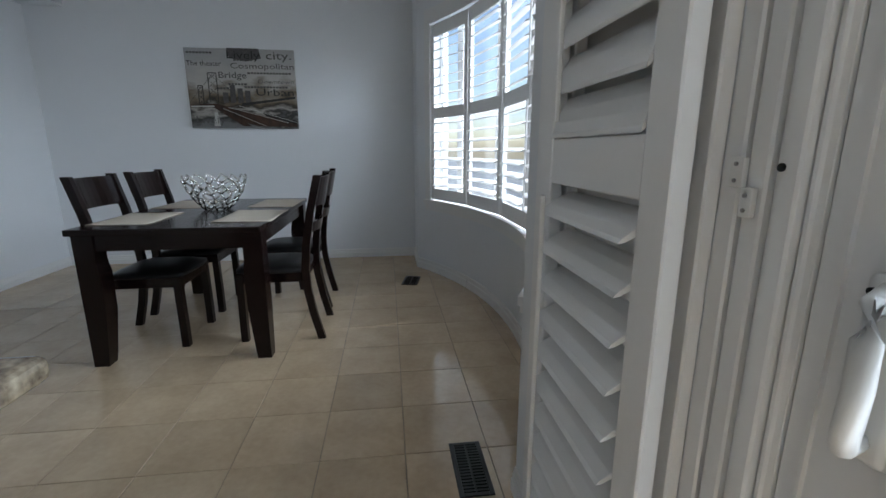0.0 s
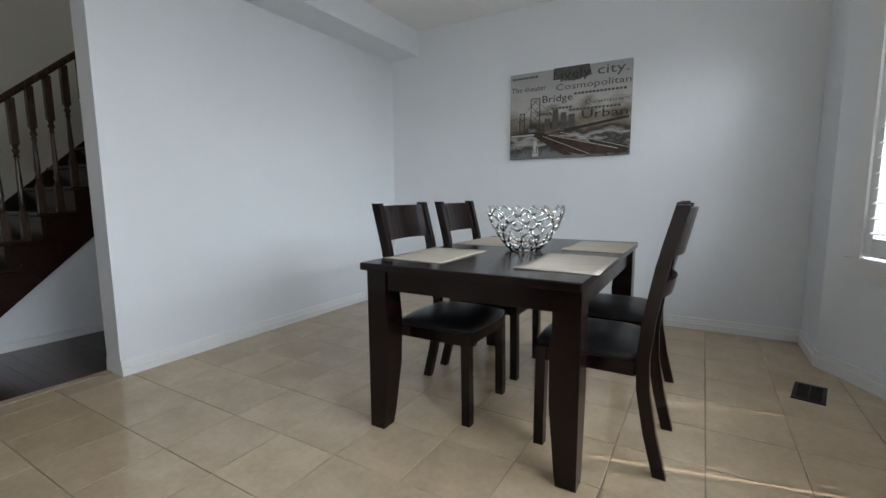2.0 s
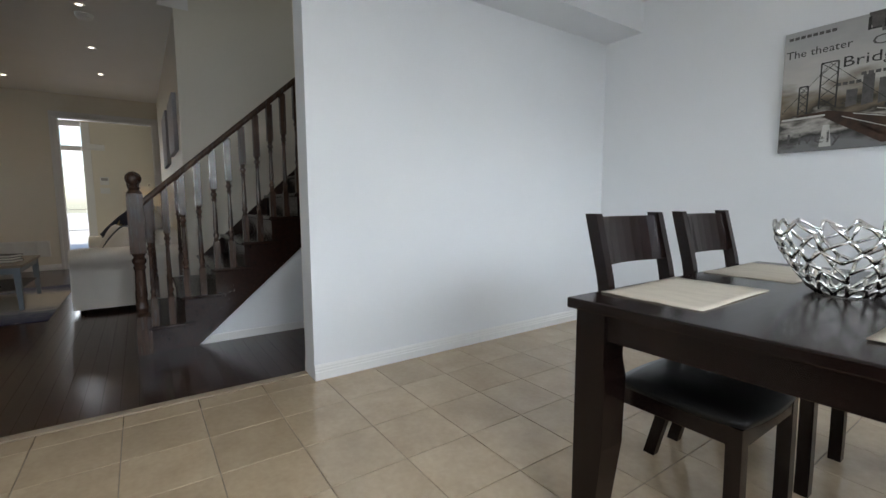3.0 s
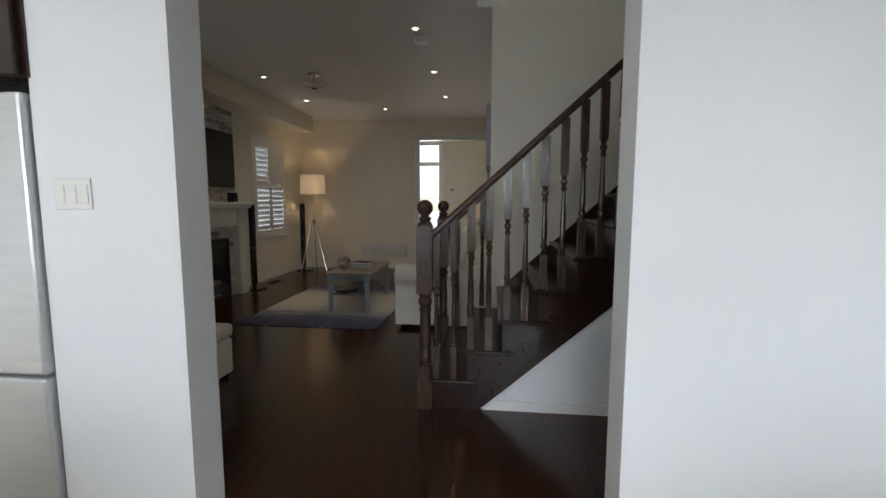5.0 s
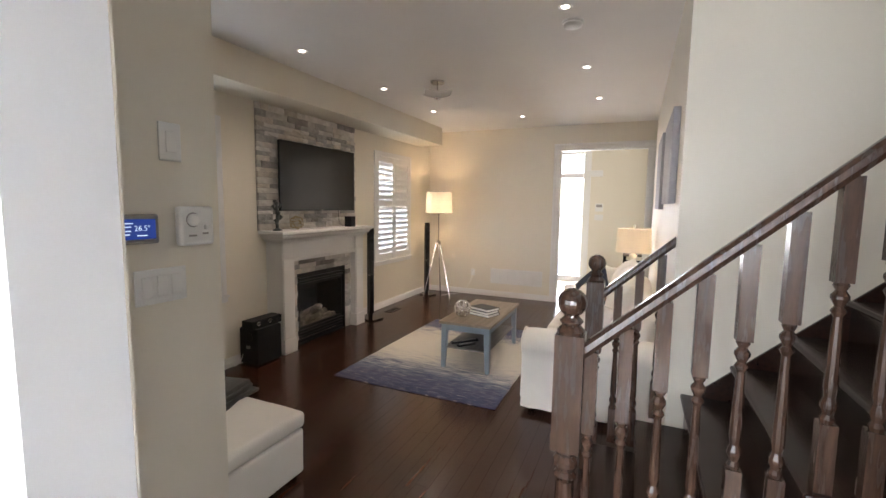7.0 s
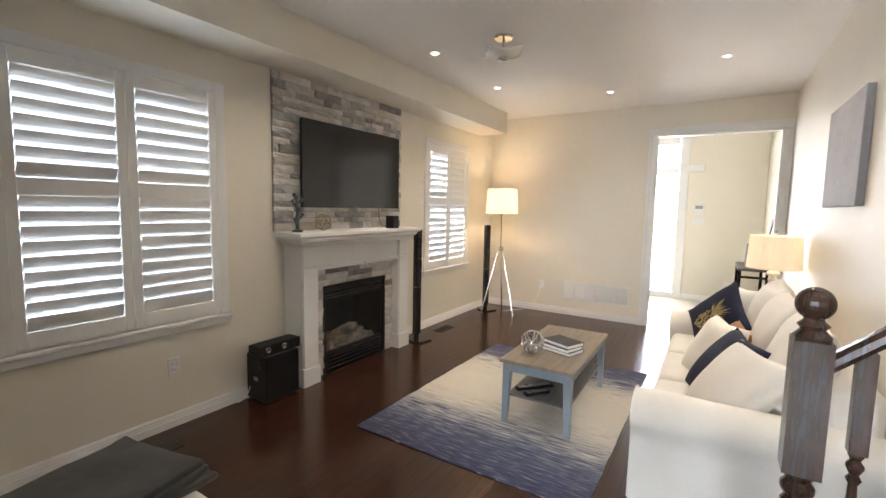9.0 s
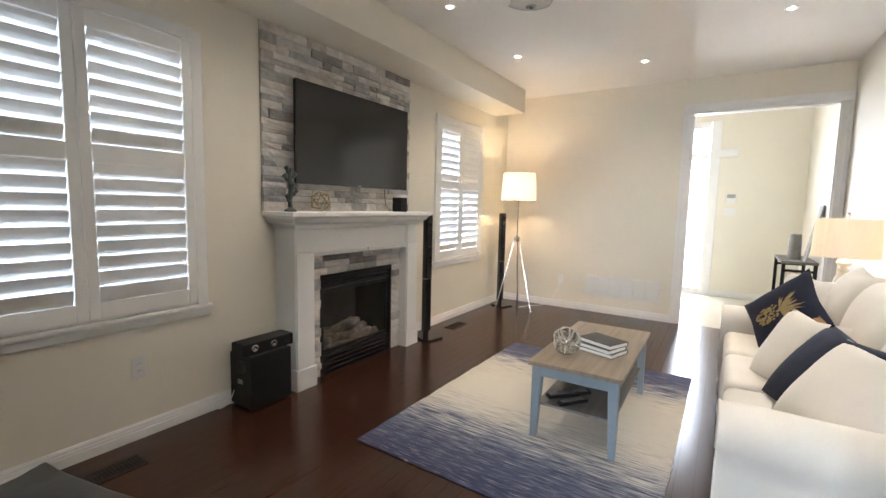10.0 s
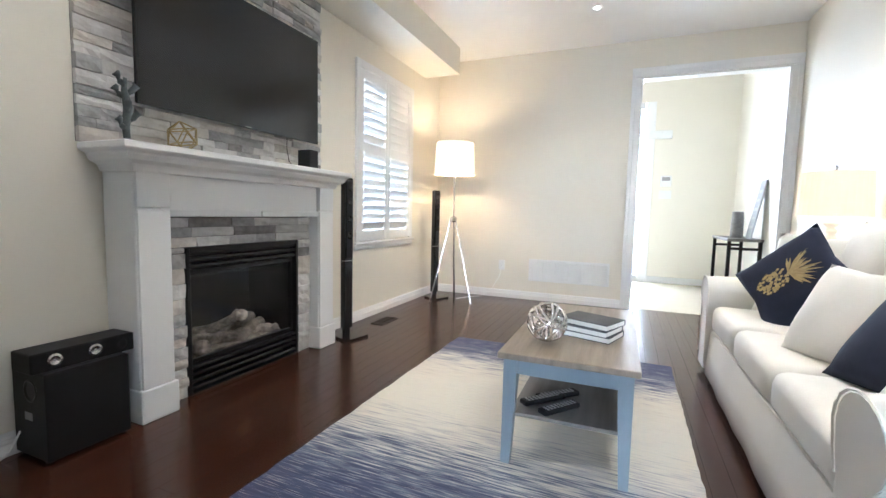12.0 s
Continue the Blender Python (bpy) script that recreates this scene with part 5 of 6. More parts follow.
def statuette():
    bm = bmesh.new()
    lathe(bm, [(0.042, 0.0), (0.042, 0.012), (0.025, 0.02), (0.012, 0.03)], 14)
    tube(bm, [(0, 0, 0.02), (0.004, 0, 0.08), (-0.006, 0.004, 0.16), (0.006, 0, 0.24), (0.0, 0, 0.29)], [0.014, 0.016, 0.02, 0.012, 0.008], 8)
    for k, (a, z) in enumerate(((0.3, 0.09), (2.6, 0.13), (1.2, 0.17), (4.0, 0.19), (5.4, 0.23), (3.0, 0.25), (0.2, 0.28))):
        c, s = math.cos(a), math.sin(a)
        tube(bm, [(0, 0, z - 0.03), (0.025 * c, 0.025 * s, z - 0.01), (0.042 * c, 0.042 * s, z + 0.012), (0.030 * c, 0.030 * s, z + 0.03)], [0.007, 0.013, 0.016, 0.006], 7)
    return solo("figurine", bm, PATINA, (-6.08, YF + 0.13, M), "weathered blue-grey cast figurine on the mantel", "figurine", smooth=True)


statuette()


def wire_poly():
    bm = bmesh.new()
    g = (1 + 5 ** 0.5) / 2
    vs = [Vector(p).normalized() * 0.075 for p in ((0, 1, g), (0, -1, g), (0, 1, -g), (0, -1, -g), (1, g, 0), (-1, g, 0), (1, -g, 0), (-1, -g, 0), (g, 0, 1), (-g, 0, 1), (g, 0, -1), (-g, 0, -1))]
    d = min((a - b).length for a in vs for b in vs if a is not b) * 1.05
    turn = Euler((0.55, 0.3, 0.4)).to_matrix()
    vs = [turn @ v for v in vs]
    low = min(v.z for v in vs)
    for i, a in enumerate(vs):
        for b in vs[i + 1:]:
            if (a - b).length < d:
                tube(bm, [(a.x, a.y, a.z - low + 0.003), (b.x, b.y, b.z - low + 0.003)], 0.0032, 5)
    return solo("wire_ornament", bm, GOLD, (-6.33, YF + 0.15, M), "gold wire polyhedron ornament on the mantel", "ornament")


wire_poly()
sp = thing("satellite_speaker", (-7.20, YF + 0.20, M), "small black cube speaker on the mantel", "speaker")
part("cabinet", B(-0.045, 0.045, -0.05, 0.05, 0.0, 0.125, 0.006, 2), BLACK_MATTE, sp)
part("grille", B(-0.038, 0.038, 0.050, 0.053, 0.008, 0.117, 0.001), BLACK_MATTE, sp)
solo("speaker_cable", tube(bmesh.new(), [(-7.20, YF + 0.14, 1.284), (-7.19, YF + 0.09, 1.272), (-7.18, YF + 0.055, 1.32), (-7.16, YF + 0.055, 1.40), (-7.14, YF + 0.075, 1.48)], 0.0025, 6), BLACK_MATTE, (0, 0, 0), "thin black cable down the stone wall", "cable")


def tower(x, y, turn):
    t = thing("tower_speaker", (x, y, 0), "slim glossy black tower speaker on a flat foot", "speaker", "tower speakers")
    t.matrix_basis = pose(x, y, 0, 0, 0, turn)
    bm = bmesh.new()
    prism(bm, [(-0.085, -0.10), (0.085, -0.10), (0.12, 0.09), (0.10, 0.11), (-0.10, 0.11), (-0.12, 0.09)], "z", 0.0, 0.018)
    part("foot", bm, BLACK_GLOSS, t)
    part("stem", bend_bar(0.05, 0.03, [(-0.03, 0.018), (-0.03, 0.06), (-0.035, 0.12)]), BLACK_GLOSS, t)
    part("column", B(-0.042, 0.042, -0.055, 0.0, 0.07, 1.24, 0.010, 2), BLACK_GLOSS, t)
    part("grille", B(-0.034, 0.034, 0.0, 0.008, 0.62, 1.22, 0.004), BLACK_MATTE, t)
    for z in (0.80, 0.93, 1.06, 1.17):
        part("driver", lathe(bmesh.new(), [(0.026, 0), (0.030, 0.003), (0.022, 0.005), (0.006, 0.002)], 16), BLACK_GLOSS, t).matrix_basis = pose(0, 0.008, z, -90, 0, 0)
    part("joint_line", B(-0.0425, 0.0425, -0.0555, 0.0005, 0.600, 0.606), CHROME, t)
    return t


tower(-7.63, YF + 0.235, -12)
tower(-9.41, YF + 0.20, -20)

sub = thing("subwoofer", (-5.835, YF + 0.125, 0), "black box subwoofer standing on the floor by the mantel", "subwoofer")
part("cabinet", B(-0.150, 0.150, -0.115, 0.115, 0.012, 0.355, 0.006, 2), BLACK_MATTE, sub)
part("port", lathe(bmesh.new(), [(0.04, 0), (0.046, 0.003), (0.04, 0.005), (0.03, 0.001)], 20), IRON, sub).matrix_basis = pose(0.151, 0.02, 0.28, 0, 90, 0)
part("label_plate", B(0.150, 0.152, -0.03, 0.02, 0.16, 0.19), GREY_PLASTIC, sub)
for sx in (-0.13, 0.13):
    for sy in (-0.08, 0.08):
        part("foot", lathe(bmesh.new(), [(0.014, 0), (0.014, 0.012)], 10), IRON, sub).matrix_basis = pose(sx, sy, 0)
bar = thing("centre_speaker", (-5.845, YF + 0.13, 0.355), "black centre speaker lying on the subwoofer", "speaker")
part("cabinet", B(-0.185, 0.185, -0.06, 0.075, 0.0, 0.078, 0.006, 2), BLACK_MATTE, bar)
for x in (-0.13, -0.03, 0.11):
    part("driver", lathe(bmesh.new(), [(0.022, 0), (0.026, 0.003), (0.018, 0.005), (0.006, 0.002)], 14), CHROME if x > -0.1 else IRON, bar).matrix_basis = pose(x, 0.0755, 0.04, -90, 0, 0)
solo("power_cable", tube(bmesh.new(), [(-5.685, YF + 0.05, 0.10), (-5.65, YF + 0.05, 0.03), (-5.63, YF + 0.03, 0.006), (-5.59, YF + 0.035, 0.006), (-5.57, YF + 0.022, 0.03)], 0.004, 6), PLASTIC, (0, 0, 0), "white power cable behind the subwoofer", "cable")


def wall_plate(name, at, turn, w, h, label, kind, n=1, category="switch"):
    """A screwless plate whose face looks along +y in its own frame."""
    p = thing(name, at, label, category, turn=turn)
    part("plate", B(-w / 2, w / 2, 0.0005, 0.007, -h / 2, h / 2, 0.003, 2), PLASTIC, p)
    for k in range(n):
        x = (k - (n - 1) / 2) * 0.046
        if kind == "rocker":
            part("rocker", B(x - 0.0165, x + 0.0165, 0.007, 0.0105, -0.033, 0.033, 0.002), PLASTIC, p)
        else:
            for z in (-0.02, 0.02):
                soc = part("socket", B(x - 0.016, x + 0.016, 0.007, 0.009, z - 0.014, z + 0.014, 0.003, 2), PLASTIC, p)
                for dx in (-0.006, 0.006):
                    part("slot", B(x + dx - 0.001, x + dx + 0.001, 0.009, 0.0093, z - 0.003, z + 0.006), IRON, soc)
    return p


wall_plate("light_switch", (XW, 0.33, 1.288), -90, 0.143, 0.110, "white three-gang rocker switch on the white wall", "rocker", 3)
wall_plate("light_switch", (-3.609, 0.25, 1.288), 0, 0.162, 0.108, "white triple rocker switch on the cream wall", "rocker", 3)
wall_plate("light_switch", (-3.657, 0.25, 1.732), 0, 0.072, 0.118, "white single rocker switch high on the cream wall", "rocker", 1)
wall_plate("outlet", (-5.165, YF, 0.405), 0, 0.075, 0.118, "white duplex outlet under the window", "socket", 1, "outlet")
wall_plate("outlet", (XL, -0.98, 0.385), -90, 0.072, 0.115, "white duplex outlet with a lamp cord", "socket", 1, "outlet")
th = thing("thermostat", (-3.537, 0.25, 1.466), "silver framed thermostat with a lit blue display", "thermostat")
part("casing", B(-0.062, 0.062, 0.001, 0.024, -0.044, 0.044, 0.006, 2), GREY_PLASTIC, th)
part("display", B(-0.050, 0.050, 0.0242, 0.0250, -0.029, 0.030), LCD, th)
cu = bpy.data.curves.new("digits", "FONT")
cu.body, cu.size, cu.extrude = "26.5°", 0.022, 0.0001
tmp = bpy.data.objects.new("digits", cu)
me = bpy.data.meshes.new_from_object(tmp)
bpy.data.objects.remove(tmp)
me.materials.clear()
me.materials.append(LCD_TEXT)
part("digits", me, LCD_TEXT, th).matrix_basis = pose(0.012, 0.0253, -0.004, 90, 0, 180)
for x, z, w in ((0.030, 0.018, 0.03), (0.032, 0.008, 0.024), (0.032, -0.004, 0.022), (0.034, -0.014, 0.02), (-0.01, -0.018, 0.03)):
    part("print_bar", B(x - w / 2, x + w / 2, 0.0251, 0.0254, z - 0.0018, z + 0.0018), LCD_TEXT, th)
hm = thing("humidity_control", (-3.72, 0.25, 1.47), "white humidistat with a round dial", "humidistat")
part("casing", B(-0.060, 0.060, 0.001, 0.034, -0.063, 0.063, 0.010, 3), PLASTIC, hm)
part("dial", lathe(bmesh.new(), [(0.020, 0), (0.020, 0.008), (0.014, 0.013), (0.003, 0.0135)], 20), PLASTIC, hm).matrix_basis = pose(0.018, 0.034, 0.02, -90, 0, 0)
part("scale_ring", lathe(bmesh.new(), [(0.024, 0), (0.024, 0.001)], 24), GREY_PLASTIC, hm).matrix_basis = pose(0.018, 0.0335, 0.02, -90, 0, 0)
part("knob", B(-0.034, -0.018, 0.034, 0.044, -0.012, 0.004, 0.003), PLASTIC, hm)
part("print_bar", B(-0.036, -0.014, 0.0341, 0.0345, -0.028, -0.022), GREY_PLASTIC, hm)
part("print_bar", B(0.006, 0.034, 0.0341, 0.0345, -0.034, -0.028), GREY_PLASTIC, hm)

# return air grille on the west wall
gr = thing("air_grille", (XL, -0.215, 0.222), "white metal return air grille low on the wall", "air grille")
bm = bmesh.new()
for s in (-1, 1):
    box(bm, 0.001, 0.010, *sorted((s * 0.44, s * 0.415)), 0.0, 0.255, 0.003)
box(bm, 0.001, 0.010, -0.415, 0.415, 0.0, 0.022, 0.003)
box(bm, 0.001, 0.010, -0.415, 0.415, 0.233, 0.255, 0.003)
for k in range(1, 6):
    box(bm, 0.001, 0.009, -0.415 + 0.83 * k / 6 - 0.008, -0.415 + 0.83 * k / 6 + 0.008, 0.022, 0.233)
part("rim", bm, PLASTIC, gr)
part("backing", B(0.0005, 0.0022, -0.415, 0.415, 0.022, 0.233), PLASTIC, gr)
for k in range(14):
    z = 0.026 + 0.207 * (k + 0.5) / 14
    part("slat", B(-0.001, 0.001, -0.415, 0.415, -0.0065, 0.0065), PLASTIC, gr).matrix_basis = pose(0.006, 0, z, 0, -30, 0)

# rug
rug = thing("rug", (-6.91, -0.068, 0.0), "cream and navy striped flatweave rug on the hardwood", "rug", turn=-0.3)
bm = bmesh.new()
n, m_ = 40, 26
g = {}
r = random.Random(2)
for i in range(n + 1):
    for j in range(m_ + 1):
        x, y = -1.09 + 2.18 * i / n, -0.755 + 1.51 * j / m_
        if i in (0, n) or j in (0, m_):
            x, y = x + r.uniform(-0.003, 0.003), y + r.uniform(-0.004, 0.004)
        g[i, j] = bm.verts.new((x, y, 0.009 + 0.0012 * noise.noise((x * 5, y * 5, 0))))
for i in range(n):
    for j in range(m_):
        bm.faces.new((g[i, j], g[i + 1, j], g[i + 1, j + 1], g[i, j + 1]))
low = bmesh.ops.extrude_face_region(bm, geom=list(bm.faces))
for v in [q for q in low["geom"] if isinstance(q, bmesh.types.BMVert)]:
    v.co.z = 0.0006
part("weave", bm, RUG, rug)
# coffee table
ct = thing("coffee_table", (-6.945, 0.187, 0.009), "blue-grey coffee table with washed oak top and lower shelf", "coffee table", turn=0.6)
part("tabletop", B(-0.535, 0.535, -0.255, 0.255, 0.428, 0.453, 0.004, 2), GREY_OAK, ct, "washed grey-brown oak top")
for sx in (-1, 1):
    for sy in (-1, 1):
        bm = bmesh.new()
        rows_ = []
        for z, w in ((0.0, 0.034), (0.34, 0.052), (0.428, 0.052)):
            rows_.append([bm.verts.new((sx * a, sy * b, z)) for a, b in ((0.513, 0.235), (0.513 - w, 0.235), (0.513 - w, 0.235 - w), (0.513, 0.235 - w))])
        bm.faces.new(rows_[0]), bm.faces.new(rows_[-1])
        for p, q in zip(rows_, rows_[1:]):
            for i in range(4):
                bm.faces.new((p[i], p[(i + 1) % 4], q[(i + 1) % 4], q[i]))
        part("leg", bm, GREY_PAINT, ct)
    part("end_rail", B(*sorted((sx * 0.505, sx * 0.485)), -0.19, 0.19, 0.366, 0.428, 0.002), GREY_PAINT, ct)
    part("side_rail", B(-0.461, 0.461, *sorted((sx * 0.229, sx * 0.209)), 0.366, 0.428, 0.002), GREY_PAINT, ct)
part("shelf", B(-0.48, 0.48, -0.212, 0.212, 0.185, 0.200, 0.002), mat("grey_shelf", (0.17, 0.16, 0.15), (0.13, 0.125, 0.12), 0.5, scale=5, fine=50, stretch=(0.5, 7, 3)), ct)

CTZ = 0.462


def knot_ball(x, y):
    bm = bmesh.new()
    r = random.Random(3)
    for k in range(9):
        ax = Vector((r.gauss(0, 1), r.gauss(0, 1), r.gauss(0, 1))).normalized()
        q = ax.to_track_quat("Z", "Y").to_matrix()
        off = r.uniform(-0.022, 0.022)
        rad = math.sqrt(0.078 ** 2 - off * off)
        pts = []
        for i in range(26):
            a = 2 * math.pi * i / 26
            p = q @ Vector((rad * math.cos(a), rad * math.sin(a), off + 0.010 * math.sin(3 * a + k)))
            p = p.normalized() * 0.078
            pts.append((p.x, p.y, p.z + 0.085))
        tube(bm, pts, 0.0068, 6, True)
    return solo("knot_ornament", bm, SILVER, (x, y, CTZ), "silver openwork knot ball on the coffee table", "ornament", smooth=True)


knot_ball(-6.64, 0.085)
for k, (w, d, dx, dy, a) in enumerate(((0.180, 0.240, 0.0, 0.0, -18), (0.176, 0.236, 0.008, -0.006, -21), (0.173, 0.232, -0.004, 0.004, -24))):
    bk = thing("book", (-6.83 + dx, 0.245 + dy, CTZ + 0.026 * k), "charcoal covered book stacked on the coffee table", "book", "stack of books", turn=a)
    part("cover", B(-w / 2, w / 2, -d / 2, d / 2, 0.0, 0.003, 0.001), BOOKCLOTH, bk)
    part("cover", B(-w / 2, w / 2, -d / 2, d / 2, 0.022, 0.0255, 0.001), BOOKCLOTH, bk)
    part("spine", B(-w / 2, -w / 2 + 0.004, -d / 2, d / 2, 0.003, 0.022), BOOKCLOTH, bk)
    part("page_block", B(-w / 2 + 0.004, w / 2 - 0.003, -d / 2 + 0.003, d / 2 - 0.003, 0.003, 0.022), PAPER, bk)


def remote(x, y, turn, ln=0.20):
    rm = thing("remote_control", (x, y, 0.209), "black remote control on the coffee table shelf", "remote control", "remote controls", turn=turn)
    part("casing", B(-0.024, 0.024, -ln / 2, ln / 2, 0.0, 0.020, 0.006, 2), BLACK_MATTE, rm)
    for i in range(3):
        for j in range(9):
            part("button", B(-0.015 + 0.0115 * i, -0.008 + 0.0115 * i, -ln / 2 + 0.02 + j * 0.018, -ln / 2 + 0.031 + j * 0.018, 0.020, 0.0222), GREY_PLASTIC, rm)


remote(-6.62, 0.085, 48, 0.21)
remote(-6.69, 0.135, 44, 0.20)
remote(-6.56, 0.16, 52, 0.19)

# ---- sofa ----
SX_E, SX_W, SYF, SYB = -5.875, -8.12, 0.86, 1.76
sofa = thing("sofa", ((SX_E + SX_W) / 2, (SYF + SYB) / 2, 0), "white slipcovered three-seat sofa with rolled arms", "sofa")
HL, HD = (SX_E - SX_W) / 2, (SYB - SYF) / 2


def soft_box(x0, x1, y0, y1, z0, z1, bevel, wob=0.006, seed=0, cuts=6):
    bm = B(x0, x1, y0, y1, z0, z1, bevel, 4)
    bmesh.ops.subdivide_edges(bm, edges=[e for e in bm.edges if e.calc_length() > 0.12], cuts=cuts, use_grid_fill=True)
    for v in bm.verts:
        k = noise.noise(v.co * 6 + Vector((seed, seed * 2, 0)))
        v.co += Vector((noise.noise(v.co * 5 + Vector((9, seed, 0))), noise.noise(v.co * 5 + Vector((seed, 4, 7))), k)) * wob
    return bm


part("base", soft_box(-HL + 0.20, HL - 0.20, -HD + 0.035, HD - 0.12, 0.045, 0.30, 0.012, 0.004, 1), SLIPCOVER, sofa, smooth=True)


def arm(s):
    """A rolled arm with a skirt that flares to the floor."""
    bm = bmesh.new()
    cx = s * (HL - 0.11)
    prof = [(s * (HL - 0.20), 0.045), (s * (HL - 0.205), 0.40), (s * (HL - 0.225), 0.46)]
    for k in range(13):
        a = radians(200 - 245 * k / 12)
        prof.append((cx + s * 0.125 * math.cos(a), 0.525 + 0.105 * math.sin(a)))
    prof += [(s * (HL - 0.03), 0.40), (s * (HL - 0.022), 0.25), (s * (HL - 0.012), 0.12), (s * HL, 0.045)]
    n = 14
    rings = []
    for i in range(n + 1):
        y = -HD + 2 * HD * i / n
        inset = 0.018 * (max(0, 1 - i / 1.0)) + 0.012 * (max(0, i - n + 1))
        ring = []
        for k, (x, z) in enumerate(prof):
            w = noise.noise((x * 4, y * 5, z * 5 + s)) * 0.006
            xx = x + (cx - x) * inset * 3
            if k >= len(prof) - 4:
                xx += s * 0.006 * math.sin(y * 26) * (1 - (z - 0.045) / 0.4)
            ring.append(bm.verts.new((xx + w, y, 0.30 + (z - 0.30) * (1 - inset) + w)))
        rings.append(ring)
    for p, q in zip(rings, rings[1:]):
        for k in range(len(prof)):
            j = (k + 1) % len(prof)
            bm.faces.new((p[k], p[j], q[j], q[k]))
    bm.faces.new(rings[0])
    bm.faces.new(rings[-1][::-1])
    pa = part("arm", bm, SLIPCOVER, sofa, smooth=True)
    mod = pa.modifiers.new("crease", "EDGE_SPLIT")
    mod.split_angle = radians(50)
    # piping round the front of the arm
    tube_pts = [(x * 1.0, -HD - 0.002, z) for x, z in prof[1:-1]]
    part("piping", tube(bmesh.new(), tube_pts, 0.004, 5), SLIPCOVER, pa)


arm(1)
arm(-1)
bm = soft_box(-HL + 0.12, HL - 0.12, HD - 0.22, HD, 0.045, 0.80, 0.07, 0.008, 3)
part("back", bm, SLIPCOVER, sofa, smooth=True)
# skirt along the front
bm = bmesh.new()
rows_ = []
for i in range(61):
    x = -HL + 0.21 + (2 * HL - 0.42) * i / 60
    w = 0.0025 * math.sin(x * 17) + 0.002 * math.sin(x * 7.3 + 1)
    rows_.append([bm.verts.new(p) for p in ((x, -HD + 0.030, 0.30), (x, -HD + 0.020 + w * 0.5, 0.17), (x, -HD + 0.010 + w, 0.030), (x, -HD + 0.016 + w, 0.030), (x, -HD + 0.036, 0.30))])
for p, q in zip(rows_, rows_[1:]):
    for k in range(4):
        bm.faces.new((p[k], p[k + 1], q[k + 1], q[k]))
part("skirt", bm, SLIPCOVER, sofa, smooth=True)
for sx in (-1, 1):
    for sy in (-1, 1):
        part("foot", B(sx * (HL - 0.1) - 0.025, sx * (HL - 0.1) + 0.025, sy * (HD - 0.07) - 0.025, sy * (HD - 0.07) + 0.025, 0.0, 0.05), ESPRESSO, sofa)


def puff(w, d, h, seed=0, n=14, pinch=0.12):
    """A stuffed cushion lying flat: crowned both ways, thin at its seam."""
    bm = bmesh.new()
    top, low_ = {}, {}
    for i in range(n + 1):
        for j in range(n + 1):
            u, v = i / n * 2 - 1, j / n * 2 - 1
            k = ((1 - abs(u) ** 2.6) * (1 - abs(v) ** 2.6)) ** 0.5
            c = 1 - pinch * (1 - abs(u)) * abs(v) ** 6 - pinch * (1 - abs(v)) * abs(u) ** 6
            x, y = u * w / 2 * c, v * d / 2 * c
            q = noise.noise((x * 7 + seed, y * 7, seed * 1.7)) * 0.10
            t = h / 2 * k * (1 + q)
            top[i, j] = bm.verts.new((x, y, t))
            low_[i, j] = top[i, j] if k == 0 else bm.verts.new((x, y, -t))
    for i in range(n):
        for j in range(n):
            bm.faces.new((top[i, j], top[i + 1, j], top[i + 1, j + 1], top[i, j + 1]))
            f = [low_[i, j], low_[i, j + 1], low_[i + 1, j + 1], low_[i + 1, j]]
            if len(set(f)) == 4:
                try:
                    bm.faces.new(f)
                except ValueError:
                    pass
    return bm


sw = (2 * HL - 0.46) / 3
for k in range(3):
    x0 = -HL + 0.23 + k * sw
    sc = solo("seat_cushion", soft_box(-sw / 2 + 0.004, sw / 2 - 0.004, -0.36, 0.34, 0.0, 0.165, 0.05, 0.006, 10 + k), SLIPCOVER, (0, 0, 0), "white slipcovered seat cushion lying on the sofa", "cushion", group="sofa seat cushions", smooth=True)
    sc.matrix_basis = pose((SX_E + SX_W) / 2 + x0 + sw / 2, (SYF + SYB) / 2 - 0.07, 0.30)


def pillow(x, y, z, w, h, d, rx, rz, material, label, seed, ry=0):
    ob = solo("cushion", puff(w, h, d, seed), material, (0, 0, 0), label, "cushion", smooth=True)
    ob.matrix_basis = pose(x, y, z, rx, ry, rz)
    return ob


# loose back cushions, then throw pillows
pillow(-6.41, 1.51, 0.72, 0.68, 0.56, 0.24, 74, 0, SLIPCOVER, "plump white back cushion leaning on the sofa back", 1)
pillow(-7.02, 1.50, 0.72, 0.68, 0.56, 0.25, 74, 2, SLIPCOVER, "plump white back cushion leaning on the sofa back", 2)
pillow(-7.62, 1.50, 0.73, 0.66, 0.56, 0.26, 74, -3, SLIPCOVER, "plump white back cushion leaning on the sofa back", 3)
pillow(-6.24, 1.27, 0.64, 0.50, 0.44, 0.17, 52, 24, SLIPCOVER, "white throw pillow leaning by the sofa arm", 4)
pillow(-6.50, 1.22, 0.64, 0.50, 0.44, 0.15, 55, 14, NAVY, "navy throw pillow leaning on white cushions", 5)
pillow(-6.88, 1.17, 0.63, 0.42, 0.42, 0.16, 62, 24, SLIPCOVER, "white throw pillow in the middle of the sofa", 6)
pillow(-7.11, 1.27, 0.62, 0.44, 0.30, 0.13, 62, 6, TAN, "tan lumbar pillow half hidden on the sofa", 7)
pillow(-7.73, 1.31, 0.69, 0.50, 0.50, 0.13, 68, 40, SLIPCOVER, "white throw pillow in the sofa corner", 9)
nav = thing("pineapple_cushion", (-7.60, 1.19, 0.68), "navy throw pillow with a gold pineapple print", "cushion")
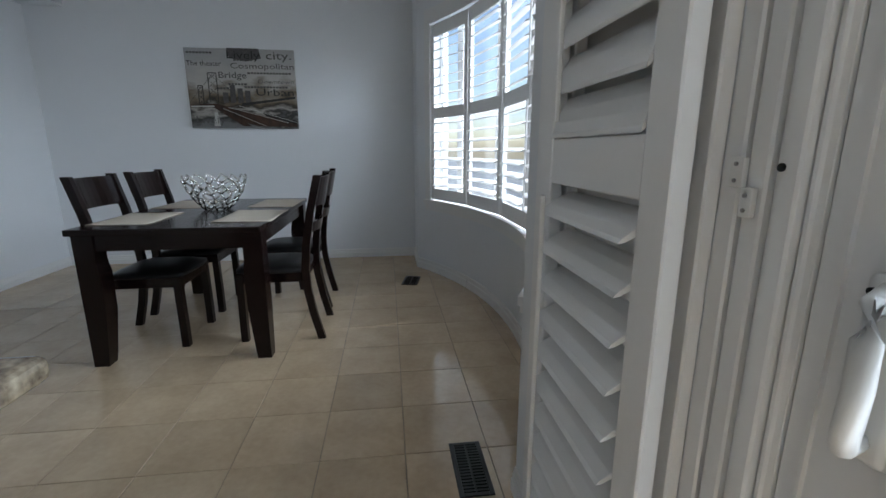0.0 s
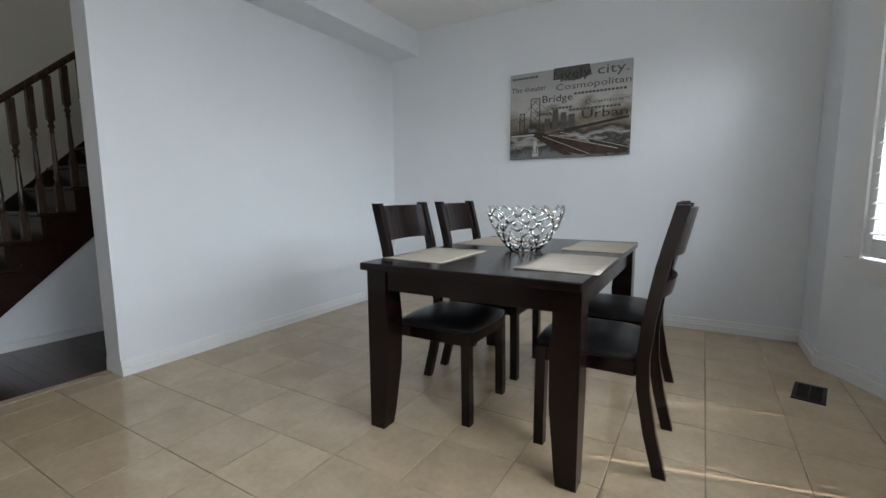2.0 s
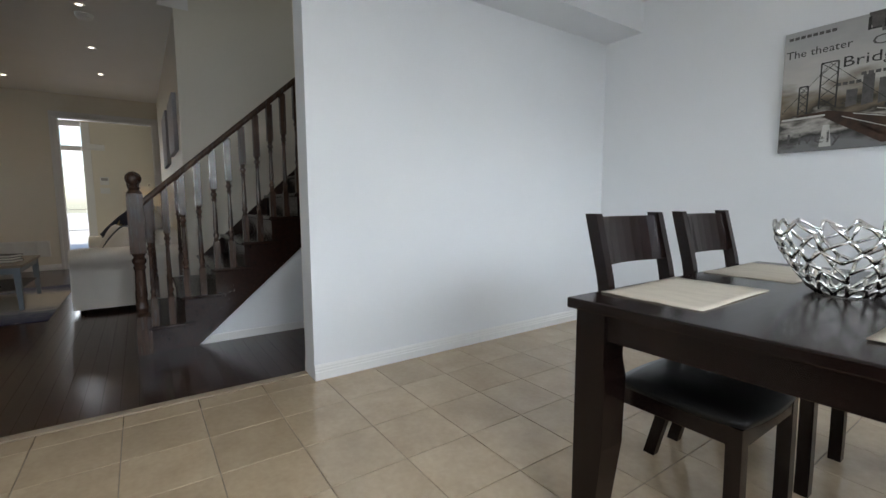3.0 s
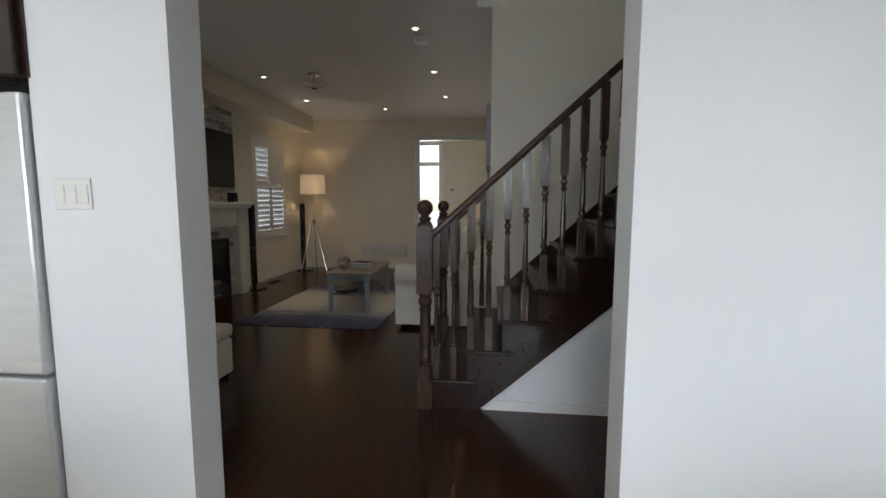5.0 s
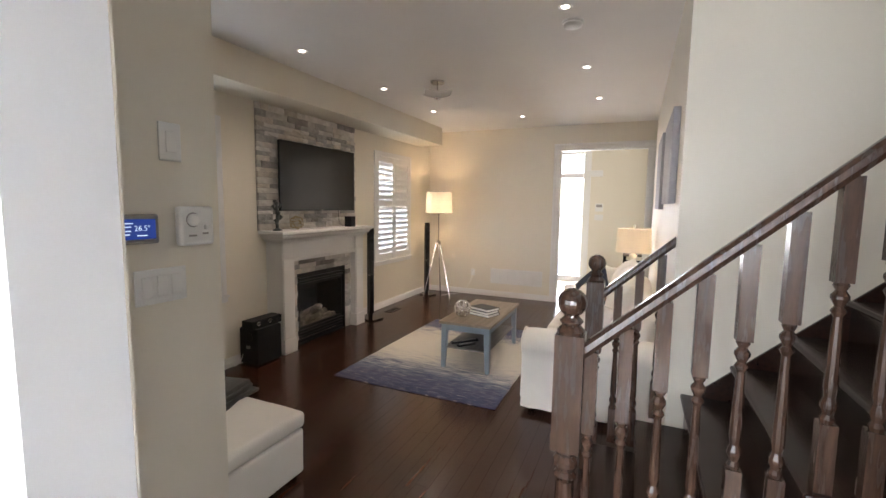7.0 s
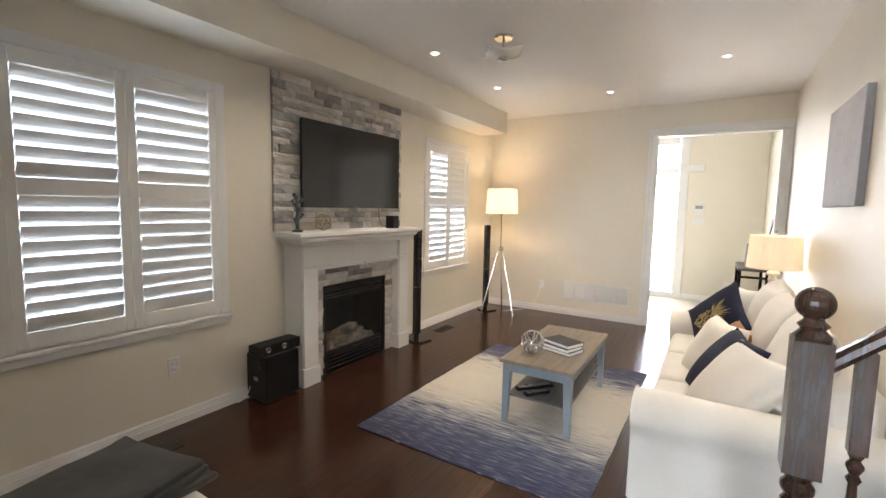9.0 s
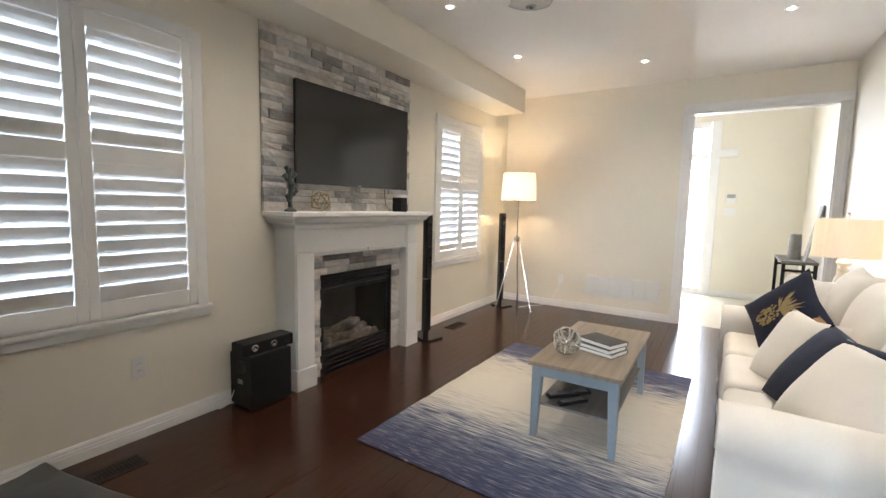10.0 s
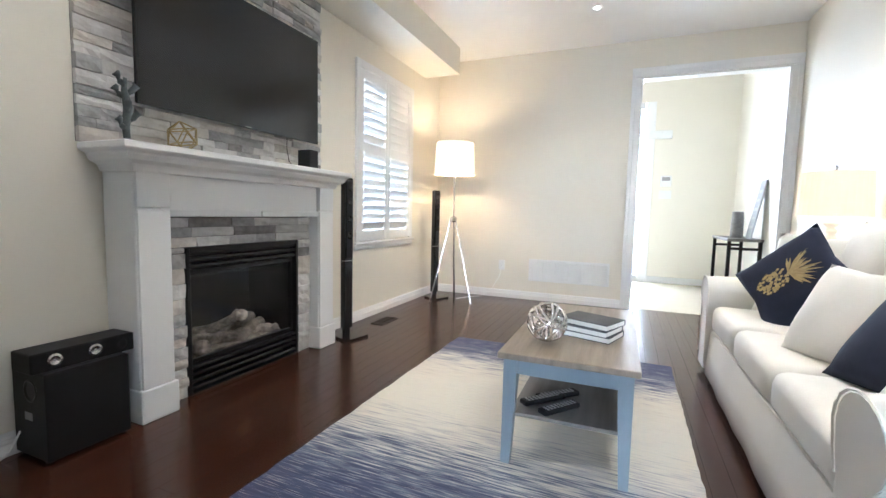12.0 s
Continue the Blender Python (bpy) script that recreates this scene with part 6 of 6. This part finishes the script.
nav.matrix_basis = pose(-7.60, 1.19, 0.68, 64, 0, 36) @ pose(0, 0, 0, 0, 0, -42)
part("cover", puff(0.48, 0.48, 0.13, 8), NAVY, nav, smooth=True)
bm = bmesh.new()
r = random.Random(21)


def on_cushion(x, y):
    u, v = min(1, abs(x) / 0.24), min(1, abs(y) / 0.24)
    return 0.066 * ((1 - u ** 2.6) * (1 - v ** 2.6)) ** 0.5 + 0.004


for k in range(70):
    a, s = r.uniform(0, 2 * math.pi), math.sqrt(r.random())
    x, y = 0.062 * s * math.cos(a), -0.06 + 0.085 * s * math.sin(a)
    z = on_cushion(x, y)
    q = [bm.verts.new((x + dx, y + dy, z)) for dx, dy in ((-0.009, 0), (0, -0.011), (0.009, 0), (0, 0.011))]
    bm.faces.new(q)
for k in range(34):
    a = radians(90 + r.uniform(-75, 75))
    ln = r.uniform(0.07, 0.16)
    p0, p1 = Vector((0, 0.02)), Vector((ln * math.cos(a) * 0.9, 0.02 + ln * math.sin(a)))
    d = (p1 - p0).normalized()
    nn = Vector((-d.y, d.x)) * 0.007
    mid = p0 + (p1 - p0) * 0.55
    q = [bm.verts.new((p.x, p.y, on_cushion(p.x, p.y) + 0.0004 * (k % 4))) for p in (p0, mid - nn, p1, mid + nn)]
    bm.faces.new(q)
part("pineapple_print", bm, GOLD, nav, "gold pineapple printed on the cushion")

# ---- lamps and tables ----
fl = thing("floor_lamp", (-9.34, -1.41, 0), "chrome tripod floor lamp with a lit white drum shade", "floor lamp")
for a in (95, 215, 335):
    c, s = math.cos(radians(a - 20)), math.sin(radians(a - 20))
    part("leg", tube(bmesh.new(), [(0.028 * c, 0.028 * s, 0.93), (0.26 * c, 0.26 * s if s > -0.9 else -0.24, 0.004)], [0.009, 0.010], 8), CHROME, fl)
part("hub", lathe(bmesh.new(), [(0.036, 0.89), (0.040, 0.90), (0.040, 0.93), (0.030, 0.945), (0.012, 0.955)], 16), CHROME, fl)
part("pole", lathe(bmesh.new(), [(0.0085, 0.95), (0.0085, 1.56)], 10), CHROME, fl)
part("shade", lathe(bmesh.new(), [(0.222, 1.405), (0.205, 1.755)], 36, cap=False), SHADE, fl, "lit white fabric drum shade")
bm = bmesh.new()
for rr_, z in ((0.222, 1.405), (0.205, 1.755)):
    tube(bm, [(rr_ * math.cos(2 * math.pi * k / 36), rr_ * math.sin(2 * math.pi * k / 36), z) for k in range(36)], 0.003, 5, True)
for k in range(3):
    a = 2 * math.pi * k / 3
    tube(bm, [(0, 0, 1.56), (0.21 * math.cos(a), 0.21 * math.sin(a), 1.745)], 0.002, 5)
part("shade_ring", bm, CHROME, fl)
solo("lamp_cord", tube(bmesh.new(), [(XL + 0.012, -0.98, 0.375), (XL + 0.03, -1.0, 0.24), (XL + 0.06, -1.08, 0.10), (XL + 0.10, -1.20, 0.006), (-9.62, -1.32, 0.006), (-9.46, -1.40, 0.006)], 0.003, 6), PLASTIC, (0, 0, 0), "clear thin lamp cord running to the outlet", "cable")

et = thing("end_table", (-8.40, 1.52, 0), "dark wood end table in the corner beside the sofa", "end table")
part("tabletop", B(-0.22, 0.22, -0.25, 0.25, 0.51, 0.54, 0.004), ESPRESSO, et)
for sx in (-1, 1):
    for sy in (-1, 1):
        part("leg", B(sx * 0.19 - 0.02, sx * 0.19 + 0.02, sy * 0.22 - 0.02, sy * 0.22 + 0.02, 0, 0.51, 0.002), ESPRESSO, et)
tl = thing("table_lamp", (-8.32, 1.57, 0.54), "white turned table lamp with a lit drum shade", "table lamp")
part("base", lathe(bmesh.new(), [(0.075, 0.0), (0.075, 0.018), (0.055, 0.03), (0.030, 0.05), (0.026, 0.09), (0.042, 0.14), (0.060, 0.20), (0.062, 0.26), (0.045, 0.33), (0.024, 0.37), (0.034, 0.385), (0.034, 0.395), (0.020, 0.41), (0.046, 0.435), (0.046, 0.450), (0.018, 0.465), (0.012, 0.49), (0.010, 0.60)], 20), CERAMIC, tl, smooth=True)
part("shade", lathe(bmesh.new(), [(0.195, 0.485), (0.182, 0.760)], 32, cap=False), SHADE, tl, "lit cream fabric drum shade")
bm = bmesh.new()
tube(bm, [(0, 0, 0.60), (0, 0, 0.79)], 0.004, 6)
for k in range(3):
    a = 2 * math.pi * k / 3
    tube(bm, [(0, 0, 0.755), (0.182 * math.cos(a), 0.182 * math.sin(a), 0.755)], 0.002, 5)
part("harp", bm, CHROME, tl)
part("finial", lathe(bmesh.new(), [(0.004, 0.775), (0.011, 0.785), (0.011, 0.795), (0.004, 0.805)], 10), CHROME, tl)

# ottoman with a folded throw
ot = thing("ottoman", (-4.212, -0.52, 0), "white upholstered storage ottoman against the wall", "ottoman")
part("base", soft_box(-0.365, 0.355, -0.47, 0.46, 0.03, 0.29, 0.02, 0.003, 31), SLIPCOVER, ot, smooth=True)
part("lid", soft_box(-0.372, 0.36, -0.48, 0.47, 0.295, 0.392, 0.03, 0.004, 33), SLIPCOVER, ot, smooth=True)
for sx in (-1, 1):
    for sy in (-1, 1):
        part("foot", B(sx * 0.30 - 0.02, sx * 0.30 + 0.02, sy * 0.42 - 0.02, sy * 0.42 + 0.02, 0, 0.03), ESPRESSO, ot)
bm = bmesh.new()
for k in range(3):
    b2 = soft_box(-0.30 + 0.01 * k, 0.28 - 0.012 * k, -0.26, 0.24 - 0.02 * k, 0.0 + 0.026 * k, 0.028 + 0.026 * k, 0.012, 0.014, 40 + k)
    me2 = bpy.data.meshes.new("fold")
    b2.to_mesh(me2)
    b2.free()
    bm.from_mesh(me2)
    bpy.data.meshes.remove(me2)
solo("throw_blanket", bm, DARK_THROW, (-4.32, -0.66, 0.393, 0, 0, 12), "folded charcoal throw lying on the ottoman", "blanket", smooth=True)

# wall canvases over the sofa
for x0, x1, z0, z1 in ((-6.36, -5.58, 1.575, 2.12), (-7.72, -6.86, 1.535, 2.17)):
    c = thing("wall_canvas", ((x0 + x1) / 2, YL, z0), "grey abstract canvas hung above the sofa", "painting", "canvases over the sofa")
    part("canvas", B(-(x1 - x0) / 2, (x1 - x0) / 2, -0.04, -0.002, 0, z1 - z0, 0.003), mat("soft_grey_painted_canvas", (0.42, 0.42, 0.44), (0.30, 0.30, 0.33), 0.8, scale=2.2, fine=30, bump=0.1), c)

# ---- ceiling fittings ----
for x, y in POTS:
    pl = thing("downlight", (x, y, CL - 0.006), "small white recessed downlight, switched on", "downlight", "ceiling downlights")
    part("trim_ring", lathe(bmesh.new(), [(0.022, 0.004), (0.042, 0.0), (0.044, 0.003), (0.044, 0.0058)], 20, cap=False), TRIM, pl)
    part("lens", lathe(bmesh.new(), [(0.022, 0.002), (0.022, 0.005)], 16), POT, pl)
sd = thing("smoke_detector", (-5.923, 1.125, CL), "round white smoke detector on the ceiling", "smoke detector")
part("base", lathe(bmesh.new(), [(0.070, -0.016), (0.072, -0.010), (0.072, -0.0005)], 24), PLASTIC, sd)
part("cover", lathe(bmesh.new(), [(0.040, -0.040), (0.060, -0.034), (0.066, -0.018)], 24), PLASTIC, sd, smooth=True)
cf = thing("ceiling_light", (-6.924, -0.345, CL), "chrome semi-flush ceiling light with a curved glass plate", "ceiling light")
part("canopy", lathe(bmesh.new(), [(0.066, -0.022), (0.072, -0.014), (0.072, -0.0005)], 24), CHROME, cf)
part("stem", lathe(bmesh.new(), [(0.008, -0.125), (0.008, -0.02)], 10), CHROME, cf)
bm = bmesh.new()
n = 14
g = {}
for i in range(n + 1):
    for j in range(n + 1):
        u, v = i / n * 2 - 1, j / n * 2 - 1
        g[i, j] = bm.verts.new((0.135 * u, 0.135 * v, -0.155 + 0.05 * (u * u + v * v) / 2))
for i in range(n):
    for j in range(n):
        bm.faces.new((g[i, j], g[i + 1, j], g[i + 1, j + 1], g[i, j + 1]))
plate = part("glass_plate", bm, mat("frosted_white_glass", (0.72, 0.70, 0.66), rough=0.2, bump=0.0), cf, smooth=True)
plate.matrix_basis = pose(0, 0, 0, 0, 0, 32)
plate.modifiers.new("thick", "SOLIDIFY").thickness = 0.006
part("cap", lathe(bmesh.new(), [(0.01, -0.180), (0.034, -0.172), (0.036, -0.160), (0.01, -0.150)], 16), CHROME, cf, smooth=True)
for a in (30, 150, 270):
    part("bulb", lathe(bmesh.new(), [(0.012, -0.14), (0.014, -0.12), (0.010, -0.10)], 10), CERAMIC, cf).matrix_basis = pose(0.06 * math.cos(radians(a)), 0.06 * math.sin(radians(a)), 0)

# ---- entry ----
sl = thing("window_entry", (-12.15, 0.27, 0), "tall glazed sidelight with transom beside the front door", "window", kind="structure")
bm = bmesh.new()
for y0, y1 in ((-0.42, -0.32), (0.282, 0.42)):
    box(bm, -0.10, 0.02, y0, y1, 0.0, 2.70, 0.004)
for z0, z1 in ((0.0, 0.10), (2.12, 2.22), (2.60, 2.70)):
    box(bm, -0.10, 0.018, -0.32, 0.275, z0, z1, 0.003)
for z in (0.52, 0.94, 1.36, 1.76):
    box(bm, -0.055, -0.035, -0.32, 0.275, z - 0.006, z + 0.006)
part("window_frame", bm, TRIM, sl)
for z0, z1 in ((0.10, 2.12), (2.22, 2.60)):
    p = part("pane", B(-0.05, -0.044, -0.32, 0.275, z0, z1), PANE, sl)
    p.visible_shadow = False
part("lever", tube(bmesh.new(), [(0.02, -0.37, 1.0), (0.06, -0.37, 1.0), (0.06, -0.28, 1.0)], 0.009, 8), CHROME, sl)
al = thing("alarm_keypad", (-12.15, 0.873, 1.47), "small white alarm keypad with a grey display", "keypad")
part("casing", B(0.001, 0.025, -0.075, 0.075, -0.02, 0.14, 0.006, 2), PLASTIC, al)
part("display", B(0.025, 0.027, -0.055, 0.055, 0.065, 0.12), GREY_PLASTIC, al)
part("key_field", B(0.025, 0.028, -0.05, 0.05, -0.005, 0.05, 0.002), PLASTIC, al)
wall_plate("light_switch", (-12.15, 0.873, 1.33), -90, 0.165, 0.118, "white triple switch in the entry", "rocker", 3)
solo("door_chime", B(0.001, 0.055, -0.16, 0.16, -0.06, 0.06, 0.008, 2), PLASTIC, (-12.15, 0.76, 2.21), "white door chime box high on the wall", "door chime")
el = thing("entry_light", (-11.3, 0.35, CL), "round opal pendant light in the entry, switched on", "pendant light")
part("bowl", lathe(bmesh.new(), [(0.02, -0.10), (0.09, -0.085), (0.13, -0.05), (0.14, -0.0005)], 24), glow("lit_opal_glass", (1.0, 0.93, 0.82), 0.6), el, smooth=True)
part("stem", lathe(bmesh.new(), [(0.008, 0.0), (0.008, CE - CL - 0.02), (0.05, CE - CL - 0.015), (0.05, CE - CL)], 12), CHROME, el)
cn = thing("console_table", (-10.935, 1.575, 0), "grey-brown console table against the entry wall", "console table")
part("tabletop", B(-0.465, 0.465, -0.17, 0.17, 0.745, 0.775, 0.003), mat("weathered_grey_wood", (0.16, 0.14, 0.125), (0.10, 0.09, 0.08), 0.5, scale=5, fine=50, bump=0.08, stretch=(0.5, 7, 3)), cn)
for sx in (-1, 1):
    for sy in (-1, 1):
        part("leg", B(sx * 0.435 - 0.018, sx * 0.435 + 0.018, sy * 0.145 - 0.018, sy * 0.145 + 0.018, 0, 0.745, 0.002), ESPRESSO, cn)
    part("stretcher", B(sx * 0.435 - 0.012, sx * 0.435 + 0.012, -0.127, 0.127, 0.65, 0.68), ESPRESSO, cn)
part("shelf", B(-0.415, 0.415, -0.13, 0.13, 0.12, 0.14), ESPRESSO, cn)
solo("vase", lathe(bmesh.new(), [(0.062, 0.0), (0.066, 0.01), (0.062, 0.20), (0.056, 0.30), (0.050, 0.305), (0.052, 0.25), (0.055, 0.02)], 24), GREY_VASE, (-10.80, 1.55, 0.775), "tall textured grey vase on the console", "vase", smooth=True)
sg = thing("wooden_sign", (-10.62, 1.62, 0.775), "grey weathered plank sign leaning on the wall", "sign")
sg.matrix_basis = pose(-10.62, 1.62, 0.775, -10, 0, 0)
part("board", B(-0.10, 0.10, 0.0, 0.018, 0.0, 0.66, 0.002), mat("pale_weathered_board", (0.42, 0.42, 0.42), (0.32, 0.32, 0.33), 0.8, scale=5, fine=50, bump=0.2, stretch=(6, 1, 0.6)), sg)
for k in range(5):
    part("print_bar", B(-0.07, 0.07 - 0.02 * (k % 2), -0.002, 0.0, 0.12 + 0.1 * k, 0.15 + 0.1 * k), PALE_INK, sg)

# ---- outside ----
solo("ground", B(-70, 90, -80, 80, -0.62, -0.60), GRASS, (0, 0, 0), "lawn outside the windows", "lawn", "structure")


def house(x, y0, y1, h, name_label):
    hs = thing("house", (x, (y0 + y1) / 2, -0.6), name_label, "house")
    w = (y1 - y0) / 2
    part("wall", B(0.0, 8.0, -w, w, 0.0, h), SIDING, hs)
    bm = bmesh.new()
    prism(bm, [(-0.5, h), (8.5, h), (4.0, h + 2.6)], "y", -w - 0.4, w + 0.4)
    part("roof", bm, ROOFING, hs)
    n = int(2 * w / 3.4)
    for k in range(n):
        yy = -w + (k + 0.5) * 2 * w / n
        for z0, z1 in ((0.9, 2.3), (3.6, 4.9)):
            wd = part("window", B(-0.06, -0.001, yy - 0.34, yy + 0.34, z0, z1), TRIM, hs)
            for s in (0.0, 0.32):
                part("pane", B(-0.075, -0.061, yy - 0.30 + s, yy - 0.02 + s, z0 + 0.06, z1 - 0.06), DARK_PANE, wd)


house(26.0, -9.0, 7.0, 5.6, "pale stucco neighbouring house with a grey roof")
house(24.0, 12.0, 28.0, 5.6, "pale stucco house further down the street")

# pale slab added over the lawn so the sidelight looks out on brightness
solo("porch", B(-70.0, -12.3, -14.0, 6.0, -0.599, -0.08, 0.01), mat("pale_concrete", (0.55, 0.53, 0.50), (0.48, 0.46, 0.43), 0.9, scale=2, fine=60, bump=0.2), (0, 0, 0), "added pale slab that whitens the view through the sidelight", "porch", "structure")

# ---- ledger stones, laid one by one ----
rng = random.Random(17)
STONE = {}


def stone_mesh(ln, h, d, k, seed):
    key = (round(ln, 2), round(h, 3), round(d, 3), k, seed)
    if key not in STONE:
        r = random.Random(int(ln * 1000 + h * 7000 + d * 9000 + k * 31 + seed * 53))
        bm = bmesh.new()
        g = {}
        nx = 3
        for i in range(nx + 1):
            for j in range(3):
                x, z = -ln / 2 + ln * i / nx, -h / 2 + h * j / 2
                edge = i in (0, nx) or j in (0, 2)
                g[i, j] = bm.verts.new((x, d - (0.006 if edge else 0) + r.uniform(-0.005, 0.004), z + (0 if edge else r.uniform(-0.004, 0.004))))
        for i in range(nx):
            for j in range(2):
                bm.faces.new((g[i, j], g[i + 1, j], g[i + 1, j + 1], g[i, j + 1]))
        rim = [(i, 0) for i in range(nx)] + [(nx, 0), (nx, 1)] + [(i, 2) for i in range(nx, 0, -1)] + [(0, 2), (0, 1)]
        back = {c: bm.verts.new((g[c].co.x, 0.0, g[c].co.z)) for c in rim}
        for a, b in zip(rim, rim[1:] + rim[:1]):
            bm.faces.new((g[a], back[a], back[b], g[b]))
        STONE[key] = mesh_of("stone", bm, STONES[k])
    return STONE[key]


def lay(parent, x0, x1, z0, z1, y, h=0.048, holes=(), lens=(0.12, 0.16, 0.20, 0.26, 0.32), tidy=None):
    """Courses of stones in the plane y, looking to +y."""
    z = z0
    while z < z1 - 0.012:
        hh = min(h * rng.choice((0.8, 1.0, 1.0, 1.25)), z1 - z)
        x = x0
        while x < x1 - 0.005:
            ln = min(rng.choice(lens), x1 - x)
            if x1 - x - ln < 0.05:
                ln = x1 - x
            k = rng.choices((0, 1, 2, 3), (6, 4, 3, 1))[0]
            s = part("stone", stone_mesh(round(ln - 0.003, 2) if ln > 0.03 else ln, hh - 0.003, rng.choice((0.022, 0.028, 0.034)), k, rng.randrange(3)), STONES[k], parent)
            s.matrix_basis = pose(x + ln / 2, y, z + hh / 2)
            x += ln
        z += hh


panel = thing("stone_panel", (0, 0, 0), "grey and cream split ledger stone cladding above the mantel", "wall", kind="structure")
part("backing", B(-7.555, -5.945, YF + 0.0005, YF + 0.006, 1.266, 2.514), MORTAR, panel)
lay(panel, -7.555, -5.945, 1.266, 2.513, YF + 0.004, 0.052, lens=(0.09, 0.13, 0.18, 0.23, 0.30))
lay(fp, -HP + 0.168, -IX - 0.002, 0.0, IZ, 0.122, 0.062, lens=(0.13,))
lay(fp, IX + 0.002, HP - 0.168, 0.0, IZ, 0.122, 0.062, lens=(0.13,))
lay(fp, -HP + 0.168, HP - 0.168, IZ + 0.003, 0.943, 0.122, 0.05)

# ---- floor tiles, laid one by one ----
PITCH, TX0, TY0 = 0.3275, 0.237, 1.632
full = mesh_of("tile", B(-PITCH / 2 + 0.0016, PITCH / 2 - 0.0016, -PITCH / 2 + 0.0016, PITCH / 2 - 0.0016, -0.008, 0.0, 0.0015), TILE)
dining_floor = bpy.data.objects["floor_dining"]
i0, i1 = math.floor((XW - TX0) / PITCH), math.ceil((1.25 - TX0) / PITCH)
for i in range(i0, i1):
    for j in range(-15, 11):
        ax, bx = TX0 + i * PITCH, TX0 + (i + 1) * PITCH
        ay, by = TY0 + j * PITCH, TY0 + (j + 1) * PITCH
        lx, hx, ly, hy = max(ax, XH + 0.05), min(bx, 1.3), max(ay, -3.0), min(by, YN)
        if hx - lx < 0.02 or hy - ly < 0.02:
            continue
        if (lx, hx, ly, hy) == (ax, bx, ay, by):
            t = part("tile", full, TILE, dining_floor)
            t.matrix_basis = pose((ax + bx) / 2, (ay + by) / 2, 0)
        else:
            t = part("tile", B(lx - (lx + hx) / 2 + 0.0016, hx - (lx + hx) / 2 - 0.0016, ly - (ly + hy) / 2 + 0.0016, hy - (ly + hy) / 2 - 0.0016, -0.008, 0.0, 0.0015), TILE, dining_floor)
            t.matrix_basis = pose((lx + hx) / 2, (ly + hy) / 2, 0)
